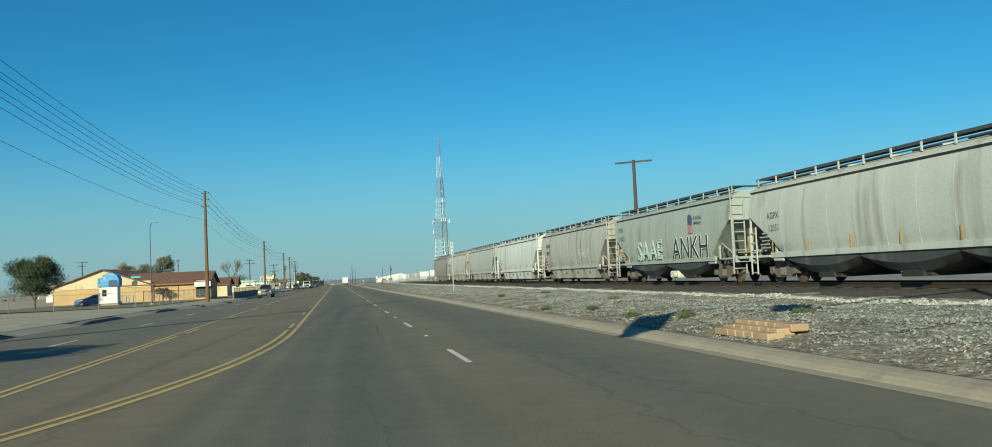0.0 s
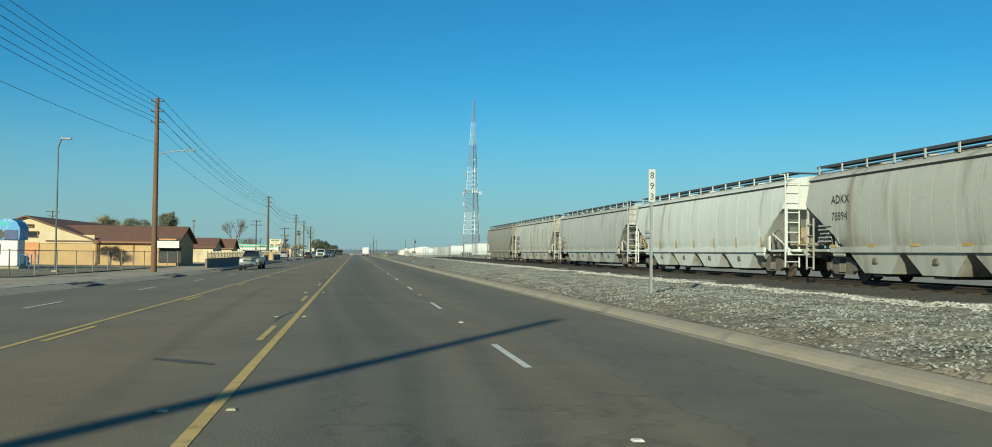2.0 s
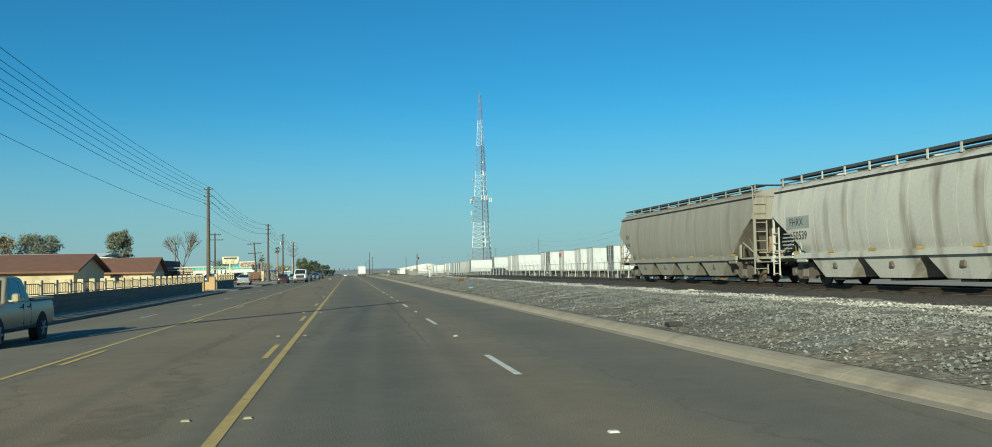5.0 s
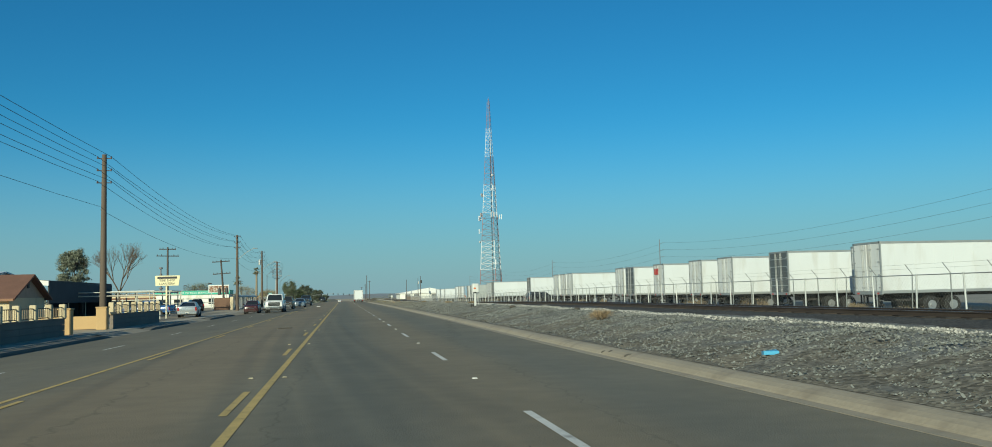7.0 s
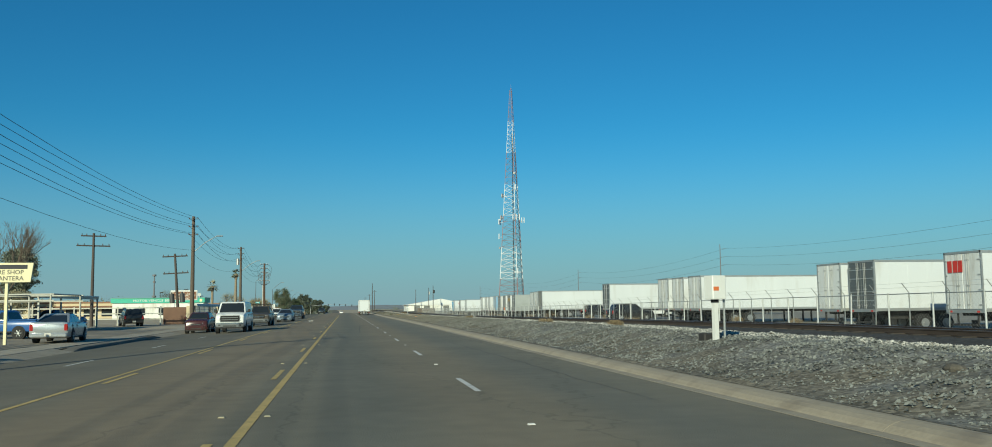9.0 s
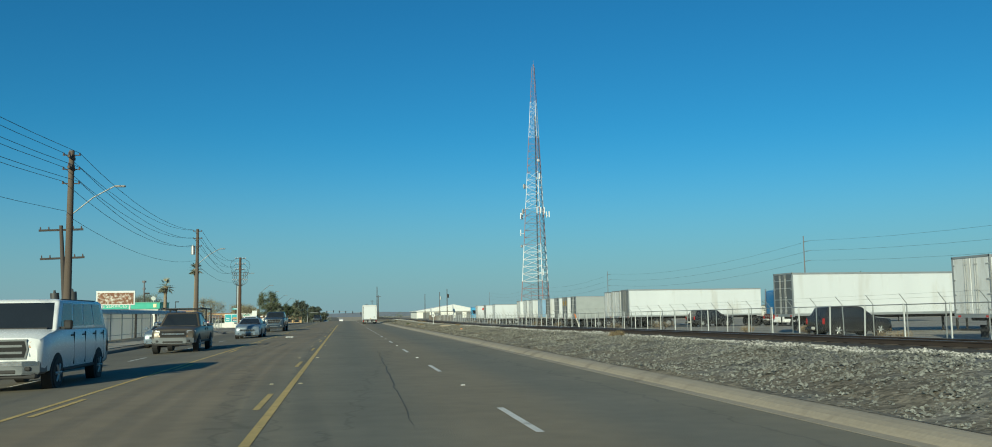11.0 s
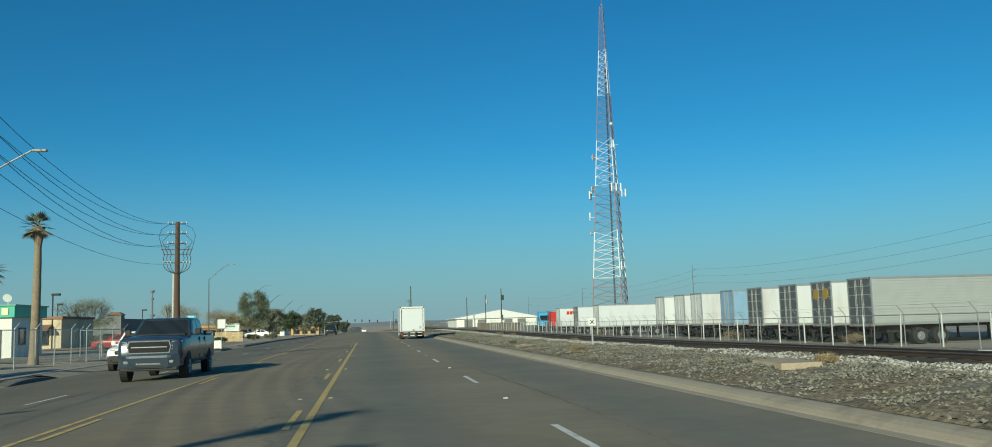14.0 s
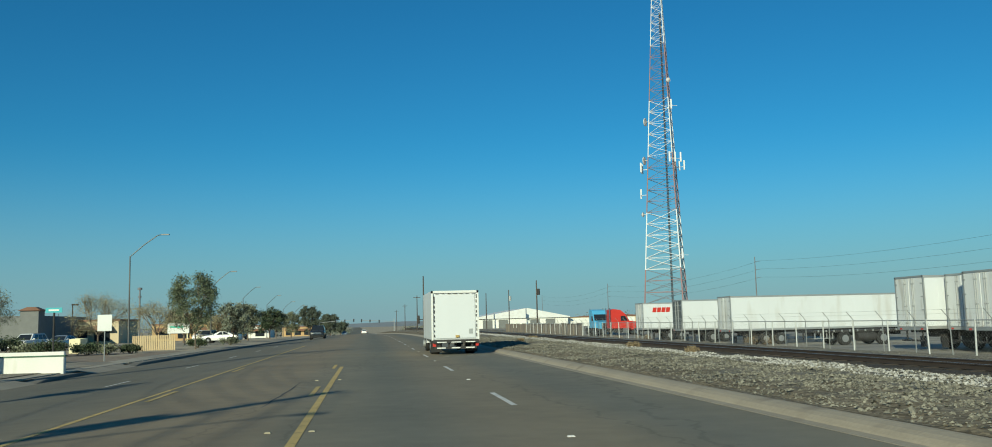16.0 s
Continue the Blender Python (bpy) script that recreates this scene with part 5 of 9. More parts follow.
crossing_sign(9.85, 326.0)
m = thing("trackside_cabinet", "white metal cabinet on a white post beside the track", "cabinet")
part("post", Shape().box(0, 0, 0.45, 0.12, 0.12, 1.2), SIGN_W, m)
part("box", Shape().box(0.02, 0, 1.33, 0.4, 0.38, 0.6, cham=0.02), SIGN_W, m)
part("sticker", Shape().box(-0.08, -0.192, 1.3, 0.16, 0.004, 0.1), mat("orange_sticker", (0.6, 0.16, 0.05), 0.5, var=0.1, bump=0), m, "orange sticker")
part("band", Shape().box(0, 0, 1.0, 0.14, 0.14, 0.1), DARK, m, "black collar")
part("cable_pipe", Shape().tube((0.27, 0, -0.1), (0.27, 0, 1.6), 0.03, n=8), STEEL, m, "steel cable pipe")
part("pipe_base", Shape().box(0.05, 0.45, 0.05, 0.35, 0.3, 0.25, cham=0.03), DARK, m, "small ground box")
m.matrix_basis = pose(9.26, 203.85, bank_top(9.26, 203.85), 0, 0, 12)

# ---- box truck in the right-hand lane ----
def box_truck(x, y):
    tr = thing("box_truck", "white box truck with roll-up rear door and dark lift gate", "truck")
    part("box", Shape().box(0, 3.4, 2.06, 2.5, 6.8, 2.56, cham=0.04), WHITE_P, tr)
    fr = Shape()
    for sx in (-1, 1):
        fr.box(sx * 1.2, -0.03, 2.04, 0.1, 0.1, 2.58)
    fr.box(0, -0.03, 3.27, 2.5, 0.1, 0.12)
    part("rear_frame", fr, SIGN_W, tr, "white rear frame")
    part("rear_door", Shape().box(0, -0.02, 2.0, 2.12, 0.04, 2.3, cham=0.015), WHITE_P, tr, "plain white rear door")
    part("sticker", Shape().box(0.82, -0.046, 1.2, 0.2, 0.008, 0.26), STEEL, tr, "small grey sticker")
    sc = Shape()
    rng = random.Random(3)
    for sx in (-1, 1):
        for i in range(9):
            sc.box(sx * (1.1 + 0.03 * rng.random()), -0.09, 0.95 + 0.25 * i + 0.08 * rng.random(), 0.05, 0.01, 0.08 + 0.12 * rng.random())
    for i in range(7):
        sc.box(-0.95 + 0.32 * i, -0.09, 3.18, 0.12 + 0.1 * rng.random(), 0.01, 0.03)
    part("scuffed_seal", sc, DARK, tr, "dark scuffed door seal")
    part("handle", Shape().box(0.1, -0.07, 0.95, 0.2, 0.05, 0.12), REFL, tr, "brass latch")
    lg = Shape()
    lg.box(0, -0.2, 0.7, 2.4, 0.3, 0.16)
    lg.box(0, -0.1, 0.36, 2.2, 0.12, 0.12)
    for sx in (-0.85, -0.35, 0.35, 0.85):
        lg.box(sx, -0.12, 0.5, 0.1, 0.1, 0.42)
    part("lift_gate", lg, DARK, tr, "dark steel lift gate")
    st = Shape()
    for sx in (-0.75, 0, 0.75):
        st.box(sx, -0.36, 0.66, 0.5, 0.012, 0.05)
        st.box(sx, -0.17, 0.36, 0.45, 0.012, 0.06)
    part("reflective_tape", st, SIGN_W, tr, "white reflective tape")
    for sx in (-1, 1):
        part("tail_lamp", Shape().box(sx * 1.12, -0.14, 0.52, 0.16, 0.08, 0.16), RED_P, tr, "red tail lamp")
        part("mud_flap", Shape().box(sx * 0.95, 0.9, 0.42, 0.6, 0.02, 0.6), BLACK, tr, "black mud flap")
    ch = Shape()
    ch.box(0, 4.4, 0.75, 0.9, 8.4, 0.3)
    part("chassis", ch, DARK, tr, "dark chassis")
    cab = [(6.9, 0.5), (9.1, 0.5), (9.2, 1.2), (9.0, 1.6), (8.2, 2.5), (6.9, 2.6)]
    part("cab", Shape().prism(cab, "x", -1.05, 1.05), WHITE_P, tr)
    gl = Shape()
    for sx in (-1.06, 1.06):
        gl.prism([(7.3, 1.6), (8.8, 1.6), (8.1, 2.35), (7.3, 2.35)], "x", sx - 0.01, sx + 0.01)
    part("window", gl, GLASS, tr, "dark cab glass")
    for sx in (-1, 1):
        mr = Shape().box(sx * 1.45, 8.3, 1.9, 0.12, 0.12, 0.5, cham=0.03)
        mr.tube((sx * 1.05, 8.3, 1.9), (sx * 1.4, 8.3, 1.9), 0.02, n=6)
        part("mirror", mr, DARK, tr, "black wing mirror")
        for yy in (1.9, 8.1):
            w = part("wheel", Shape().wheel((sx * 0.95, yy, 0.45), 0.45, 0.5 if yy < 3 else 0.26, "x", 20), BLACK, tr, "black tyre", smooth=True)
            part("rim", Shape().tube((sx * 0.95 - 0.26, yy, 0.45), (sx * 0.95 + 0.26, yy, 0.45), 0.22, n=12), STEEL, w, "grey steel rim")
    tr.matrix_basis = pose(x, y, 0.0) @ Matrix.Scale(0.905, 4)
    return tr


box_truck(3.86, 371.0)

# ---- road markings ----
PERIOD, D0 = 12.19, 18.45


def paint_strip(name, x0, pts_y, width, material, label, dz=0.005):
    s = Shape()
    rings = []
    for y in pts_y:
        x = x0(y) if callable(x0) else x0
        rings.append([(x - width / 2, y, road_z(x - width / 2, y) + dz), (x + width / 2, y, road_z(x + width / 2, y) + dz)])
    s.loft(rings, caps=False, closed=False)
    return piece(name, s, material, label, "road marking", kind="structure")


def taper(y):
    """The near side of the turn lane swings out to the left behind its start."""
    return -1.18 + bend(y) if y > 32 else -1.18 - 0.00021 * (32 - y) ** 3


paint_strip("yellow_line_east", taper, steps(2, 56, 2) + steps(60, 362, 6), 0.13, YELLOW, "worn solid yellow line of the turn lane")
paint_strip("yellow_line_double", lambda y: taper(y) - 0.26, steps(2, 30, 2), 0.11, YELLOW, "worn second yellow line where the turn lane starts")
paint_strip("yellow_line_west", -5.1, steps(2, 400, 6), 0.11, YELLOW, "worn solid yellow line of the turn lane")
paint_strip("yellow_line_west_double", -4.86, steps(2, 30, 6), 0.11, YELLOW, "worn second yellow line where the turn lane starts")


def dashes(name, x, length, width, material, y_first, count, period, label):
    s = Shape()
    s.loft([[(-width / 2, 0, 0), (width / 2, 0, 0)], [(-width / 2, length, 0), (width / 2, length, 0)]], caps=False, closed=False)
    proto = part(name, s, material, road, label)
    for i in range(count):
        ob = proto if i == 0 else proto.copy()
        if i:
            scene.collection.objects.link(ob)
            ob.parent = road
        y = y_first + i * period
        tilt = math.degrees(math.atan2(road_z(x + 0.5, y) - road_z(x - 0.5, y), 1.0))
        ob.matrix_basis = pose(x + bend(y), y, road_z(x, y) + 0.006, 0, -tilt, 0)


dashes("white_dash", 2.4, 3.0, 0.11, WHITE_LINE, D0 - 3.0 - PERIOD, 50, PERIOD, "worn white lane dash")
dashes("white_dash", -8.1, 3.0, 0.11, WHITE_LINE, 28.0 - 2 * PERIOD, 50, PERIOD, "worn white lane dash")
dashes("yellow_dash", -1.44, 3.0, 0.11, YELLOW, 31.5, 28, PERIOD, "worn yellow turn-lane dash")
dashes("yellow_dash", -4.84, 3.0, 0.11, YELLOW, 31.5, 28, PERIOD, "worn yellow turn-lane dash")


def markers(x, y_first, count, period, material, label):
    s = Shape()
    s.loft([[(-0.05, -0.05, 0), (0.05, -0.05, 0), (0.05, 0.05, 0), (-0.05, 0.05, 0)], [(-0.035, -0.03, 0.017), (0.035, -0.03, 0.017), (0.035, 0.03, 0.017), (-0.035, 0.03, 0.017)]])
    proto = part("pavement_marker", s, material, road, label)
    for i in range(count):
        ob = proto if i == 0 else proto.copy()
        if i:
            scene.collection.objects.link(ob)
            ob.parent = road
        y = y_first + i * period
        ob.location = (x, y, road_z(x, y) + 0.003)


markers(2.4, D0 - 1.5 + PERIOD / 2, 36, PERIOD, WHITE_LINE, "small raised white pavement marker")
markers(-1.0, 37, 27, PERIOD, mat("pale_amber", (0.38, 0.33, 0.22), 0.7, var=0.2), "small raised amber pavement marker")
markers(-1.62, 37, 27, PERIOD, mat("pale_amber", (0.38, 0.33, 0.22), 0.7, var=0.2), "small raised amber pavement marker")

# tar streaks and skid marks along the lanes
TAR = mat("tar_streak", (0.075, 0.07, 0.06), 0.8, var=0.3, scale=2.0, fine=30)
rng = random.Random(4)
for xa, ya, xb, yb, w in ((-5.34, 150.4, -6.16, 157.7, 0.09), (-1.55, 60.0, -1.4, 63.4, 0.1), (-2.7, 53.4, -1.6, 52.7, 0.3), (-3.6, 44.4, -3.0, 44.1, 0.2), (1.2, 21.0, 1.5, 34.0, 0.035), (4.6, 70.0, 4.2, 96.0, 0.04), (1.6, 118.0, 1.9, 150.0, 0.035), (4.9, 196.0, 4.4, 221.0, 0.04), (0.9, 236.0, 1.3, 262.0, 0.035), (-3.4, 268.0, -3.2, 275.0, 0.05), (-7.6, 306.0, -7.8, 313.0, 0.05), (3.4, 300.0, 3.0, 322.0, 0.035), (-2.2, 346.0, -2.0, 353.0, 0.05)):
    k = max(3, int(abs(yb - ya) / 0.8))
    left, right = [], []
    for i in range(k + 1):
        f = i / k
        x, y = xa + (xb - xa) * f + 0.1 * noise.noise((i * 0.45, ya, 1)) + 0.06 * noise.noise((i * 1.7, ya, 3)), ya + (yb - ya) * f
        half = w * (0.25 + 0.75 * math.sin(math.pi * min(0.97, max(0.03, f)))) * rng.uniform(0.7, 1.2) / 2
        dx, dy = (half, 0) if abs(yb - ya) > abs(xb - xa) else (0, half)
        left.append((x - dx, y - dy, road_z(x, y) + 0.004))
        right.append((x + dx, y + dy, road_z(x, y) + 0.004))
    s = Shape()
    s.v = left + right
    s.f = [(i, i + 1, k + 2 + i, k + 1 + i) for i in range(k)]
    piece("tar_streak", s, TAR, "dark tar streak on the worn asphalt", "road mark", "tar streaks", kind="structure")

# ---- west side of the road: ground, kerb, pavement ----
west_xs = [-60, -45, -35, -28, -22, -18, -14.3, -12.2]
s = Shape()
ys = steps(-60, 720, 4)
s.v = [((kerb_l(y) - 0.69) if i == len(west_xs) - 1 else x, y, left_z(y) - (0.03 if x > -14.4 else 0) + (0.05 * noise.noise((x * 0.3, y * 0.3, 5)) if x < -15 else 0)) for y in ys for i, x in enumerate(west_xs)]
n = len(west_xs)
s.f = [(j * n + i, j * n + i + 1, (j + 1) * n + i + 1, (j + 1) * n + i) for j in range(len(ys) - 1) for i in range(n - 1)]
yd = Shape().loft([[(-18.5, 93, left_z(93) + 0.04), (-18.1, 138.6, left_z(138) + 0.04)], [(-40, 96.5, left_z(96) + 0.09), (-40, 138.6, left_z(138) + 0.09)]], caps=False, closed=False)
piece("roadside_dirt", s, DIRT, "pale dusty dirt and worn tarmac lots behind the pavement", "ground", kind="structure")

kerb_parts = thing("kerb_west", "concrete kerb with driveway gaps along the far side of the road", "kerb")
kerb_parts["kind"] = "structure"
KERB_RUNS = [(-60, 36), (44.5, 53.5), (62, 71), (82, 85.5), (101, 106.5), (122, 190), (199, 214), (224, 243), (262, 305), (319, 324.5), (346, 351.5), (356, 361), (364.5, 372), (379, 700)]
prof = [(0, -0.3), (0, 0.002), (0.05, 0.01), (0.08, 0.1), (0.12, 0.14), (0.3, 0.15), (0.7, 0.13), (0.7, -0.3)]
for a, b in KERB_RUNS:
    for y in steps(a, b, 9)[:-1]:
        e = min(b, y + (b - a) / max(1, round((b - a) / 9)))
        s = Shape()
        rings = []
        for yy in steps(y + 0.01, e - 0.01, 1.0):
            up = min(1.0, 0.12 + min(yy - a, b - yy) / 1.8)  # dropped at the ends of each run
            rings.append([(kerb_l(yy) + 0.1 - px, yy, left_z(yy) - 0.15 + (pz * up if pz > 0 else pz)) for px, pz in prof])
        # concrete darkened all over to carry the shade on its road face
        part("kerb_length", s.loft(rings), mat("shaded_kerb", (0.15, 0.135, 0.11), 0.9, var=0.25, scale=0.8, fine=18), kerb_parts)

walk_w = thing("pavement_west", "pale concrete pavement slabs beside the road", "pavement")
walk_w["kind"] = "structure"
slab = part("slab", Shape().box(0, 0, -0.05, 1.75, 2.97, 0.1, cham=0.006), SIDEWALK, walk_w)
slab.location = (-13.3, 31.5, left_z(31.5) + 0.01)
y = 34.5
while y < 420:
    t = slab.copy()
    scene.collection.objects.link(t)
    t.location = (kerb_l(y) - 1.7, y, left_z(y) + 0.012)
    y += 3.0
# driveway aprons
ap = Shape()
for a, b in ((36, 44.5), (53.5, 62), (71, 82), (85.5, 101), (106.5, 122), (190, 199), (214, 224), (243, 262), (305, 319), (324.5, 346), (351.5, 356), (361, 364.5), (372, 379)):
    za, zb = left_z(a), left_z(b)
    ap.loft([[(kerb_l(a) + 0.1, a, za - 0.145), (kerb_l(b) + 0.1, b, zb - 0.145)], [(kerb_l(a) - 0.75, a, za + 0.005), (kerb_l(b) - 0.75, b, zb + 0.005)]], caps=False, closed=False)
piece("driveway_aprons", ap, CONCRETE, "sloping concrete driveway aprons through the kerb", "driveway", kind="structure")
bed = Shape().loft([[(-15.1, 383.5, left_z(383) + 0.012), (-15.1, 404, left_z(404) + 0.012)], [(-36, 383.5, left_z(383) + 0.07), (-36, 404, left_z(404) + 0.07)]], caps=False, closed=False)
piece("planting_bed", bed, mat("brown_bed_gravel", (0.25, 0.185, 0.13), 0.95, var=0.25, scale=0.8, fine=14, bump=0.5, dirt=(0.34, 0.27, 0.2), dirt_amount=0.4), "bare brown gravel planting bed behind the pavement", "ground", kind="structure")
lot = Shape()
for a, b, x in ((214, 262, -34), (342, 383.4, -25.8)):
    lot.loft([[(-14.3, a, left_z(a) + 0.008), (-14.3, b, left_z(b) + 0.008)], [(x, a, left_z(a) + 0.06), (x, b, left_z(b) + 0.06)]], caps=False, closed=False)
piece("parking_lot", lot, mat("old_tarmac", (0.22, 0.19, 0.15), 0.9, var=0.25, scale=0.3, fine=12, dirt=(0.36, 0.29, 0.2), dirt_amount=0.5), "bleached tarmac forecourts with dust", "parking lot", kind="structure")

# dry turf, its colour also darkened for the shadow lying on this ground
piece("hall_yard", yd, mat("shaded_olive_turf", (0.165, 0.145, 0.095), 0.95, var=0.3, scale=0.4, fine=9, bump=0.5, dirt=(0.27, 0.22, 0.15), dirt_amount=0.4), "patchy dry olive turf before the hall", "ground", kind="structure")

# ---- building materials ----
CREAM = mat("cream_stucco", (0.58, 0.48, 0.32), 0.9, var=0.1, scale=0.5, fine=25, dirt=(0.38, 0.29, 0.18), dirt_amount=0.2, streak=0.3)
TAN = mat("tan_block", (0.48, 0.32, 0.16), 0.9, var=0.12, scale=0.7, fine=20)
BROWN_ROOF = mat("brown_shingle", (0.17, 0.085, 0.06), 0.9, var=0.18, scale=1.5, fine=18, bump=0.4)
TRIM = mat("brown_trim", (0.25, 0.13, 0.08), 0.8, var=0.15)
ORANGE = mat("orange_door", (0.55, 0.25, 0.11), 0.7, var=0.15)
WHITE_WALL = mat("white_stucco", (0.72, 0.71, 0.66), 0.8, var=0.07, scale=0.6, dirt=(0.5, 0.45, 0.38), dirt_amount=0.2, streak=0.3)
GREEN = mat("green_fascia", (0.045, 0.40, 0.28), 0.5, var=0.1)
GREY_WALL = mat("grey_stucco", (0.165, 0.17, 0.165), 0.85, var=0.12)
DKBLOCK = mat("grey_block_wall", (0.20, 0.165, 0.135), 0.9, var=0.15, scale=0.6, fine=15)
TEAL = mat("teal_sign", (0.03, 0.36, 0.40), 0.5, var=0.06, bump=0.01)
CAR_BLUE = mat("car_blue", (0.03, 0.10, 0.28), 0.25, var=0.05, bump=0)
SIGN_CREAM = mat("sign_cream", (0.74, 0.66, 0.42), 0.6, var=0.06, bump=0.01)


def gable_block(parent, x0, x1, y0, y1, zb, eave, ridge, wall_m, roof_m, axis="x", over=0.45, gable_m=None):
    """Walls with a pitched roof; the ridge runs along the axis."""
    w = Shape()
    w.box((x0 + x1) / 2, (y0 + y1) / 2, (zb - 0.3 + eave) / 2, x1 - x0, y1 - y0, eave - zb + 0.3)
    part("wall", w, wall_m, parent)
    t = 0.14
    if axis == "x":
        ym, run = (y0 + y1) / 2, (y1 - y0) / 2
        sl = (ridge - eave) / run
        for sgn in (-1, 1):
            pts = [(ym, ridge), (ym + sgn * (run + over), eave - sl * over), (ym + sgn * (run + over), eave - sl * over + t), (ym, ridge + t)]
            part("roof", Shape().prism(pts, "x", x0 - over, x1 + over), roof_m, parent)
        part("gable", Shape().prism([(y0, eave), (y1, eave), (ym, ridge - 0.02)], "x", x0 + 0.02, x1 - 0.02), gable_m or wall_m, parent)
    else:
        xm, run = (x0 + x1) / 2, (x1 - x0) / 2
        sl = (ridge - eave) / run
        for sgn in (-1, 1):
            pts = [(xm, ridge), (xm + sgn * (run + over), eave - sl * over), (xm + sgn * (run + over), eave - sl * over + t), (xm, ridge + t)]
            part("roof", Shape().prism(pts, "y", y0 - over, y1 + over), roof_m, parent)
        part("gable", Shape().prism([(x0, eave), (x1, eave), (xm, ridge - 0.02)], "y", y0 + 0.02, y1 - 0.02), gable_m or wall_m, parent)


def window_in(parent, x, y, z, w, h, face="y", frame_m=TRIM):
    """A window on a wall that faces -y (or +x): frame standing proud, dark pane set into it."""
    sx, sy = (w, 0.08) if face == "y" else (0.08, w)
    f = Shape()
    if face == "y":
        for dx in (-w / 2, w / 2):
            f.box(x + dx, y - 0.03, z, 0.08, 0.1, h + 0.08)
        for dz in (-h / 2, h / 2):
            f.box(x, y - 0.03, z + dz, w, 0.1, 0.08)
    else:
        for dx in (-w / 2, w / 2):
            f.box(x + 0.03, y + dx, z, 0.1, 0.08, h + 0.08)
        for dz in (-h / 2, h / 2):
            f.box(x + 0.03, y, z + dz, 0.1, w, 0.08)
    win = part("window", f, frame_m, parent)
    g = Shape().box(x, y - 0.005, z, w - 0.06, 0.02, h - 0.06) if face == "y" else Shape().box(x + 0.005, y, z, 0.02, w - 0.06, h - 0.06)
    part("pane", g, GLASS, win, "dark window pane")
    return win


# church hall with front gable and long brown roof
g0 = left_z(139)
hall = thing("community_hall", "low cream and tan stucco hall with a brown gabled roof", "building")
gable_block(hall, -40.2, -26.6, 139.0, 174, g0, 2.35, 4.75, TAN, BROWN_ROOF, "y", gable_m=CREAM)
gable_block(hall, -31.0, -18.6, 139.3, 149.3, g0, 2.35, 3.95, TAN, BROWN_ROOF, "x")
band = Shape().box(-33.4, 138.96, 2.5, 13.4, 0.1, 0.9)
part("upper_wall_band", band, CREAM, hall, "cream upper wall")
part("fascia", Shape().box(-22.6, 138.8, 2.22, 8.6, 0.06, 0.16), TRIM, hall, "brown fascia board")
window_in(hall, -32.8, 138.9, 2.95, 1.1, 0.62)
window_in(hall, -33.0, 138.9, 3.85, 0.5, 0.25)
d = part("door", Shape().box(-33.0, 138.95, 1.1, 1.8, 0.1, 2.1, cham=0.02), ORANGE, hall, "orange double door")
part("door_post", Shape().box(-26.5, 138.95, 1.2, 0.12, 0.1, 2.3), TRIM, hall, "brown wall post")
part("downpipe", Shape().box(-22.9, 139.25, 1.2, 0.1, 0.1, 2.2), TRIM, hall, "brown downpipe")
lit = part("notice_board", Shape().box(-19.3, 138.5, 2.2, 2.5, 0.16, 1.1, cham=0.02), DARK, hall, "black notice board case")
part("lit_panel", Shape().box(-19.3, 138.41, 2.05, 2.3, 0.02, 0.72), SIGN_W, lit, "white letter panel")
bars = Shape().box(-19.3, 138.41, 2.58, 1.7, 0.02, 0.14)
part("unreadable_bar", bars, ORANGE, lit, "orange heading bar")
for i in range(3):
    part("unreadable_line", Shape().box(-19.4, 138.395, 2.28 - 0.2 * i, 1.7 - 0.3 * (i % 2), 0.012, 0.05), BARS, lit, "dark unreadable line")
part("dark_entry", Shape().box(-19.2, 139.2, 1.0, 2.3, 0.1, 1.7), DARK, hall, "dark recessed gate")
shed = thing("hall_annex", "small tan annex with a brown roof behind the hall", "building")
gable_block(shed, -21.5, -15.6, 168, 176, left_z(170), 1.95, 3.1, CREAM, BROWN_ROOF, "x")
shed.matrix_basis = pose(-3.6, 0, 0)


# house behind the wall
g0 = left_z(205)
house = thing("bungalow", "cream bungalow with a low brown shingle roof", "house")
gable_block(house, -38, -21.6, 205, 212, g0, 1.95, 3.45, CREAM, BROWN_ROOF, "x", gable_m=mat("gable_board", (0.36, 0.28, 0.22), 0.9, var=0.15))
for x in (-34.5, -30.5, -25.3):
    window_in(house, x, 204.93, 1.25, 1.2, 0.9)
part("door", Shape().box(-28.0, 204.95, 1.0, 0.9, 0.1, 1.9, cham=0.02), mat("dark_red_door", (0.25, 0.07, 0.05), 0.7, var=0.15), house, "dark red door")
part("porch_post", Shape().box(-27.2, 204.4, 0.95, 0.12, 0.12, 1.9), TRIM, house)
part("fascia", Shape().box(-29.8, 204.52, 1.82, 17.2, 0.05, 0.16), TRIM, house, "brown fascia board")
part("gable_vent", Shape().box(-21.58, 208.5, 2.85, 0.06, 0.35, 0.45), DARK, house, "dark gable vent")


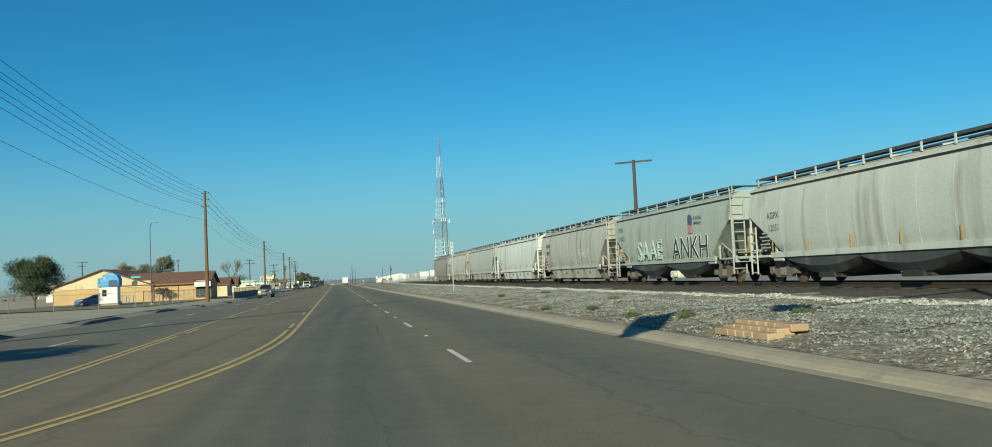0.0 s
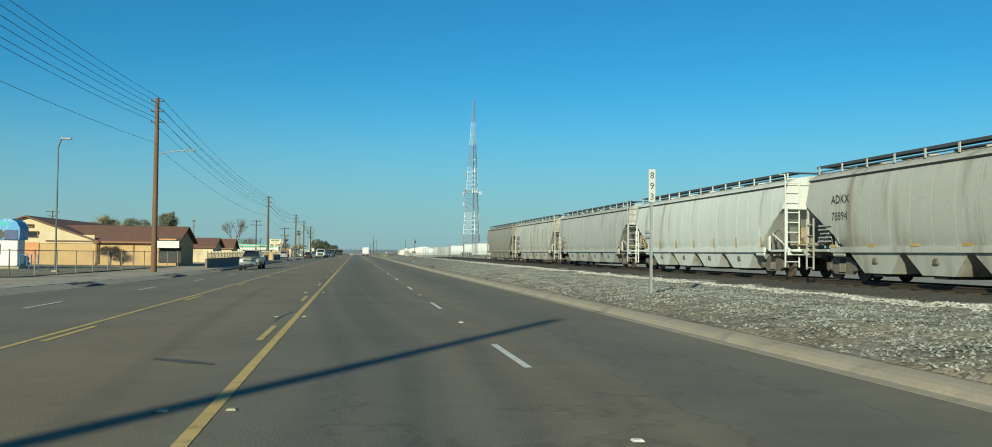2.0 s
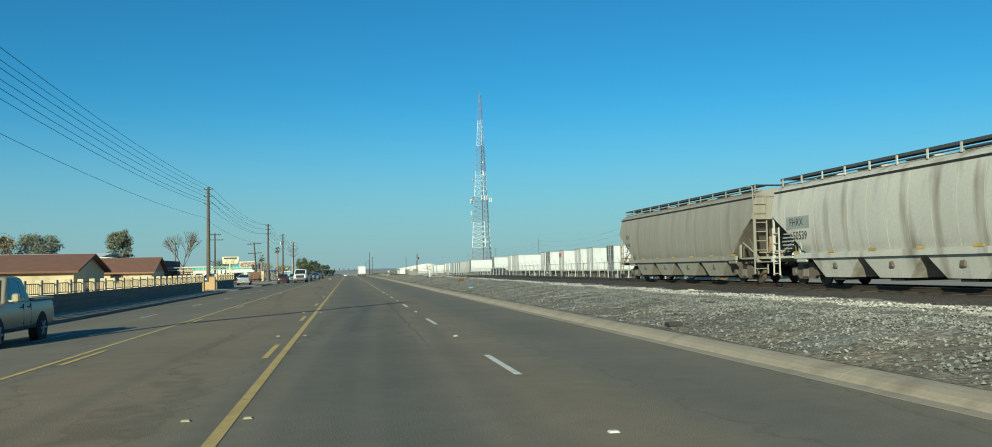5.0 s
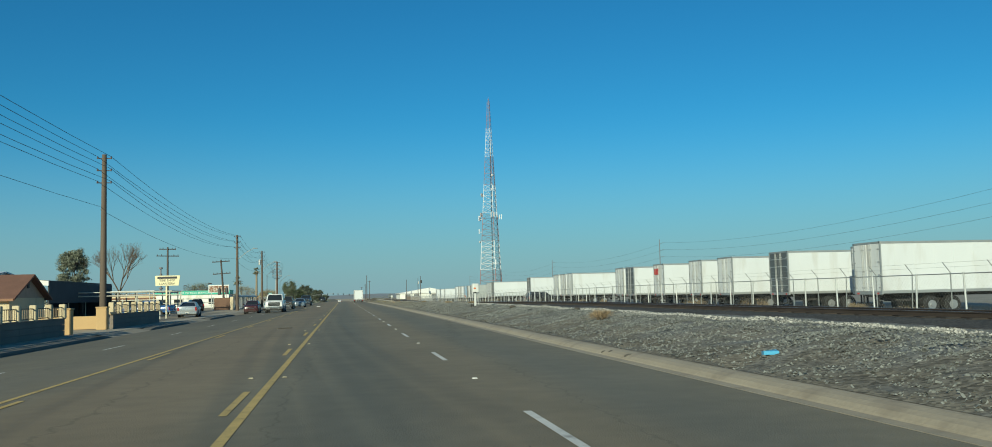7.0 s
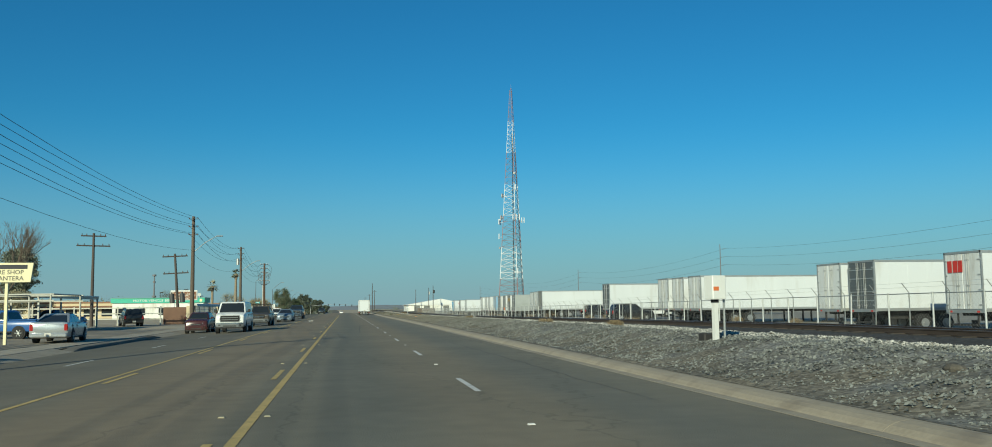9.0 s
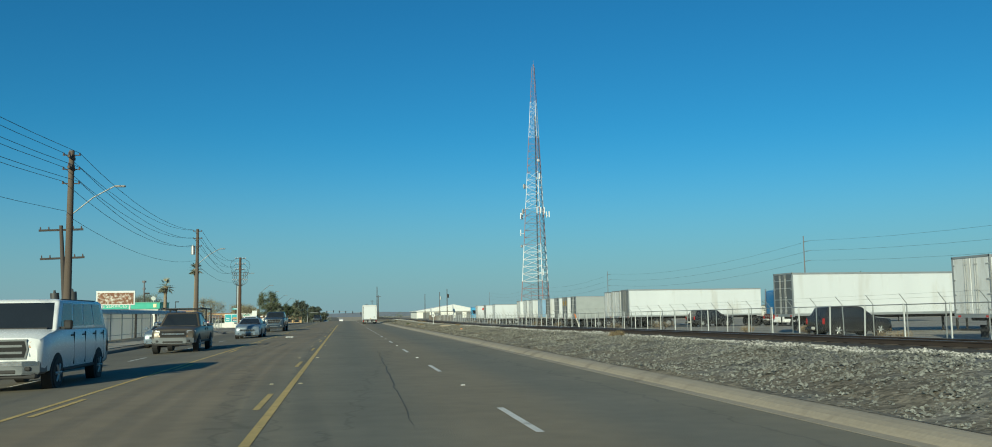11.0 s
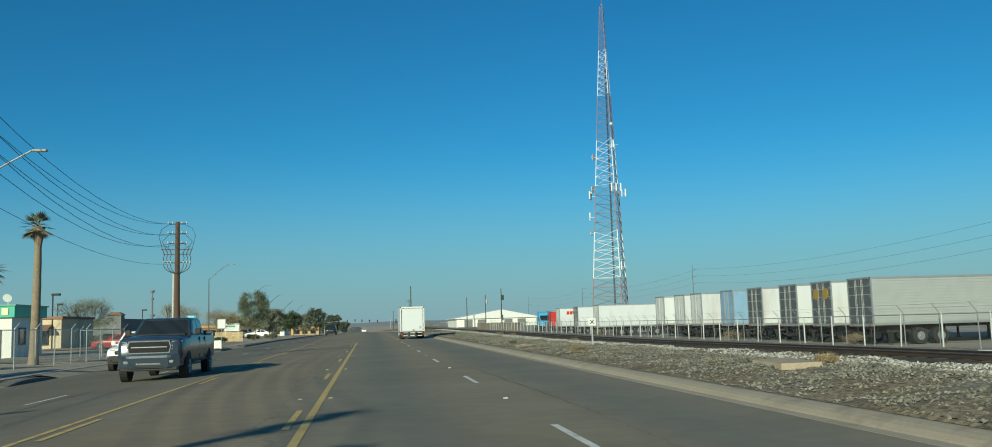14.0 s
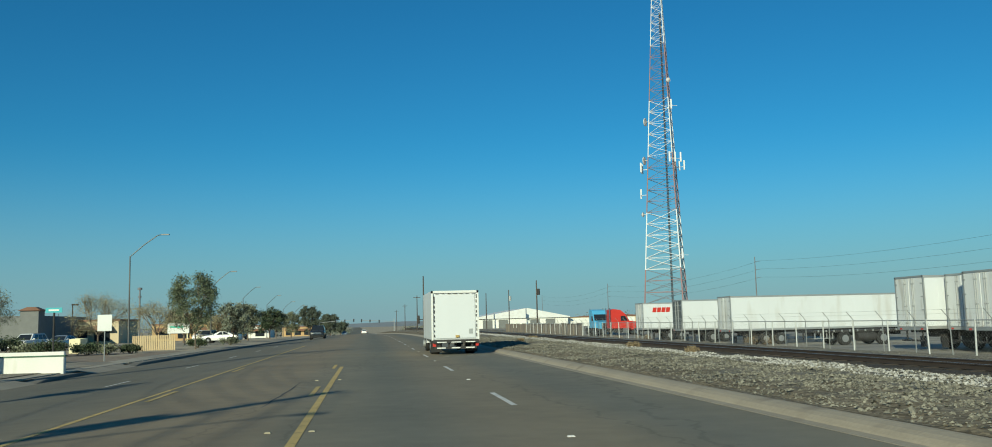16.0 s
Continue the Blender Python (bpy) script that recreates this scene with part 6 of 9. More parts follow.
def low_wall(a, b, x, height, label, fence_h=0.74):
    """Block wall in courses with pale piers and iron rails on top."""
    w = thing("garden_wall", label, "wall", "roadside walls")
    cnt = max(2, round((b - a) / 2.15))
    for r in range(3):
        hh = height / 3
        ys_ = steps(a, b, 3.2)
        for y0, y1 in zip(ys_, ys_[1:]):
            z = left_z((y0 + y1) / 2)
            part("block_course", Shape().box(x, (y0 + y1) / 2, z + hh * (r + 0.5), 0.2, y1 - y0 - 0.012, hh - 0.012), DKBLOCK, w)
    cap = Shape()
    for y0, y1 in zip(steps(a, b, 4), steps(a, b, 4)[1:]):
        cap.box(x, (y0 + y1) / 2, left_z(y0) + height + 0.02, 0.26, y1 - y0, 0.05)
    part("coping", cap, DKBLOCK, w)
    for i in range(cnt + 1):
        y = a + (b - a) * i / cnt
        p = part("pier", Shape().box(x, y, left_z(y) + height + fence_h / 2, 0.3, 0.3, fence_h, cham=0.03), CREAM, w, "cream pier")
    for i in range(cnt):
        y0, y1 = a + (b - a) * i / cnt, a + (b - a) * (i + 1) / cnt
        s = Shape()
        for dz in (0.12, 0.58):
            s.box(x, (y0 + y1) / 2, left_z(y0) + height + dz, 0.04, y1 - y0 - 0.34, 0.04)
        for k in range(1, 9):
            s.box(x, y0 + (y1 - y0) * k / 9, left_z(y0) + height + 0.34, 0.025, 0.025, 0.5)
        part("rail_panel", s, mat("iron_rail", (0.2, 0.15, 0.1), 0.7, 0.2, var=0.2), w, "brown iron rail panel")
    return w


low_wall(129.0, 189.8, -13.9, 0.86, "long dark block wall topped with cream piers and rails")
low_wall(199.5, 213.5, -13.9, 0.88, "short dark block wall topped with cream piers and rails")
for y in (191.0, 198.2):
    s = Shape().box(0, 0, 0.66, 0.6, 0.6, 1.32, cham=0.04)
    s.box(0, 0, 1.34, 0.68, 0.68, 0.07, cham=0.02)
    gp = piece("gate_pier", s, TAN, "square tan stucco gate pier beside the drive", "pier", "gate piers")
    gp.matrix_basis = pose(-14.1, y, left_z(y))
piece("drive_wall", Shape().box(-16.5, 200.2, left_z(200) + 0.4, 4.0, 0.2, 0.8), TAN, "low tan stucco wall beside the drive", "wall")

# long white warehouse roof and dark open canopy behind
g0 = left_z(236)
wh = thing("warehouse", "long low white metal warehouse behind the houses", "building")
gable_block(wh, -70, -35.6, 236.5, 252, g0, 4.1, 4.9, WHITE_WALL, mat("white_metal_roof", (0.66, 0.66, 0.64), 0.5, var=0.08), "x", over=0.3)
cp = thing("open_canopy", "dark open-sided canopy roof on steel posts", "canopy")
SHADE_CLOTH = mat("dark_shade_cloth", (0.045, 0.052, 0.06), 0.85, var=0.2, scale=0.6, fine=10)
part("roof", Shape().prism([(-35.3, 4.15), (-28.0, 3.55), (-28.0, 3.75), (-35.3, 4.35)], "y", 234.2, 258), SHADE_CLOTH, cp)
part("fascia", Shape().prism([(-35.3, 3.85), (-28.0, 3.25), (-28.0, 3.72), (-35.3, 4.32)], "y", 234.0, 234.2), WHITE_WALL, cp, "white front edge")
part("side_cloth", Shape().box(-28.05, 246.1, 2.55, 0.06, 23.6, 2.0), SHADE_CLOTH, cp, "dark shade cloth side")
for x in (-35.0, -31.6, -28.1):
    for y in (234.5, 246.0, 257.5):
        part("post", Shape().box(x, y, g0 + 1.8, 0.14, 0.14, 3.8), DARK, cp)
part("back_wall", Shape().box(-31.6, 258.1, g0 + 1.8, 7.2, 0.15, 3.8), SHADE_CLOTH, cp)


PIPE = mat("pale_pipe_paint", (0.50, 0.48, 0.41), 0.6, var=0.12)


def carport(x0, x1, y0, y1, h, label, covered=True):
    c = thing("shade_canopy", label, "canopy", "shade canopies")
    z = left_z((y0 + y1) / 2)
    if covered:
        part("roof", Shape().box((x0 + x1) / 2, (y0 + y1) / 2, z + h, x1 - x0, y1 - y0, 0.1), WHITE_WALL, c)
    else:
        for y in steps(y0 + 0.2, y1 - 0.2, 5):
            part("cross_beam", Shape().box((x0 + x1) / 2, y, z + h, x1 - x0, 0.1, 0.12), PIPE, c)
    part("beam", Shape().box(x1 - 0.1, (y0 + y1) / 2, z + h - 0.15, 0.12, y1 - y0, 0.2), PIPE, c, "cream beam")
    for x in (x0 + 0.2, x1 - 0.1):
        for y in steps(y0 + 0.2, y1 - 0.2, 5):
            part("post", Shape().box(x, y, z + h / 2, 0.12, 0.12, h), PIPE, c)
    return c


carport(-27.5, -21.8, 252, 268, 2.85, "white flat shade canopy on thin posts")
# barred fence panels below the canopy
bf = thing("forecourt_fence", "cream welded bar fence at the tyre shop", "fence")
for z in (0.35, 0.8, 1.25):
    part("bar", Shape().box(-16.0, 222.5, left_z(222) + z, 0.06, 11, 0.07), PIPE, bf)
for y in (217, 219.7, 222.4, 225.1, 227.9):
    part("post", Shape().box(-16.0, y, left_z(y) + 0.75, 0.09, 0.09, 1.5), PIPE, bf)

# pipe rails across the back of the forecourt
pf = thing("pipe_rail_fence", "cream welded pipe-rail fence across the forecourt", "fence")
for zz in (0.7, 1.25, 1.85):
    part("rail", Shape().box(-27.0, 283.0, left_z(283) + zz, 15.6, 0.09, 0.12), PIPE, pf)
for i in range(8):
    part("post", Shape().box(-34.6 + 2.17 * i, 283.05, left_z(283) + 1.0, 0.12, 0.12, 2.0), PIPE, pf)
pg = thing("open_pergola", "open frame of pale pipes over parked vehicles", "canopy")
for x in (-29.0, -25.5, -22.0, -18.6):
    for y in (244.0, 250.5):
        part("post", Shape().tube((x, y, left_z(y)), (x, y, left_z(y) + 2.7), 0.06, n=8), PIPE, pg)
for y in (244.0, 250.5):
    for zz in (2.3, 2.7):
        part("beam", Shape().tube((-29.2, y, left_z(y) + zz), (-18.4, y, left_z(y) + zz), 0.055, n=8), PIPE, pg)
for x in (-29.0, -25.5, -22.0, -18.6):
    part("beam", Shape().tube((x, 244, left_z(244) + 2.72), (x, 250.5, left_z(250) + 2.72), 0.05, n=8), PIPE, pg)

# tyre shop sign
sg = thing("tyre_shop_sign", "slanted cream sign with dark hand-painted letters on a post", "sign")
z = left_z(238)
part("post", Shape().box(-16.3, 229.7, z + 1.5, 0.13, 0.13, 3.1), SIGN_CREAM, sg)
board = part("board", Shape().prism([(-17.25, 2.93), (-15.17, 2.93), (-15.05, 3.88), (-17.3, 3.88)], "y", 229.5, 229.6), SIGN_CREAM, sg)
UP = Matrix.Rotation(radians(90), 4, "X")
part("name_bars", Shape().box(-16.2, 229.49, 3.68, 1.75, 0.012, 0.2), INK, board, "dark lettering bar")
letters("TIRE SHOP", 0.3, INK, board, Matrix.Translation((-16.2, 229.49, 3.32)) @ UP, align="CENTER")
letters("LLANTERA", 0.3, INK, board, Matrix.Translation((-16.2, 229.49, 3.02)) @ UP, align="CENTER")

# white building with green fascia
g0 = left_z(356)
mv = thing("vehicle_services_building", "small white flat-roofed office with a green lettered fascia", "building")
part("wall", Shape().box(-34.0, 359.2, g0 + 1.35, 16.0, 6.2, 3.3), WHITE_WALL, mv)
fas = part("fascia", Shape().box(-34.0, 359.2, 3.2, 16.5, 6.7, 0.84), GREEN, mv, "green fascia band")
part("roof_edge", Shape().box(-34.0, 359.2, 3.66, 16.7, 6.9, 0.1), mat("green_edge", (0.12, 0.35, 0.25), 0.5, var=0.1), mv)
letters("MOTOR VEHICLE SERVICES", 0.6, SIGN_W, fas, Matrix.Translation((-34.2, 355.83, 3.0)) @ UP, align="CENTER", squeeze=1.15)
part("emblem", Shape().box(-26.4, 355.82, 3.2, 0.45, 0.02, 0.5), SIGN_CREAM, fas, "cream emblem")
for x in (-40.5, -37.2, -33.0, -29.6):
    window_in(mv, x, 356.05, g0 + 1.45, 1.7, 1.2, frame_m=DARK)
part("door", Shape().box(-27.2, 356.06, g0 + 1.05, 1.0, 0.08, 2.1, cham=0.02), GREY_WALL, mv, "grey steel door")
window_in(mv, -25.98, 358.0, g0 + 1.6, 1.2, 1.2, "x", DARK)
part("side_door", Shape().box(-25.97, 360.4, g0 + 1.05, 0.08, 1.0, 2.1, cham=0.02), GREEN, mv, "dark green side door")
s = Shape().tube((-27.0, 358.0, 3.7), (-27.0, 358.0, 4.2), 0.04, n=8)
s.tube((-27.0, 357.8, 4.25), (-27.0, 358.15, 4.4), 0.33, 0.1, n=14)
part("roof_dish", s, SIGN_W, mv, "small white roof dish")

# white metal fence of upright sheets
wf = thing("sheet_metal_fence", "pale corrugated translucent sheet fence with a rolled top edge", "fence")
SHEET = mat("pale_sheet_metal", (0.72, 0.71, 0.68), 0.55, 0.05, var=0.1, scale=1.0, dirt=(0.42, 0.36, 0.28), dirt_amount=0.15, streak=0.1)
AWNING = mat("dusty_pale_awning", (0.58, 0.57, 0.53), 0.7, var=0.12, scale=1.2, dirt=(0.4, 0.36, 0.3), dirt_amount=0.3)
nt = SHEET.node_tree
through_light = nt.nodes.new("ShaderNodeBsdfTranslucent")
through_light.inputs["Color"].default_value = (0.93, 0.91, 0.86, 1)
both = nt.nodes.new("ShaderNodeMixShader")
both.inputs[0].default_value = 0.8
nt.links.new(nt.nodes["Principled BSDF"].outputs[0], both.inputs[1])
nt.links.new(through_light.outputs[0], both.inputs[2])
nt.links.new(both.outputs[0], nt.nodes["Material Output"].inputs["Surface"])
rng = random.Random(21)
y = 290.0
while y < 323.5:
    z = left_z(y)
    wdt = 1.1
    if not (308 < y < 310 or 317 < y < 318.4):
        s = Shape()
        pts = []
        for i in range(12):
            pts.append((-17.2 + (0.025 if i % 2 else -0.025), y + wdt * i / 11))
        pts2 = [(a - 0.02, b) for a, b in reversed(pts)]
        s.prism(pts + pts2, "z", z + 0.02, z + 2.0 + 0.12 * rng.random())
        part("metal_sheet", s, SHEET, wf)
    y += wdt + 0.06
for y0, y1 in zip(steps(290, 324, 3), steps(290, 324, 3)[1:]):
    hood = [(0.28 * math.cos(a), 0.3 * math.sin(a)) for a in (0.0, 0.35, 0.7, 1.05, 1.4, 1.75)] + [(-0.75, 0.34)]
    bow = [(-17.0 + a, left_z(y0) + 1.98 + b) for a, b in hood] + [(-17.0 + a, left_z(y0) + 1.955 + b) for a, b in reversed(hood)]
    part("awning_panel", Shape().prism([(a, b) for a, b in bow], "y", y0 + 0.02, y1 - 0.02), AWNING, wf, "bowed pale awning panel")
for y in steps(290, 324, 3.4):
    part("post", Shape().tube((-17.0, y, left_z(y) - 0.1), (-17.0, y, left_z(y) + 2.2), 0.05, n=8), STEEL, wf)
piece("plywood_panel_fence", Shape().box(-18.6, 286.6, left_z(286) + 0.95, 2.4, 0.16, 1.9, cham=0.02), mat("brown_board", (0.16, 0.09, 0.06), 0.85, var=0.2), "dark brown board panel beside a cream pier", "fence")
piece("board_fence_pier", Shape().box(-17.1, 286.7, left_z(286) + 1.0, 0.5, 0.5, 2.05, cham=0.03), CREAM, "cream stucco pier at the board fence", "pier")

for y in (289.6, 301.2, 309.0, 317.6, 324.2):
    part("pier", Shape().box(-16.95, y, left_z(y) + 0.93, 0.16, 0.16, 2.1, cham=0.02), mat("brown_pier", (0.2, 0.17, 0.14), 0.9, var=0.2), wf, "brown post")
for (ya, yb) in ((290, 308.6), (309.4, 317.2), (318.0, 324)):
    for dz in (0.35, 1.6):
        part("rail", Shape().tube((-17.1, ya, left_z(ya) + dz), (-17.1, yb, left_z(yb) + dz), 0.025, n=6), STEEL, wf, "grey steel rail")

# mural board
mb = thing("painted_billboard", "white framed board with a flaking brown painted scene", "billboard")
part("frame", Shape().box(-24.0, 324, 3.65, 3.9, 0.14, 1.5, cham=0.03), SIGN_W, mb)
part("picture", Shape().box(-24.0, 323.91, 3.6, 3.6, 0.02, 1.2), mat("flaking_brown", (0.20, 0.09, 0.05), 0.8, var=0.3, scale=2.5, fine=9, dirt=(0.6, 0.56, 0.48), dirt_amount=0.55), mb, "flaking brown picture")
for x in (-25.4, -22.6):
    part("post", Shape().box(x, 324.1, left_z(324) + 1.5, 0.15, 0.15, 3.2), STEEL, mb)

# chain-link fence with slanted barbed-wire arms
def mesh_fence(pts, h, label, spacing=2.6, post_m=STEEL, arms=True, pitch=0.22, wire=0.004):
    f = thing("chain_link_fence", label, "fence", "roadside chain-link fences")
    proto = None
    links, top = Shape(), Shape()
    for (xa, ya), (xb, yb) in zip(pts, pts[1:]):
        L = math.hypot(xb - xa, yb - ya)
        k = max(1, round(L / spacing))
        P = lambda a: (xa + (xb - xa) * a, ya + (yb - ya) * a)
        for i in range(k + 1):
            x, y = P(i / k)
            s = Shape().tube((0, 0, -0.2), (0, 0, h), 0.035, n=8)
            s.ball((0, 0, h), 0.045, n=6, m=4)
            if arms:
                s.tube((0, 0, h), (0.25, -0.1, h + 0.28), 0.02, n=6)
            if proto is None:
                proto = part("fence_post", s, post_m, f)
                p = proto
            else:
                p = proto.copy()
                scene.collection.objects.link(p)
            p.matrix_basis = pose(x, y, left_z(y))
        zc = left_z((ya + yb) / 2)
        top.tube((xa, ya, left_z(ya) + h - 0.04), (xb, yb, left_z(yb) + h - 0.04), 0.022, n=6)
        cnt = int(L / pitch)
        run = h / L
        for i in range(cnt):
            a, b = i / cnt, i / cnt + run
            if b > 1:
                continue
            links.tube((*P(a), zc), (*P(b), zc + h), wire, n=3, caps=False)
            links.tube((*P(b), zc), (*P(a), zc + h), wire, n=3, caps=False)
    part("top_rail", top, post_m, f)
    part("chain_link", links, CHAIN, f, "galvanised chain-link mesh")
    return f


mesh_fence([(-16.6, 325.5), (-16.6, 350), (-20, 352)], 1.9, "grey chain-link fence with slanted barbed-wire arms by the palms")
mesh_fence([(-40, 96), (-18.4, 92.5), (-18.4, 124), (-18.0, 137)], 1.55, "low rusty chain-link fence before the hall", spacing=4.2, post_m=mat("rusty_post", (0.27, 0.22, 0.16), 0.8, 0.2, var=0.2), arms=False, wire=0.0022)

# kiosk shaped like a small tower with a blue hood
kz = left_z(114) + 0.36
ki = thing("water_kiosk", "small white kiosk with a rounded blue hood", "kiosk")
part("body", Shape().box(-26.3, 114.2, kz + 1.0, 2.15, 1.5, 2.1, cham=0.05), SIGN_W, ki, "white kiosk body")
hood = [(-27.5, 2.1), (-25.1, 2.1), (-25.05, 3.0), (-25.3, 3.5), (-25.8, 3.75), (-26.4, 3.75), (-26.9, 3.3), (-27.45, 3.1)]
HOOD = mat("kiosk_blue", (0.06, 0.27, 0.52), 0.5, var=0.15, scale=1.5, dirt=(0.4, 0.55, 0.65), dirt_amount=0.35)
part("hood", Shape().prism([(a, kz + b - 0.1) for a, b in hood], "y", 113.3, 115.2), HOOD, ki, "rounded sky-blue hood")
part("panel", Shape().box(-25.7, 113.28, kz + 2.4, 1.0, 0.06, 0.75), mat("navy_panel", (0.03, 0.06, 0.16), 0.4, var=0.1), ki, "navy sign panel")
part("vending_window", Shape().box(-26.75, 113.44, kz + 1.25, 0.5, 0.06, 0.8), GLASS, ki, "dark vending window")
part("plinth", Shape().box(-26.3, 114.6, kz - 0.2, 2.2, 2.0, 0.6), CONCRETE, ki)
ki.matrix_basis = pose(-0.8, 2.2, 0)
for x in (-25.0, -24.2):
    s = Shape().path([(x, 113.2, kz), (x, 113.2, kz + 0.85), (x + 0.5, 113.2, kz + 0.85), (x + 0.5, 113.2, kz)], 0.045, 8)
    b_ = piece("bollard_hoop", s, BLUE_P, "blue steel hoop bollard before the kiosk", "bollard", "kiosk bollards")


# ---- lamps and signs ----
def street_lamp(x, y, h, reach, label, rise=2.0, thick=0.09):
    l = thing("street_lamp", label, "street lamp", "street lamps")
    part("pole", Shape().tube((0, 0, 0), (0, 0, h), thick, thick * 0.6, n=10), mat("lamp_bronze", (0.10, 0.10, 0.095), 0.5, 0.4, var=0.1), l, smooth=True)
    s = Shape().path([(0, 0, h - 0.05), (reach * 0.45, 0, h + rise * 0.55), (reach * 0.85, 0, h + rise * 0.97), (reach, 0, h + rise)], 0.045, 8)
    part("arm", s, mat("lamp_bronze", (0.1, 0.1, 0.095)), l)
    part("head", Shape().box(reach + 0.25, 0, h + rise, 0.75, 0.28, 0.11, cham=0.04), mat("lamp_head", (0.3, 0.3, 0.29), 0.4, 0.3, var=0.1), l, "flat grey lamp head")
    part("base", Shape().box(0, 0, 0.05, 0.4, 0.4, 0.3, cham=0.04), CONCRETE, l)
    l.matrix_basis = pose(x, y, left_z(y))
    return l


for x, y, h, reach, rise in ((-22.3, 416, 8.7, 2.9, 2.0), (-21.0, 452, 7.4, 2.7, 2.0), (-22.0, 490, 7.2, 2.4, 1.9), (-22, 527, 7.2, 2.4, 1.9), (-22, 564, 7.2, 2.4, 1.9), (-22, 600, 7.2, 2.4, 1.9)):
    street_lamp(x, y, h, reach, "bronze street lamp with a slanted arm over the road", rise)
street_lamp(-20.3, 106.2, 8.72, 0.25, "thin grey lamp standard with a small hooked head", 0.6, 0.07)
for x, y, h in ((-44, 470, 6.0), (-50, 440, 6.5), (-36, 395, 6.2)):
    l = thing("parking_lamp", "dark square parking-lot lamp on a pole", "lamp", "parking lamps")
    part("pole", Shape().tube((0, 0, 0), (0, 0, h), 0.08, n=8), DARK, l)
    part("head", Shape().box(0.35, 0, h, 0.9, 0.5, 0.25, cham=0.04), DARK, l)
    l.matrix_basis = pose(x, y, left_z(y))
# lamp arms on the wooden poles
for pole, h, up_z in ((mains[1], 9.0, 0.35), (mains[3], 7.4, 1.6), (mains[4], 7.3, 1.6)):
    s = Shape().path([(0.1, 0, h), (1.2, 0, h + up_z * 0.6), (2.3, 0, h + up_z)], 0.035, 8)
    part("lamp_arm", s, mat("weathered_arm", (0.32, 0.33, 0.32), 0.6, 0.4, var=0.15), pole, "steel lamp arm")
    part("lamp_head", Shape().box(2.6, 0, h + up_z, 0.6, 0.22, 0.1, cham=0.04), mat("lamp_head", (0.3, 0.3, 0.29), 0.4, 0.3, var=0.1), pole, "pale lamp head")
s = Shape().tube((-0.45, 0, 8.3), (-0.45, 0, 9.2), 0.22, n=14)
s.tube((-0.45, 0, 9.2), (-0.45, 0, 9.35), 0.1, 0.05, n=8)
part("transformer", s, STEEL, mains[4], "grey transformer can", smooth=True)
cd = Shape().tube((-0.3, -0.06, 0.7), (-0.26, -0.06, 6.25), 0.095, n=10)
cd.tube((-0.36, -0.06, -0.05), (-0.3, -0.06, 0.75), 0.24, 0.1, n=10)
part("conduit", cd, mat("pale_conduit", (0.42, 0.43, 0.41), 0.6, 0.1, var=0.15), mains[5], "pale grey riser conduit with a flared foot")
part("cable_clamp", Shape().tube((0, 0, 6.25), (0, 0, 6.36), 0.28, n=12), DARK, mains[5], "dark cable clamp")
PORCELAIN = mat("pale_porcelain", (0.5, 0.5, 0.5), 0.3, var=0.1, bump=0)
for sx in (-1, 1):
    for dz in (0.13, 0.93, 1.73):
        z = 10.5 - dz
        arm = part("standoff", Shape().tube((sx * 0.15, -0.05, z - 0.08), (sx * 0.78, -0.05, z), 0.035, n=6), INSUL, mains[5], "dark stand-off bracket")
        for d in (0.36, 0.72):
            part("insulator", Shape().tube((sx * d, -0.05, z - 0.02), (sx * d, -0.05, z + 0.14), 0.06, 0.045, n=8), PORCELAIN, arm, "pale porcelain insulator")
    rack = Shape().tube((sx * 0.2, -0.05, 8.22), (sx * 1.25, -0.1, 8.25), 0.03, n=6)
    rack = part("cutout_bracket", rack, INSUL, mains[5], "dark cutout bracket")
    part("lower_bracket", Shape().tube((sx * 0.2, -0.05, 7.83), (sx * 1.05, -0.1, 7.83), 0.025, n=6), INSUL, mains[5])
    for k in range(3):
        x0 = 0.42 + 0.28 * k
        part("fuse_cutout", Shape().tube((sx * x0, -0.1, 7.8), (sx * (x0 + 0.16), -0.1, 8.22), 0.04, n=6), INSUL, rack, "dark fuse cutout")
    low_arm = part("standoff", Shape().tube((sx * 0.15, -0.1, 7.15), (sx * 0.95, -0.1, 7.2), 0.03, n=6), INSUL, mains[5], "dark cable bracket")
    for k in range(3):
        x0 = 0.5 + 0.26 * k
        part("insulator", Shape().tube((sx * x0, -0.1, 7.1), (sx * x0, -0.1, 7.3), 0.05, n=8), PORCELAIN, low_arm, "pale porcelain insulator")
        pts = [(sx * (x0 - 0.05), -0.12, 7.8), (sx * (x0 + 0.06), -0.12, 7.55), (sx * x0, -0.12, 7.3), (sx * (x0 + 0.03), -0.12, 7.05), (sx * (x0 - 0.05), -0.12, 6.75), (sx * (x0 * 0.7), -0.12, 6.5), (sx * x0 * 0.45, -0.12, 6.38), (sx * 0.1, -0.2, 6.3)]
        part("jumper_cable", Shape().path(pts, 0.028, 6), WIRE, mains[5], "looping black jumper cable")
        top = 10.5 - (0.13, 0.93, 1.73)[k]
        reach = 1.45 - 0.25 * k
        pts = [(sx * 0.3, -0.1, top - 0.05), (sx * 0.65, -0.1, top - 0.12), (sx * (reach - 0.25), -0.1, top - 0.45), (sx * (reach - 0.02), -0.1, 0.5 * (top + 8.25)), (sx * (0.58 + 0.28 * (2 - k)), -0.1, 8.22)]
        part("jumper_cable", Shape().path(pts, 0.02, 6), WIRE, mains[5], "looping black jumper cable")

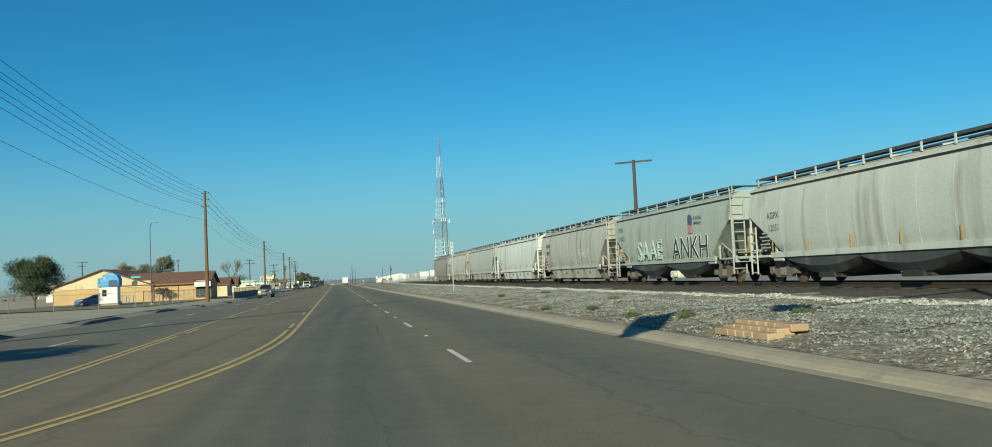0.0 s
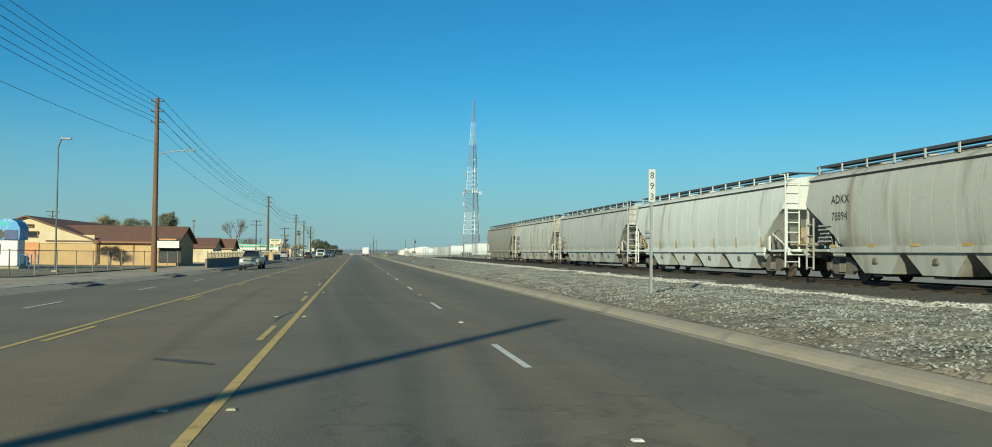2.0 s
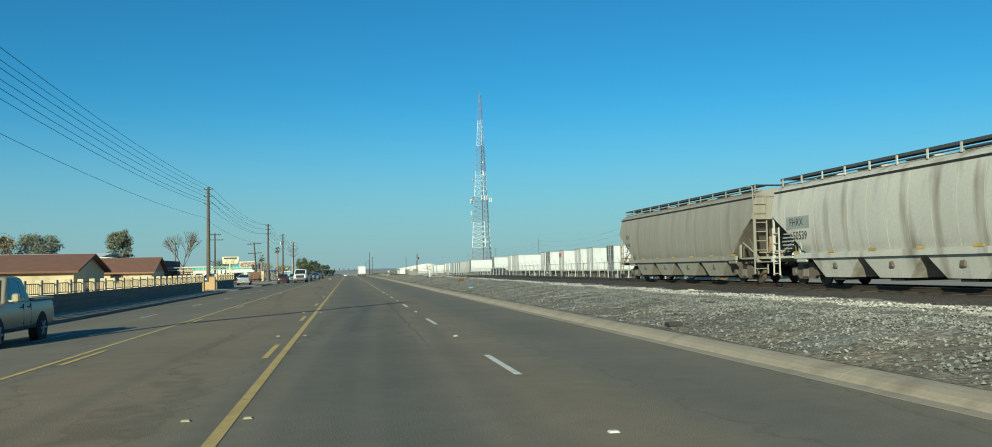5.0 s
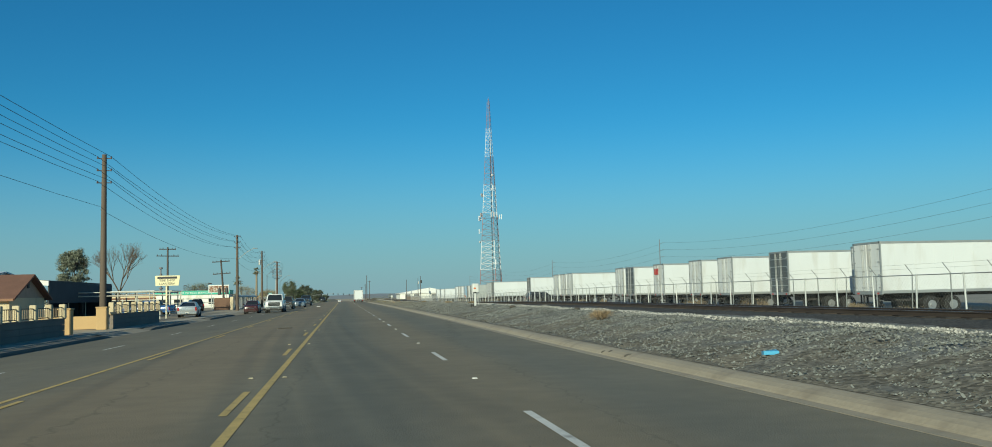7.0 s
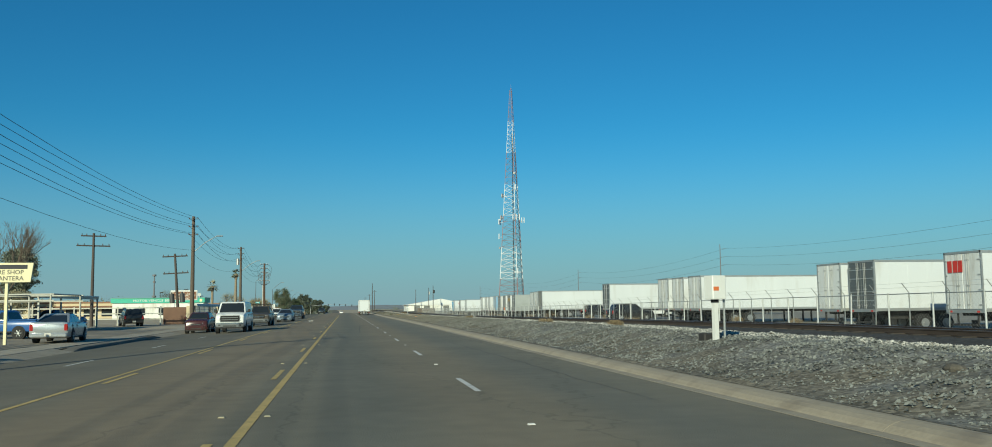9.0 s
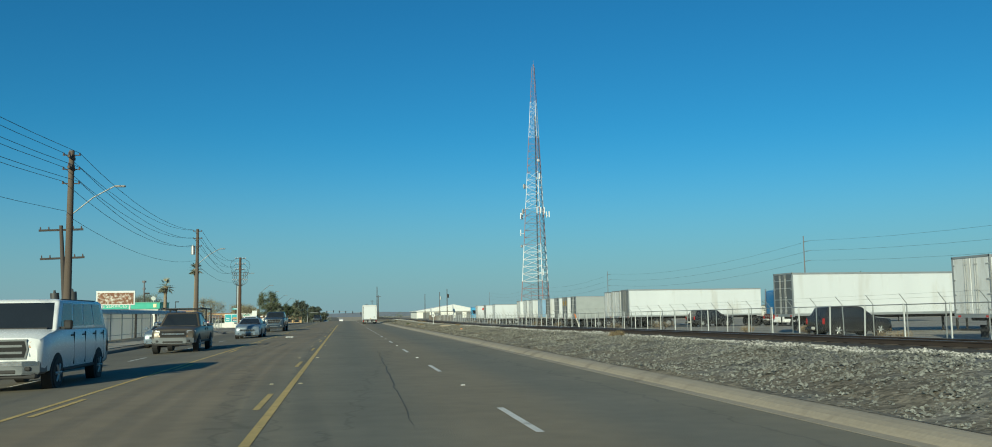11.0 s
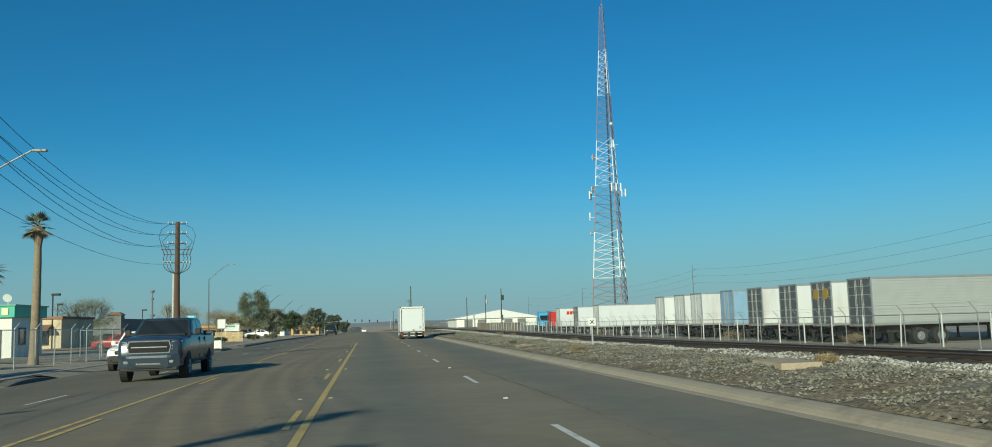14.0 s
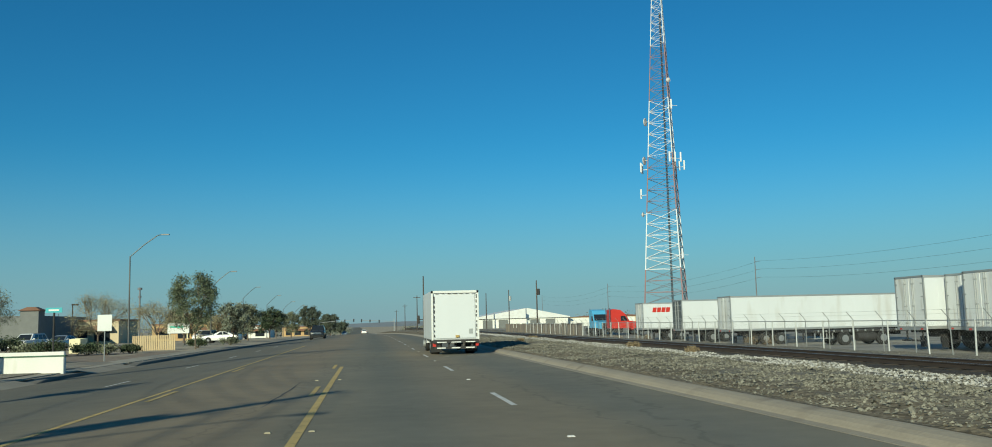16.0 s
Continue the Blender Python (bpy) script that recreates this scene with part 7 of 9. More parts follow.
st = thing("bus_stop_sign", "blank white square sign on a thin post", "sign")
part("post", Shape().tube((0, 0, 0), (0, 0, 2.7), 0.03, n=8), STEEL, st)
part("plate", Shape().box(0, -0.05, 2.25, 0.8, 0.02, 0.95), SIGN_W, st, "white square plate")
st.matrix_basis = pose(-15.55, 384.0, left_z(384))
st = thing("street_name_sign", "teal street-name blade on a dark post with lamp", "sign")
part("post", Shape().tube((0, 0, 0), (0, 0, 3.2), 0.06, n=8), DARK, st)
pl_ = part("blade", Shape().box(0, -0.05, 3.1, 0.95, 0.03, 0.3), TEAL, st, "teal blade")
part("unreadable_bar", Shape().box(0, -0.07, 3.1, 0.6, 0.01, 0.1), SIGN_W, pl_, "white bar")
st.matrix_basis = pose(-18.97, 385.8, left_z(386))
st = thing("stop_sign", "back of an octagonal sign on a steel post near the hall", "sign")
part("post", Shape().tube((0, 0, 0), (0, 0, 2.7), 0.035, n=8), STEEL, st)
part("plate", Shape().prism([(0.3 * math.cos(radians(22.5 + 45 * i)), 2.4 + 0.3 * math.sin(radians(22.5 + 45 * i))) for i in range(8)], "y", -0.04, -0.02), mat("sign_back", (0.055, 0.05, 0.04), 0.6, 0.0, var=0.1), st, "grey plate back")
part("street_blade", Shape().box(0.1, 0, 3.0, 0.9, 0.03, 0.2), TEAL, st, "teal street-name blade")
st.matrix_basis = pose(-19.5, 94.0, left_z(94))

# monument sign with low white walls
mz = left_z(370)
mo = thing("monument_sign", "white stucco monument sign with a teal panel and low walls", "sign")
part("pylon", Shape().box(-17.55, 369.0, mz + 1.05, 2.1, 0.45, 2.25, cham=0.05), WHITE_WALL, mo)
pn = part("sign_panel", Shape().box(-18.05, 368.75, mz + 1.52, 0.92, 0.06, 1.12), TEAL, mo, "teal sign panel")
b2 = Shape()
for i in range(2):
    b2.box(-18.1, 368.71, mz + 1.5 - 0.3 * i, 0.5, 0.012, 0.12)
part("unreadable_bars", b2, SIGN_W, pn, "white unreadable bars")
pn = part("sign_panel", Shape().box(-17.05, 368.75, mz + 1.52, 0.92, 0.06, 1.12), TEAL, mo, "teal panel with an orange fan over a dark band")
part("dark_band", Shape().box(-17.05, 368.71, mz + 1.2, 0.76, 0.012, 0.3), mat("navy_print", (0.03, 0.04, 0.10), 0.5, var=0.1), pn, "navy band")
part("unreadable_bars", Shape().box(-17.05, 368.698, mz + 1.2, 0.56, 0.01, 0.12), SIGN_W, pn, "white unreadable bar")
fan = Shape()
for i in range(7):
    a0, a1 = radians(8 + 24 * i), radians(24 + 24 * i)
    fan.prism([(-17.05, mz + 1.36), (-17.05 + 0.38 * math.cos(a0), mz + 1.36 + 0.36 * math.sin(a0)), (-17.05 + 0.38 * math.cos(a1), mz + 1.36 + 0.36 * math.sin(a1))], "y", 368.704, 368.716)
part("fan_emblem", fan, mat("orange_print", (0.62, 0.26, 0.05), 0.5, var=0.1), pn, "orange rays")
part("side_wall", Shape().box(-14.95, 370.2, mz + 0.33, 3.2, 0.3, 0.8, cham=0.03), WHITE_WALL, mo, "low white wall")
part("side_wall", Shape().box(-19.6, 370.5, mz + 0.35, 2.4, 0.3, 0.8, cham=0.03), WHITE_WALL, mo, "low white wall")
part("cap", Shape().box(-14.95, 370.2, mz + 0.745, 3.3, 0.36, 0.05), mat("dull_green_coping", (0.05, 0.12, 0.07), 0.7, var=0.15), mo, "dull green coping")
piece("low_white_wall", Shape().box(-20.2, 383.0, left_z(383) + 0.3, 5.6, 0.3, 0.75, cham=0.03), WHITE_WALL, "low white stucco wall on the street corner", "wall")

# tan pickets and white board beyond the corner
pk = thing("picket_screen", "tan upright picket screen beside the pavement", "fence")
for i in range(24):
    part("picket", Shape().box(-20.4 + 0.15 * i, 410.0, left_z(410) + 0.65, 0.11, 0.05, 1.3), mat("tan_picket", (0.5, 0.38, 0.22), 0.8, var=0.12), pk)
part("rail", Shape().box(-18.7, 410.05, left_z(410) + 0.9, 3.6, 0.05, 0.08), mat("tan_picket", (0.5, 0.38, 0.22)), pk)
for i, y in enumerate((400.5, 403.5, 406.5)):
    bbx = piece("utility_box", Shape().box(-24.0 - 0.7 * i, y + 6, left_z(y) + 0.6, 0.9, 0.7, 1.2, cham=0.04), SIGN_CREAM, "cream metal utility box by the pavement", "cabinet", "utility boxes")
wb = thing("board_sign", "white board sign on two posts among the trees", "sign")
part("board", Shape().box(-22.7, 440, 1.65, 2.5, 0.12, 1.25, cham=0.03), SIGN_W, wb)
part("green_line", Shape().box(-22.9, 439.92, 1.8, 1.6, 0.02, 0.22), GREEN, wb, "green bar")
for x in (-23.7, -21.7):
    part("post", Shape().box(x, 440.1, 0.6, 0.12, 0.12, 1.7), SIGN_CREAM, wb)

# grey shop building with a corner tower, and far shops
gs = thing("corner_store", "dark grey stucco store with a raised corner tower", "building")
gz = left_z(440)
part("wall", Shape().box(-47.5, 452, gz + 2.0, 19, 24, 4.6), GREY_WALL, gs)
part("corner_tower", Shape().box(-38.6, 441, gz + 2.4, 2.4, 2.4, 5.2), GREY_WALL, gs)
part("tower_cap", Shape().loft([[(-40.1, 439.5, gz + 5.0), (-37.1, 439.5, gz + 5.0), (-37.1, 442.5, gz + 5.0), (-40.1, 442.5, gz + 5.0)], [(-39.2, 440.4, gz + 5.5), (-38.0, 440.4, gz + 5.5), (-38.0, 441.6, gz + 5.5), (-39.2, 441.6, gz + 5.5)]]), TRIM, gs, "brown cap")
for x in (-55, -51.5, -48, -44.5):
    window_in(gs, x, 439.93, gz + 1.6, 2.4, 1.9, frame_m=DARK)
gs.matrix_basis = pose(-8.2, 21.0, fall(461) - fall(440))
for x0, x1, y, h, m_, lab in ((-62, -40, 480, 3.6, CREAM, "cream flat-roofed shop behind parked cars"), (-44, -28, 520, 3.2, TAN, "tan flat-roofed shop behind trees"), (-70, -35, 395, 3.4, CREAM, "cream strip of shops with a brown canopy"), (-40, -26, 570, 3.0, WHITE_WALL, "white low shop in the distance"), (-34, -22, 690, 3.5, TAN, "tan low building far up the road")):
    b_ = thing("shop_building", lab, "building", "roadside shops")
    z = left_z(y)
    part("wall", Shape().box((x0 + x1) / 2, y + 6, z + h / 2 - 0.1, x1 - x0, 12, h + 0.2), m_, b_)
    part("parapet", Shape().box((x0 + x1) / 2, y + 6, z + h + 0.15, x1 - x0 + 0.3, 12.3, 0.3), TRIM, b_)
    part("awning", Shape().prism([(y - 1.4, z + h * 0.62), (y, z + h * 0.72), (y, z + h * 0.82), (y - 1.4, z + h * 0.68)], "x", x0 + 1, x1 - 1), TRIM, b_)
    for x in steps(x0 + 2.5, x1 - 2.5, 3.6):
        window_in(b_, x, y - 0.02, z + 1.3, 2.2, 1.6, frame_m=DARK)

# ---- plants ----
def leaf_mat(name, base):
    return mat(name, base, 0.8, var=0.3, scale=0.8, fine=5, bump=0, island=0.45, spec=0.2)


LEAF_A = leaf_mat("olive_leaf", (0.165, 0.175, 0.115))
LEAF_B = leaf_mat("dark_green_leaf", (0.062, 0.082, 0.046))
LEAF_C = leaf_mat("dry_mesquite_leaf", (0.265, 0.235, 0.15))
LEAF_D = leaf_mat("grey_green_leaf", (0.165, 0.18, 0.135))
BARK = mat("grey_bark", (0.13, 0.10, 0.075), 0.95, var=0.3, scale=4, fine=30, bump=0.6)
PALM_BARK = mat("palm_bark", (0.24, 0.19, 0.13), 0.95, var=0.3, scale=6, fine=30, bump=0.7)


def limbs(s, p, d, length, r, depth, rng, tips, spread=0.55):
    q = p + d * length
    s.tube(p, q, r, r * 0.68, n=6 if depth > 1 else 4, caps=depth == 0)
    if depth == 0:
        tips.append(q)
        return
    for _ in range(3 if depth > 1 else 2):
        nd = (d + Vector((rng.uniform(-1, 1), rng.uniform(-1, 1), rng.uniform(-0.25, 0.8))) * spread).normalized()
        limbs(s, q, nd, length * rng.uniform(0.62, 0.85), r * 0.62, depth - 1, rng, tips, spread)


def leaves(centres, count, radius, size, seed, squash=0.8, thin=0.45):
    """Small leaf blades, two triangles each, thrown round the ends of the twigs."""
    rng = np.random.default_rng(seed)
    c = np.array([tuple(p) for p in centres])
    pick = c[rng.integers(0, len(c), count)]
    off = rng.normal(size=(count, 3)) * radius * 0.55
    off[:, 2] *= squash
    pos = pick + off
    u = rng.normal(size=(count, 3))
    u /= np.linalg.norm(u, axis=1)[:, None]
    v = np.cross(u, rng.normal(size=(count, 3)))
    v /= np.linalg.norm(v, axis=1)[:, None] + 1e-9
    sz = size * (0.5 + rng.random(count))[:, None]
    verts = np.stack([pos - u * sz, pos + v * sz * thin, pos + u * sz, pos - v * sz * thin], 1).reshape(-1, 3)
    faces = np.arange(count * 4).reshape(-1, 4)
    me = bpy.data.meshes.new("crown")
    me.from_pydata(verts.tolist(), [], faces.tolist())
    return me


def clumps(seed, count, width, low, high, centre=0.5):
    """Centres of leaf clumps in an uneven egg-shaped crown."""
    rng = random.Random(seed)
    out = []
    while len(out) < count:
        p = Vector((rng.uniform(-1, 1), rng.uniform(-1, 1), rng.uniform(-1, 1)))
        edge = 0.78 + 0.4 * noise.noise(p.normalized() * 1.7 + Vector((seed, 0, 0)))
        if 0.35 * edge < p.length < edge:
            out.append(Vector((p.x * width / 2, p.y * width / 2, low + (high - low) * (0.5 + 0.5 * p.z))))
    return out


def tree(x, y, z, height, width, leaf_m, label, seed, count=5000, size=0.12, trunk=0.18, bare=False, stem=0.3, depth=4, name="tree", full=70):
    rng = random.Random(seed)
    t = thing(name, label, "tree", "roadside trees")
    s, tips = Shape(), []
    base = height * stem
    top = Vector((rng.uniform(-0.1, 0.1), rng.uniform(-0.1, 0.1), base))
    s.tube((0, 0, -0.3), top, trunk, trunk * 0.8, n=10)
    for i in range(5):
        a = 2 * math.pi * i / 5 + rng.uniform(-0.4, 0.4)
        d = Vector((math.cos(a) * 0.75, math.sin(a) * 0.75, rng.uniform(0.7, 1.3))).normalized()
        limbs(s, top, d, height * 0.24, trunk * 0.6, depth - 1, rng, tips)
    hx = max(max(abs(p.x), abs(p.y)) for p in tips)
    hz = max(p.z for p in tips) - base
    fx, fz = (width / 2 * 0.85) / hx, (height - base) * 0.93 / hz
    s.v = [(a * fx, b * fx, c if c <= base else base + (c - base) * fz) for a, b, c in s.v]
    tips = [Vector((p.x * fx, p.y * fx, base + (p.z - base) * fz)) for p in tips]
    part("trunk", s, BARK, t)
    if not bare:
        cl = clumps(seed, full, width * 1.02, base * 0.8, height * 1.0)
        me = leaves(cl + cl + tips, count, width * 0.085, size, seed)
        me.materials.append(leaf_m)
        c = new("crown", me)
        c.parent = t
    t.matrix_basis = pose(x, y, z)
    return t


def palm(x, y, z, h, r, label, seed, skirt=True):
    rng = random.Random(seed)
    p = thing("palm_tree", label, "tree", "palms")
    s = Shape()
    rings = []
    for i in range(13):
        a = i / 12
        rad = 0.26 - 0.09 * a + (0.05 if i == 0 else 0) + 0.012 * (i % 2)
        rings.append([(rad * math.cos(2 * math.pi * j / 12) + 0.1 * math.sin(a * 2), rad * math.sin(2 * math.pi * j / 12), -0.2 + (h + 0.2) * a) for j in range(12)])
    part("trunk", s.loft(rings), PALM_BARK, p, smooth=True)
    if skirt:
        sk = Shape()
        sk.tube((0.1, 0, h - 1.0), (0.1, 0, h), 0.2, 0.36, n=10)
        part("dry_skirt", sk, PALM_BARK, p, "dry brown leaf bases")
    for i in range(26):
        az = rng.uniform(0, 2 * math.pi)
        up = rng.uniform(-0.75, 1.3)
        d = Vector((math.cos(az) * math.cos(up), math.sin(az) * math.cos(up), math.sin(up)))
        side = Vector((-math.sin(az), math.cos(az), 0))
        L = r * rng.uniform(0.8, 1.1)
        f = Shape()
        hub = Vector((0.1, 0, h)) + d * L * 0.45
        f.tube((0.1, 0, h), hub, 0.025, 0.015, n=4)
        for k in range(11):
            g = (k - 5) / 5 * 1.15
            e = (d * math.cos(g) + side * math.sin(g)).normalized()
            tip = hub + e * L * 0.6 * (1 - 0.25 * abs(g)) - Vector((0, 0, 0.12 * L))
            w = side * 0.05
            f.add([hub, (hub + tip) / 2 + w, tip, (hub + tip) / 2 - w], [(0, 1, 2, 3)])
        part("frond", f, LEAF_D if rng.random() < 0.75 else LEAF_C, p)
    p.matrix_basis = pose(x, y, z)
    return p


def shrub(x, y, z, r, h, leaf_m, label, seed, count=900, cat="shrub", size=0.07, thin=0.45):
    rng = random.Random(seed)
    t = thing("shrub", label, cat, "shrubs")
    s, tips = Shape(), []
    for i in range(6):
        a = rng.uniform(0, 6.28)
        limbs(s, Vector((0, 0, -0.05)), Vector((math.cos(a) * 0.8, math.sin(a) * 0.8, 1)).normalized(), h * 0.4, 0.03, 2, rng, tips)
    hx = max(max(abs(p.x), abs(p.y)) for p in tips)
    hz = max(p.z for p in tips)
    s.v = [(a * r / hx, b * r / hx, c * h / hz) for a, b, c in s.v]
    tips = [Vector((p.x * r / hx, p.y * r / hx, p.z * h / hz * 0.85)) for p in tips]
    part("stem", s, BARK, t)
    me = leaves(tips, count, r * 0.4, size, seed, thin=thin)
    me.materials.append(leaf_m)
    c = new("crown", me)
    c.parent = t
    t.matrix_basis = pose(x, y, z)
    return t


L = left_z
tree(-34.0, 111.0, L(111), 6.3, 6.6, LEAF_B, "dense dark green tree before the hall", 11, 26000, 0.085, 0.16, stem=0.17, full=110)
tree(-24.9, 138.0, L(138), 2.05, 2.3, leaf_mat("brown_leaf", (0.10, 0.07, 0.05)), "small clipped tree with a flat brown crown", 20, 4000, 0.05, 0.09, stem=0.55, depth=3)
tree(-69.4, 390, L(390), 16.4, 8.6, LEAF_D, "tall dark evergreen tree far behind the warehouse", 12, 16000, 0.22, 0.35, stem=0.14, full=120)
tree(-28.8, 265.5, L(265), 10.2, 9.5, LEAF_D, "large leafless tree with spreading bare branches", 13, bare=True, depth=6, trunk=0.19, stem=0.28)
tree(-15.3, 410.6, L(410), 7.0, 5.0, leaf_mat("soft_green_leaf", (0.115, 0.135, 0.082)), "leafy olive-green tree by the pavement", 14, 17000, 0.068, 0.13, stem=0.2, full=85)
tree(-31.0, 437, L(437), 6.4, 8.5, LEAF_C, "dry yellowish mesquite tree beside the car park", 15, 11500, 0.055, 0.12, stem=0.2, full=110)
tree(-45.5, 440, L(440), 7.4, 9.5, LEAF_D, "spreading grey-green tree before the corner store", 16, 12000, 0.08, 0.16, stem=0.2, full=110)
tree(-22.5, 428, L(428), 4.9, 6.5, LEAF_C, "low dry mesquite tree beside the car park", 17, 8500, 0.05, 0.1, stem=0.25, full=90)
tree(-55.5, 253, L(253), 9.2, 8.0, LEAF_C, "pale leafy tree behind the hall roof", 18, 12000, 0.13, 0.2)
tree(-49.5, 256, L(256), 8.9, 7.0, LEAF_D, "dusty grey-green tree behind the hall roof", 19, 10000, 0.13, 0.2)
for i, (x, y, h, w, m_) in enumerate(((-17.5, 448, 5.2, 4.6, LEAF_D), (-18, 466, 5.4, 5.0, LEAF_A), (-17, 486, 5.6, 5.4, LEAF_B), (-18, 506, 5.2, 5.0, LEAF_D), (-17, 528, 5.4, 5.2, LEAF_A), (-26, 460, 4.6, 6.0, LEAF_C), (-28, 500, 5.0, 6, LEAF_C), (-60, 360, 5.5, 8, LEAF_C), (-75, 340, 6, 9, LEAF_D))):
    tree(x, y, L(y), h, w, m_, ("olive-green", "grey-green", "dusty green")[i % 3] + " street tree along the pavement", 30 + i, 7000, 0.12, 0.12, stem=0.22, depth=3)
# far trees: the haze of distance is mixed into their leaf colour
for i, (x, y, h, w) in enumerate(((-20.5, 640, 10.6, 8.5), (-14.5, 668, 8.0, 7.0), (-19, 690, 7, 9), (-12.5, 720, 5.5, 7))):
    tree(x, y, fall(y) - 0.2, h, w, leaf_mat("hazy_leaf", (0.085, 0.10, 0.075)), "tall dark evergreen tree far up the road", 50 + i, 10000, 0.2, 0.25, stem=0.1)
tree(69.8, 350, -0.6, 5.9, 7.0, LEAF_B, "dark leafy tree behind the yard", 91, 5000, 0.14, 0.2)
tree(76.5, 350, -0.6, 6.9, 8.5, LEAF_B, "dark leafy tree behind the yard", 92, 6000, 0.14, 0.2)
tree(-15.8, 12.0, L(12), 6.4, 5.5, LEAF_B, "dark green tree beside the first crossing", 98, 9000, 0.1, 0.15, stem=0.3)
palm(-18.2, 338.0, L(338), 7.5, 1.1, "tall fan palm with a thick pale trunk", 61)
palm(-22.6, 342.5, L(342), 5.6, 1.3, "shorter fan palm behind the fence", 62)
for i, (x, y, r, h, m_) in enumerate(((-22.3, 396, 1.0, 1.1, LEAF_B), (-24.5, 397, 0.9, 0.9, LEAF_A), (-26.6, 398, 1.2, 1.4, LEAF_B), (-19.5, 398.5, 0.7, 0.7, LEAF_A), (-20.9, 399, 0.8, 0.8, LEAF_B), (-28.8, 399, 1.1, 1.2, LEAF_B), (-18.2, 400.5, 0.6, 0.6, LEAF_B), (-31.2, 398, 1.3, 1.5, LEAF_B), (-16.5, 418, 0.8, 0.7, LEAF_B), (-15.2, 430, 0.9, 0.7, LEAF_A))):
    shrub(x, y, L(y), r, h, m_, ("dark clipped shrub", "low round shrub", "dusty green shrub")[i % 3] + " on bare ground", 70 + i, 2600)
shrub(8.8, 171.0, bank_top(8.8, 171.0), 0.36, 0.36, leaf_mat("straw_bush", (0.27, 0.20, 0.125)), "dry straw-coloured bush on the stones", 139, 1800, "weed", 0.05, 0.07)
# dry weeds and tumbleweed on the bank and in the yard
DRY = leaf_mat("dry_grass", (0.28, 0.215, 0.13))
GREENW = leaf_mat("green_weed", (0.09, 0.115, 0.045))
rng = random.Random(77)
for i in range(30):
    y = 160 + 9.5 * i + rng.uniform(-3, 3)
    x = rng.choice([rng.uniform(25.5, 28.2), rng.uniform(25.5, 28.2), rng.uniform(8, 13)])
    z = bank_z(x, y) if x > 20 else bank_top(x, y)
    shrub(x, y, z, rng.uniform(0.4, 1.0) if x > 20 else rng.uniform(0.15, 0.3), rng.uniform(0.3, 0.75) if x > 20 else rng.uniform(0.1, 0.2), DRY, "dry straw-coloured tumbleweed caught by the fence" if x > 20 else "tuft of dry straw-coloured weeds on the stones", 100 + i, 1600, "weed", 0.06, 0.08)
for i, (x, y) in enumerate(((8.3, 44.5), (9.8, 30.5), (7.6, 334.5), (11.2, 47), (9.6, 17.0), (7.6, 22.0), (7.9, 26.5), (8.2, 20.0), (7.5, 31.0))):
    shrub(x, y, bank_top(x, y), 0.2, 0.12, GREENW, "small green weed tuft on the stones", 140 + i, 900, "weed", 0.04, 0.1)

# ---- vehicles ----
HEAD = mat("headlamp_glass", (0.36, 0.37, 0.38), 0.08, 0.3, var=0.05, bump=0)
TAIL = mat("tail_lens", (0.35, 0.02, 0.02), 0.2, var=0.1, bump=0)
GRILLE = mat("black_grille", (0.012, 0.012, 0.013), 0.55, var=0.15, bump=0, spec=0.2)
VAN_GREY = mat("van_bumper_grey", (0.13, 0.14, 0.145), 0.5, 0.2, var=0.1, bump=0)
PLATE = mat("plate_plain", (0.55, 0.53, 0.48), 0.5, var=0.05, bump=0)


def flat_panel(corners, margin, thick=0.012, lift=0.004):
    """A thin pane lying on a flat face: its corners drawn in by the margin, standing a little proud."""
    c = [Vector(p) for p in corners]
    mid = sum(c, Vector()) / len(c)
    n = (c[1] - c[0]).cross(c[-1] - c[0]).normalized()
    if n.dot(Vector((mid.x, mid.y, 0.35))) < 0:
        n = -n
    c = [p + (mid - p).normalized() * min(margin * 1.4, (mid - p).length * 0.4) for p in c]
    return Shape().loft([[p + n * (lift - thick) for p in c], [p + n * lift for p in c]])


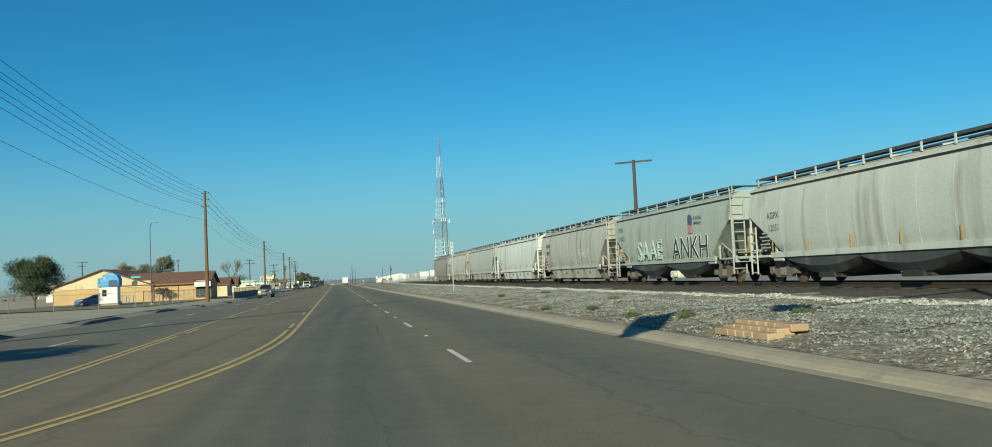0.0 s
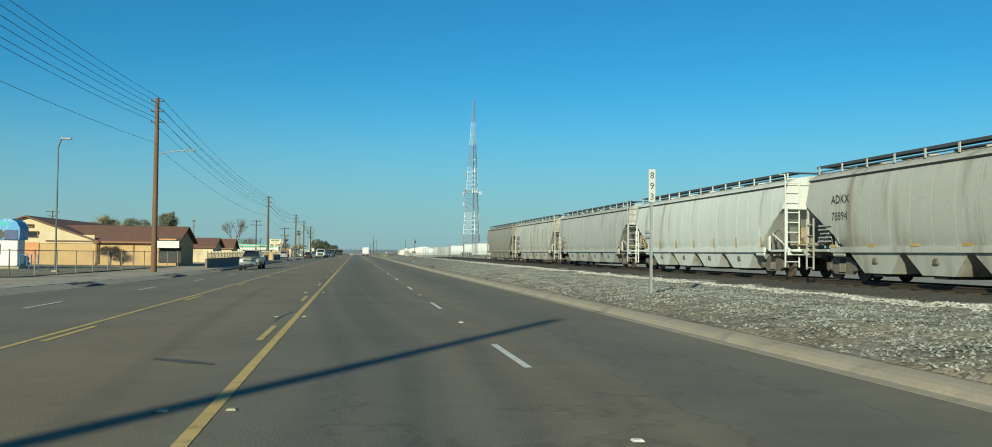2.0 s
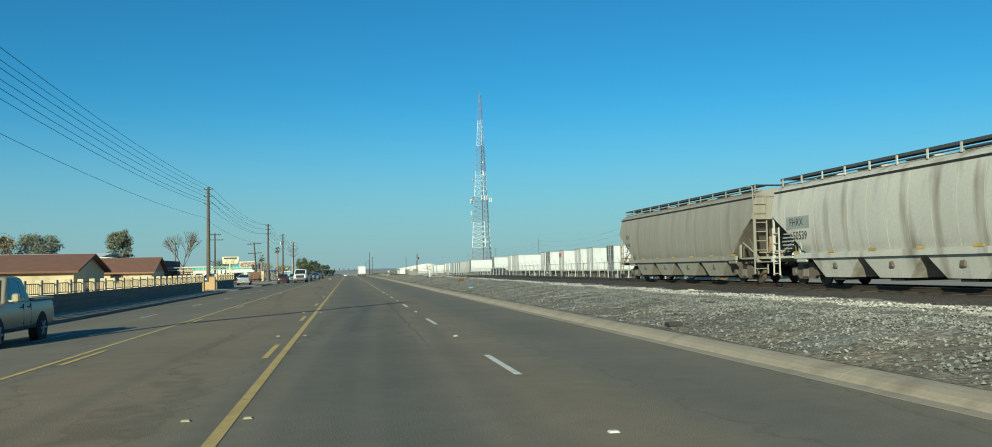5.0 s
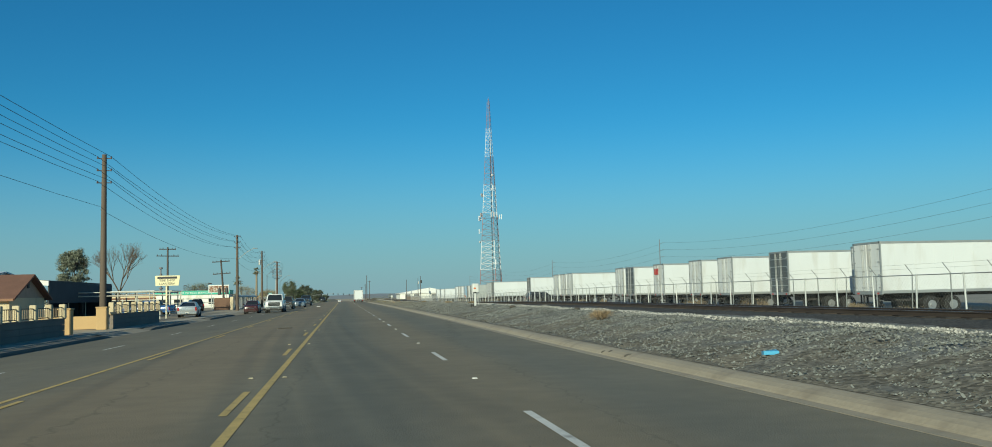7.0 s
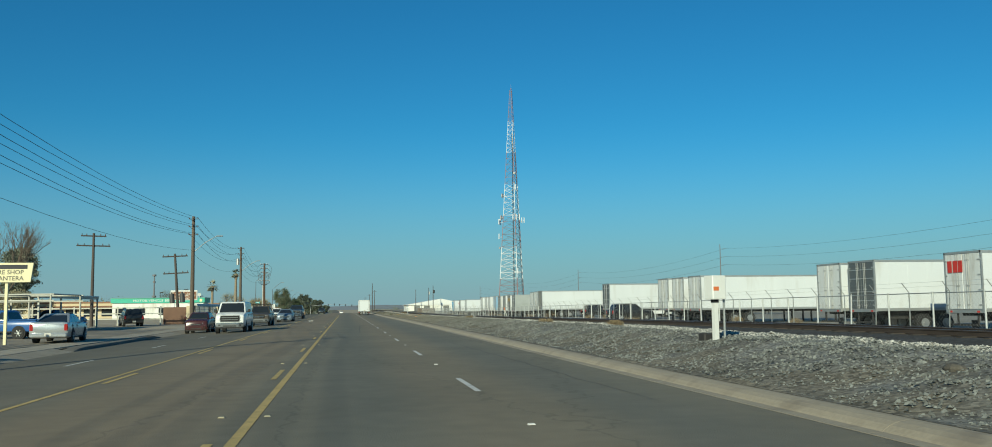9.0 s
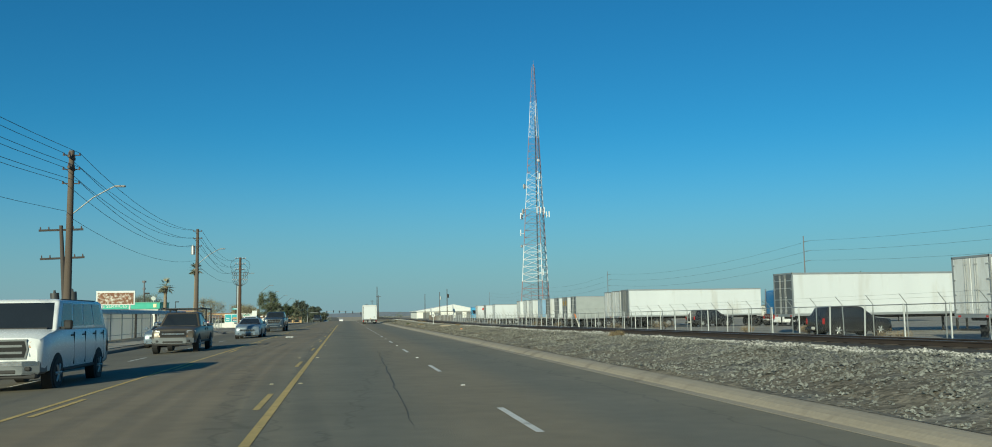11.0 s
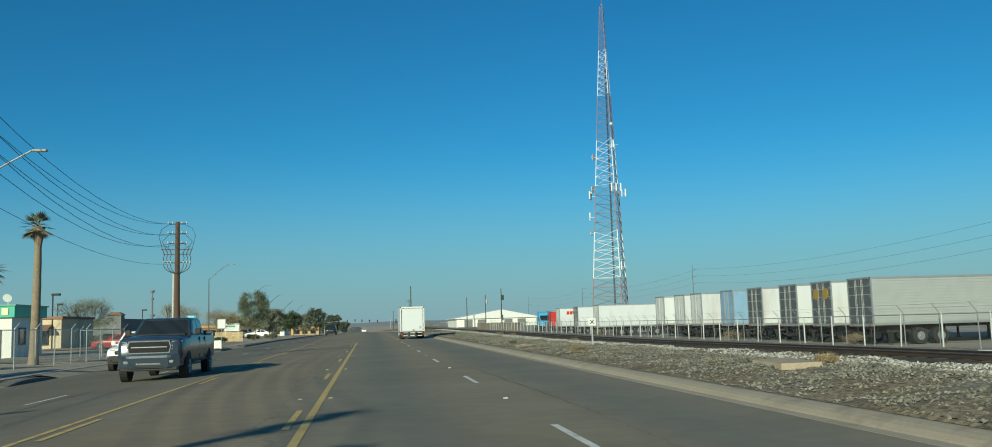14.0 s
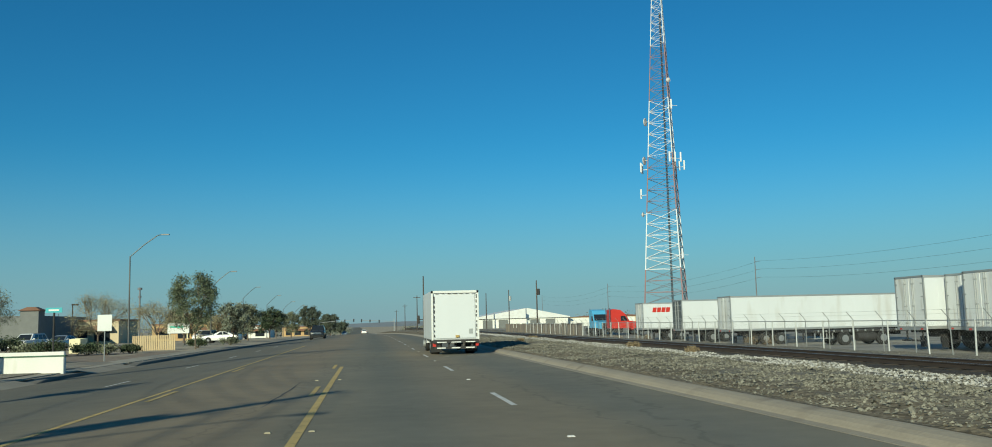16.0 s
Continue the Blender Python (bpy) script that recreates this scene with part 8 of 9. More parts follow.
def vehicle(name, label, category, paint_m, d, grille_m=GRILLE, bumper_m=None, lower_m=None, rim_m=STEEL):
    """A road vehicle facing +y. d: its lengths along y and heights in metres; see the makers below."""
    v = thing(name, label, category, "vehicles")
    w, F, R = d["wide"] / 2, d["front"], d["rear"]
    zb, belt, hood = d["sill"], d["belt"], d["hood"]
    bumper_m, lower_m = bumper_m or paint_m, lower_m or DARK
    yb, yt, rt, rb = d["screen"]  # foot and head of the windscreen, head and foot of the back window

    def ring(y, k, low, top, crown):
        a = w * k
        half = [(0.86 * a, low), (0.97 * a, low + 0.06), (a, low + 0.3 * (top - low)), (a, low + 0.62 * (top - low)), (0.975 * a, top - 0.1), (0.93 * a, top - 0.025), (0.72 * a, top + crown * 0.6)]
        return [(x, y, z) for x, z in half] + [(0, y, top + crown)] + [(-x, y, z) for x, z in reversed(half)] + [(0, y, low)]

    tail = d["tail"]
    st = [(R, 0.9, zb + 0.14, tail - 0.1, 0.0), (R + 0.05, 0.97, zb + 0.06, tail - 0.02, 0.0), (R + 0.25, 1.0, zb, tail, 0.01), (rb, 1.0, zb, belt if d["tail"] < belt + 0.2 else tail, 0.01), (yb, 1.0, zb, belt, 0.03),
          (yb + (F - yb) * 0.55, 1.0, zb, hood + (belt - hood) * 0.5, 0.05), (F - 0.22, 0.97, zb, hood, 0.045), (F - 0.07, 0.93, zb + 0.02, hood - 0.05, 0.03), (F, 0.85, zb + 0.08, hood - 0.14, 0.0)]
    part("body", Shape().loft([ring(*s_) for s_ in st]), paint_m, v, smooth=True)
    # cabin: painted shell with panes set on it
    wb, wt, zr, zc = w * 0.94, w * d.get("tumble", 0.74), d["roof"], belt - 0.04
    quad = lambda a, f, r, z: [(-a, r, z), (a, r, z), (a, f, z), (-a, f, z)]
    shell = Shape().loft([quad(wb, yb, rb, zc), quad(wt, yt, rt, zr - 0.03), quad(wt * 0.86, yt - 0.14, rt + 0.14, zr + 0.02)])
    cab = part("cabin", shell, paint_m, v)
    mod = cab.modifiers.new("rounding", "BEVEL")
    mod.width, mod.segments, mod.limit_method, mod.angle_limit = 0.05, 2, "ANGLE", radians(14)
    cab.data.polygons.foreach_set("use_smooth", [True] * len(cab.data.polygons))
    z1 = zr - 0.03
    side = lambda s_, u, q: Vector((s_ * (wb + (wt - wb) * q), (yb + (yt - yb) * q) * (1 - u) + (rb + (rt - rb) * q) * u, zc + (z1 - zc) * q))
    part("windscreen", flat_panel([(-wb, yb, zc), (wb, yb, zc), (wt, yt, z1), (-wt, yt, z1)], 0.085), GLASS, v, "dark windscreen")
    part("rear_window", flat_panel([(-wb, rb, zc), (wb, rb, zc), (wt, rt, z1), (-wt, rt, z1)], 0.12), GLASS, v, "dark rear window")
    cuts = d["cuts"]
    for sx in (-1, 1):
        for a, b in zip(cuts, cuts[1:]):
            part("side_window", flat_panel([side(sx, a, 0.1), side(sx, b, 0.1), side(sx, b, 0.96), side(sx, a, 0.96)], 0.035), GLASS, v, "dark side window")
        for u in cuts[1:]:
            p = side(sx, min(u, 0.9), 0.0)
            part("door_handle", Shape().box(sx * (w * 0.985), p.y + 0.16, belt - 0.16, 0.03, 0.2, 0.035, cham=0.008), d.get("handle", DARK), v, "door handle")
            part("door_gap", Shape().box(sx * (w * 0.99), p.y, (zb + belt) / 2 + 0.02, 0.022, 0.014, belt - zb - 0.2), DARK, v, "dark door gap")
        part("sill_trim", Shape().box(sx * (w - 0.02), (d["axles"][0] + d["axles"][1]) / 2, zb + 0.03, 0.07, d["axles"][0] - d["axles"][1] - d["wheel"] * 2.5, 0.08, cham=0.02), lower_m, v, "lower sill trim")
        m_ = Shape().box(sx * (w + 0.11), yb - 0.28, belt + 0.1, 0.2, 0.1, 0.13 if category == "car" else 0.22, cham=0.04)
        m_.box(sx * (w - 0.02), yb - 0.26, belt + 0.03, 0.14, 0.06, 0.05)
        part("mirror", m_, d.get("mirror", paint_m), v)
    r = d["wheel"]
    for wy in d["axles"]:
        for sx in (-1, 1):
            arch = Shape().tube((sx * (w + 0.004), wy, r + 0.02), (sx * (w - 0.22), wy, r + 0.02), r * 1.17, n=22)
            part("wheel_arch", arch, BLACK, v, "dark wheel arch")
            tyre = part("wheel", Shape().wheel((sx * (w - 0.1), wy, r), r, 0.25, "x", 24), BLACK, v, "black tyre", smooth=True)
            rim = Shape().tube((sx * (w + 0.015), wy, r), (sx * (w - 0.18), wy, r), r * 0.62, n=20)
            part("rim", rim, DARK, tyre, "dark wheel well of the rim")
            spokes = Shape()
            for k in range(6):
                a = 2 * math.pi * k / 6
                c_, s_ = math.cos(a), math.sin(a)
                spokes.tube((sx * (w + 0.03), wy + 0.06 * c_, r + 0.06 * s_), (sx * (w + 0.022), wy + r * 0.58 * c_, r + r * 0.58 * s_), 0.035, n=6)
            spokes.tube((sx * (w + 0.012), wy, r), (sx * (w + 0.04), wy, r), 0.075, n=12)
            part("spokes", spokes, rim_m, tyre, "alloy spokes")
    # nose
    g = d["grille"]  # half width, foot, head
    gx, g0, g1 = g
    sur = [(-gx, g0), (gx, g0), (gx * 1.08, (g0 + g1) / 2), (gx, g1), (-gx, g1), (-gx * 1.08, (g0 + g1) / 2)]
    part("grille_surround", Shape().prism(sur, "y", F - 0.12, F + 0.02), d.get("surround", CHROME), v, "bright grille surround")
    f_ = d.get("surround_width", 0.04)
    inner = [(x * (1 - f_ / gx), (g0 + g1) / 2 + (z - (g0 + g1) / 2) * (1 - 2 * f_ / (g1 - g0))) for x, z in sur]
    gr = part("grille", Shape().prism(inner, "y", F - 0.1, F + 0.026), grille_m, v, "dark front grille")
    for i in range(d.get("bars", 2)):
        z = g0 + (g1 - g0) * (i + 1) / (d.get("bars", 2) + 1)
        part("grille_bar", Shape().box(0, F + 0.03, z, gx * 1.75, 0.016, d.get("bar", 0.02)), d.get("bar_m", CHROME), gr, "grille bar")
    for x0, x1, h0, h1, mm in d["lamps"]:
        for sx in (-1, 1):
            lamp = Shape().loft([[(sx * x0, F + 0.012, h0), (sx * x0, F - 0.16, h0), (sx * x0, F - 0.16, h1), (sx * x0, F - 0.01, h1)],
                                 [(sx * (x0 * 0.4 + x1 * 0.6), F - 0.035, h0), (sx * (x0 * 0.4 + x1 * 0.6), F - 0.2, h0), (sx * (x0 * 0.4 + x1 * 0.6), F - 0.2, h1 + 0.01), (sx * (x0 * 0.4 + x1 * 0.6), F - 0.055, h1 + 0.01)],
                                 [(sx * x1, F - 0.17, h0 + 0.02), (sx * x1, F - 0.34, h0 + 0.02), (sx * x1, F - 0.34, h1 + 0.02), (sx * x1, F - 0.19, h1 + 0.02)]])
            part("headlamp", lamp, mm, v, "front lamp")
    b0, b1 = d["bumper"]
    bw = w * 0.97
    prof = lambda k, z: [(-bw * k, F - 0.3, z), (-bw * 0.93 * k, F - 0.02, z), (-bw * 0.6 * k, F + 0.09, z), (bw * 0.6 * k, F + 0.09, z), (bw * 0.93 * k, F - 0.02, z), (bw * k, F - 0.3, z)]
    part("front_bumper", Shape().loft([prof(0.95, b0), prof(1.0, b0 + 0.05), prof(1.0, b1 - 0.04), prof(0.97, b1)]), bumper_m, v, "front bumper")
    for z, tall, k in d.get("strips", ()):
        part("bumper_strip", Shape().loft([[(x * k, y + 0.012, zz) for x, y, _ in prof(1.0, 0)[1:-1]] + [(x * k, y - 0.03, zz) for x, y, _ in reversed(prof(1.0, 0)[1:-1])] for zz in (z - tall / 2, z + tall / 2)]), CHROME, v, "bright bumper strip")
    part("lower_intake", Shape().box(0, F + 0.06, b0 + 0.07, w * 0.9, 0.08, 0.09, cham=0.02), DARK, v, "dark lower air intake")
    part("chin", Shape().box(0, F - 0.12, b0 - 0.03, w * 1.7, 0.3, 0.12, cham=0.03), lower_m, v, "dark lower lip")
    for sx in (-1, 1):
        part("fog_lamp", Shape().box(sx * w * 0.66, F + 0.05, (b0 + b1) / 2 - 0.02, 0.16, 0.06, 0.09, cham=0.02), d.get("fog", DARK), v, "corner lamp recess")
        part("tail_lamp", Shape().box(sx * w * 0.86, R + 0.05, tail - 0.28, w * 0.2, 0.12, 0.34, cham=0.03), TAIL, v, "red tail lamp")
    part("rear_bumper", Shape().box(0, R - 0.02, zb + 0.16, w * 1.9, 0.2, 0.2, cham=0.05), bumper_m, v)
    part("number_plate", Shape().box(0, R - 0.128, zb + 0.2, 0.32, 0.012, 0.16), PLATE, v, "plain number plate")
    part("wiper_cowl", Shape().box(0, yb + 0.03, belt + 0.025, w * 1.5, 0.14, 0.03), DARK, v, "dark cowl below the windscreen")
    if d.get("bed"):
        part("bed_floor", Shape().box(0, (R + rb) / 2, tail + 0.012, w * 1.62, rb - R - 0.25, 0.012), DARK, v, "dark load bed")
        for sx in (-1, 1):
            part("bed_rail", Shape().box(sx * w * 0.9, (R + rb) / 2, tail + 0.03, w * 0.16, rb - R - 0.1, 0.07, cham=0.02), paint_m, v)
        part("tailgate", Shape().box(0, R + 0.06, tail + 0.02, w * 1.8, 0.08, 0.08, cham=0.02), paint_m, v)
    else:
        for sx in (-1, 1):
            part("roof_rail", Shape().box(sx * wt * 0.9, (yt + rt) / 2, zr + 0.012, 0.03, (yt - rt) * 0.8, 0.02), DARK, v, "roof seam trim")
    return v


AMBER = mat("amber_lens", (0.55, 0.26, 0.10), 0.2, var=0.05, bump=0)


def sedan(paint_m, label, name="sedan_car"):
    d = dict(wide=1.84, front=2.46, rear=-2.46, sill=0.24, belt=1.0, hood=0.86, tail=1.06, screen=(1.15, 0.2, -0.85, -1.95), roof=1.46, tumble=0.7, cuts=(0.2, 0.52, 0.85), axles=(1.48, -1.38), wheel=0.34,
             grille=(0.52, 0.5, 0.67), bars=2, bar=0.012, lamps=((0.56, 0.86, 0.64, 0.75, HEAD), (0.7, 0.84, 0.43, 0.46, CHROME)), bumper=(0.24, 0.48), fog=CHROME)
    return vehicle(name, label, "car", paint_m, d, rim_m=ALLOY)


def hatchback(paint_m, label):
    d = dict(wide=1.7, front=2.0, rear=-1.95, sill=0.24, belt=1.02, hood=0.92, tail=1.1, screen=(1.1, 0.35, -1.35, -1.8), roof=1.5, tumble=0.72, cuts=(0.22, 0.55, 0.86), axles=(1.28, -1.2), wheel=0.31,
             grille=(0.34, 0.58, 0.68), bars=1, bar=0.012, surround=DARK, lamps=((0.44, 0.78, 0.66, 0.82, HEAD),), bumper=(0.26, 0.52))
    return vehicle("hatchback_car", label, "car", paint_m, d)


def suv(paint_m, label):
    d = dict(wide=1.88, front=2.32, rear=-2.3, sill=0.3, belt=1.1, hood=1.02, tail=1.18, screen=(1.2, 0.45, -1.8, -2.15), roof=1.72, cuts=(0.14, 0.42, 0.7, 0.95), axles=(1.42, -1.4), wheel=0.37,
             grille=(0.46, 0.68, 0.86), lamps=((0.52, 0.85, 0.76, 0.9, HEAD),), bumper=(0.32, 0.6))
    return vehicle("suv", label, "car", paint_m, d)


def pickup(paint_m, label, big=1.0, grille_m=GRILLE, bumper_m=CHROME):
    """A mid-sized extended-cab pickup."""
    k = big
    d = dict(wide=1.88 * k, front=2.6 * k, rear=-2.6 * k, sill=0.42 * k, belt=1.14 * k, hood=1.03 * k, tail=1.14 * k, screen=(1.08 * k, 0.42 * k, -0.62 * k, -0.82 * k), roof=1.76 * k, cuts=(0.12, 0.62, 0.93), axles=(1.68 * k, -1.5 * k), wheel=0.37 * k, bed=True,
             grille=(0.5 * k, 0.74 * k, 0.93 * k), bars=1, surround_width=0.03, lamps=((0.54 * k, 0.88 * k, 0.76 * k, 0.95 * k, HEAD),), bumper=(0.42 * k, 0.7 * k))
    return vehicle("pickup_truck", label, "pickup truck", paint_m, d, grille_m, bumper_m)


def crew_cab(paint_m, label):
    """A heavy four-door pickup with a tall barred grille."""
    d = dict(wide=2.04, front=3.0, rear=-3.02, sill=0.52, belt=1.42, hood=1.34, tail=1.42, screen=(1.3, 0.62, -0.98, -1.16), roof=1.98, tumble=0.78, cuts=(0.12, 0.5, 0.92), axles=(2.02, -1.78), wheel=0.41, bed=True,
             grille=(0.62, 0.87, 1.27), bars=1, bar=0.03, bar_m=ALLOY, surround_width=0.035, lamps=((0.68, 0.97, 1.08, 1.24, HEAD), (0.68, 0.95, 1.0, 1.07, AMBER)), bumper=(0.42, 0.84), strips=((0.77, 0.07, 0.95), (0.55, 0.05, 0.6)), mirror=DARK, fog=HEAD)
    return vehicle("pickup_truck", label, "pickup truck", paint_m, d, GRILLE, paint_m, rim_m=ALLOY)


def work_pickup(paint_m, label):
    """An older full-sized pickup with stacked lamps."""
    d = dict(wide=1.99, front=2.85, rear=-2.85, sill=0.46, belt=1.2, hood=1.1, tail=1.22, screen=(1.28, 0.6, -0.72, -0.9), roof=1.84, cuts=(0.12, 0.62, 0.93), axles=(1.92, -1.62), wheel=0.39, bed=True,
             grille=(0.56, 0.72, 1.02), bars=1, bar=0.06, bar_m=CHROME, surround=DARK, lamps=((0.58, 0.95, 0.92, 1.02, HEAD), (0.58, 0.95, 0.76, 0.86, AMBER)), bumper=(0.44, 0.7), mirror=CHROME)
    return vehicle("pickup_truck", label, "pickup truck", paint_m, d, GRILLE, VAN_GREY, rim_m=STEEL)


def van(paint_m, label):
    d = dict(wide=2.0, front=2.72, rear=-2.72, sill=0.4, belt=1.38, hood=1.24, tail=1.38, screen=(1.72, 1.15, -2.52, -2.66), roof=2.08, tumble=0.82, cuts=(0.06, 0.28, 0.5, 0.72, 0.94), axles=(1.8, -1.7), wheel=0.38,
             grille=(0.62, 0.74, 1.18), bars=2, bar=0.05, bar_m=VAN_GREY, surround=VAN_GREY, lamps=((0.68, 0.93, 0.8, 0.98, HEAD), (0.68, 0.93, 0.99, 1.12, AMBER)), bumper=(0.4, 0.7), strips=((0.64, 0.09, 0.97),), mirror=DARK)
    return vehicle("passenger_van", label, "van", paint_m, d, GRILLE, VAN_GREY)


CAR_WHITE = mat("car_white", (0.72, 0.72, 0.70), 0.25, var=0.04, bump=0)
CAR_SILVER = mat("car_silver", (0.42, 0.44, 0.45), 0.28, 0.5, var=0.05, bump=0)
CAR_GREY = mat("car_blue_grey", (0.15, 0.19, 0.23), 0.32, 0.15, var=0.05, bump=0)
CAR_BLACK = mat("car_black", (0.02, 0.021, 0.022), 0.2, var=0.05, bump=0)
CAR_RED = mat("car_red", (0.30, 0.025, 0.02), 0.25, var=0.05, bump=0)
CAR_TAN = mat("car_tan", (0.36, 0.31, 0.22), 0.35, 0.2, var=0.08, bump=0)


def stand(ob, x, y, turn, z=None):
    ob.matrix_basis = pose(x, y, road_z(x, y) if z is None else z, 0, 0, turn)
    return ob


stand(pickup(CAR_TAN, "tan pickup truck driving towards the hall", 1.0), -9.2, 125.3, 180)
stand(van(CAR_WHITE, "white passenger van with a chrome bumper on the road"), -7.6, 247.8, 180)
stand(hatchback(mat("car_maroon", (0.055, 0.018, 0.018), 0.25, var=0.05, bump=0), "dark red hatchback on the road beside a van"), -10.7, 253.0, 180)
dk = stand(work_pickup(mat("car_brown", (0.085, 0.07, 0.052), 0.35, 0.2, var=0.1, bump=0), "dark brown pickup truck with a ladder rack"), -7.7, 269.1, 180)
rk = Shape()
for sx in (-0.85, 0.85):
    rk.tube((sx, -2.6, 2.0), (sx, 0.9, 2.05), 0.035, n=6)
    for y in (-2.6, -1.0):
        rk.tube((sx, y, 1.2), (sx, y, 2.0), 0.035, n=6)
for y in (-2.6, -1.0, 0.8):
    rk.tube((-0.85, y, 2.02), (0.85, y, 2.02), 0.03, n=6)
part("ladder_rack", rk, DARK, dk, "black ladder rack")
stand(sedan(CAR_GREY, "dark blue-grey sedan in the outer lane"), -10.7, 281.0, 180)
stand(sedan(CAR_GREY, "blue-grey sedan with a chrome grille on the road"), -7.0, 293.2, 180)
stand(crew_cab(mat("car_slate", (0.035, 0.05, 0.07), 0.22, 0.1, var=0.05, bump=0), "slate-grey crew-cab pickup truck with chrome bumper"), -7.05, 318.7, 180)
stand(pickup(CAR_WHITE, "white pickup truck with a dark bumper on the road", 0.98, GRILLE, DARK), -10.75, 330.2, 180)
stand(suv(CAR_BLACK, "black utility car far up the road"), -6.8, 448.0, 180)
stand(sedan(CAR_WHITE, "white sedan far ahead in the inner lane"), 0.6 + bend(640), 640.0, 0)
stand(sedan(CAR_SILVER, "silver sedan far ahead near the lights"), -6.8 + bend(700), 700.0, 180)
# parked
stand(sedan(CAR_SILVER, "silver coupe parked on the tyre shop forecourt"), -14.75, 233.0, 4, L(233) + 0.02)
stand(pickup(CAR_BLUE, "blue pickup truck parked under the shade canopy", 0.95), -23.6, 261.0, 75, L(261) + 0.01)
stand(pickup(CAR_BLUE, "blue pickup truck parked beside the tyre shop", 0.95), -20.0, 240.0, 80, L(240) + 0.01)
stand(sedan(CAR_BLUE, "blue sedan parked beside the kiosk"), -29.9, 121.5, 84, L(121))
stand(suv(CAR_BLACK, "dark utility car parked near the board fence"), -21.5, 279.0, 20, L(279))
stand(sedan(CAR_RED, "red sedan waiting in the drive beside the corner sign"), -24.2, 378.0, 80, L(378) + 0.03)
stand(sedan(CAR_WHITE, "white sedan parked at the car-park entrance"), -19.6, 452.0, 80, L(452))
for i, (x, y, m_) in enumerate(((-31, 425, CAR_SILVER), (-34.5, 426, CAR_WHITE), (-38, 425, CAR_BLACK), (-27, 480, CAR_WHITE), (-24, 500, CAR_BLACK), (-24.5, 470, CAR_TAN))):
    stand((sedan, suv)[i % 2](m_, ("silver", "white", "black", "white", "black", "tan")[i] + " car parked in the shop car park"), x, y, 170, L(y))
stand(suv(CAR_BLACK, "dark blue utility car parked by the yard fence"), 36.9, 311.2, -82, bank_z(36, 311))
stand(pickup(mat("car_maroon", (0.10, 0.03, 0.03)), "dark red pickup truck parked in the yard"), 45.4, 310.6, -80, bank_z(45, 310))
stand(suv(CAR_WHITE, "white utility car parked in the yard"), 43.5, 305.0, -80, bank_z(43, 305))
stand(suv(CAR_BLACK, "black utility car parked in the yard beside others"), 49.5, 306.0, -80, bank_z(47, 305))
stand(suv(CAR_BLACK, "black utility car among the trailers"), 29.5, 273.0, -85, bank_z(29, 273))

# ---- distance ahead and beyond the yard ----
fw = thing("white_hall", "long white metal hall with a shallow gabled roof", "building")
zz = -0.4
part("wall", Shape().box(37.5, 566, zz + 1.3, 24, 30, 3.0), WHITE_WALL, fw)
part("roof", Shape().prism([(25, zz + 2.8), (39, zz + 5.1), (50, zz + 2.8), (50, zz + 2.6), (25, zz + 2.6)], "y", 550.5, 582), mat("white_metal_roof", (0.66, 0.66, 0.64)), fw)
part("lean_to", Shape().box(58.5, 566, zz + 1.05, 18, 26, 2.5), WHITE_WALL, fw)
for x in (29, 33, 41, 45):
    part("bay_door", Shape().box(x, 550.96, zz + 1.1, 2.4, 0.1, 2.4), GREY_WALL, fw, "grey bay door")
for i, (x, y, h) in enumerate(((8.6, 475, 9.1), (28.1, 546, 8.7), (32.8, 540, 9.2), (29.25, 485, 9.1), (12, 560, 9), (12, 640, 9), (11.5, 720, 9))):
    up = utility_pole(x, y, bank_z(x, y) - 0.05, h, label="plain weathered wooden pole beyond the railway", r0=0.15, lines=False, arms=((h - 0.5, 0.9, 0),) if i > 3 else (), wood=OLD_WOOD)
    if i in (2, 3):
        part("transformer", Shape().tube((0.3, -0.1, h - 2.6), (0.3, -0.1, h - 1.5), 0.27, n=14), STEEL if i == 2 else DARK, up, "transformer can near the pole top", smooth=True)
# traffic signals far ahead
for x, sgn, y in ((-14.5, 1, 640), (11.5, -1, 655)):
    sgl = thing("traffic_signal", "traffic signal mast with hanging signal heads", "traffic signal", "signals")
    part("mast", Shape().tube((0, 0, -0.2), (0, 0, 5.2), 0.13, 0.1, n=8), STEEL, sgl)
    part("arm", Shape().tube((0, 0, 4.2), (sgn * 12, 0, 4.9), 0.09, 0.06, n=8), STEEL, sgl)
    for f in (0.45, 0.72, 0.97):
        h_ = part("signal_head", Shape().box(sgn * 12 * f, -0.15, 4.05 + 0.7 * f, 0.38, 0.25, 1.05, cham=0.03), DARK, sgl, "black signal head")
        for k in range(3):
            part("lens", Shape().tube((sgn * 12 * f, -0.3, 4.4 + 0.7 * f - 0.33 * k), (sgn * 12 * f, -0.27, 4.4 + 0.7 * f - 0.33 * k), 0.11, n=10), GLASS, h_, "unlit lens")
    sgl.matrix_basis = pose(x + bend(y), y, fall(y))
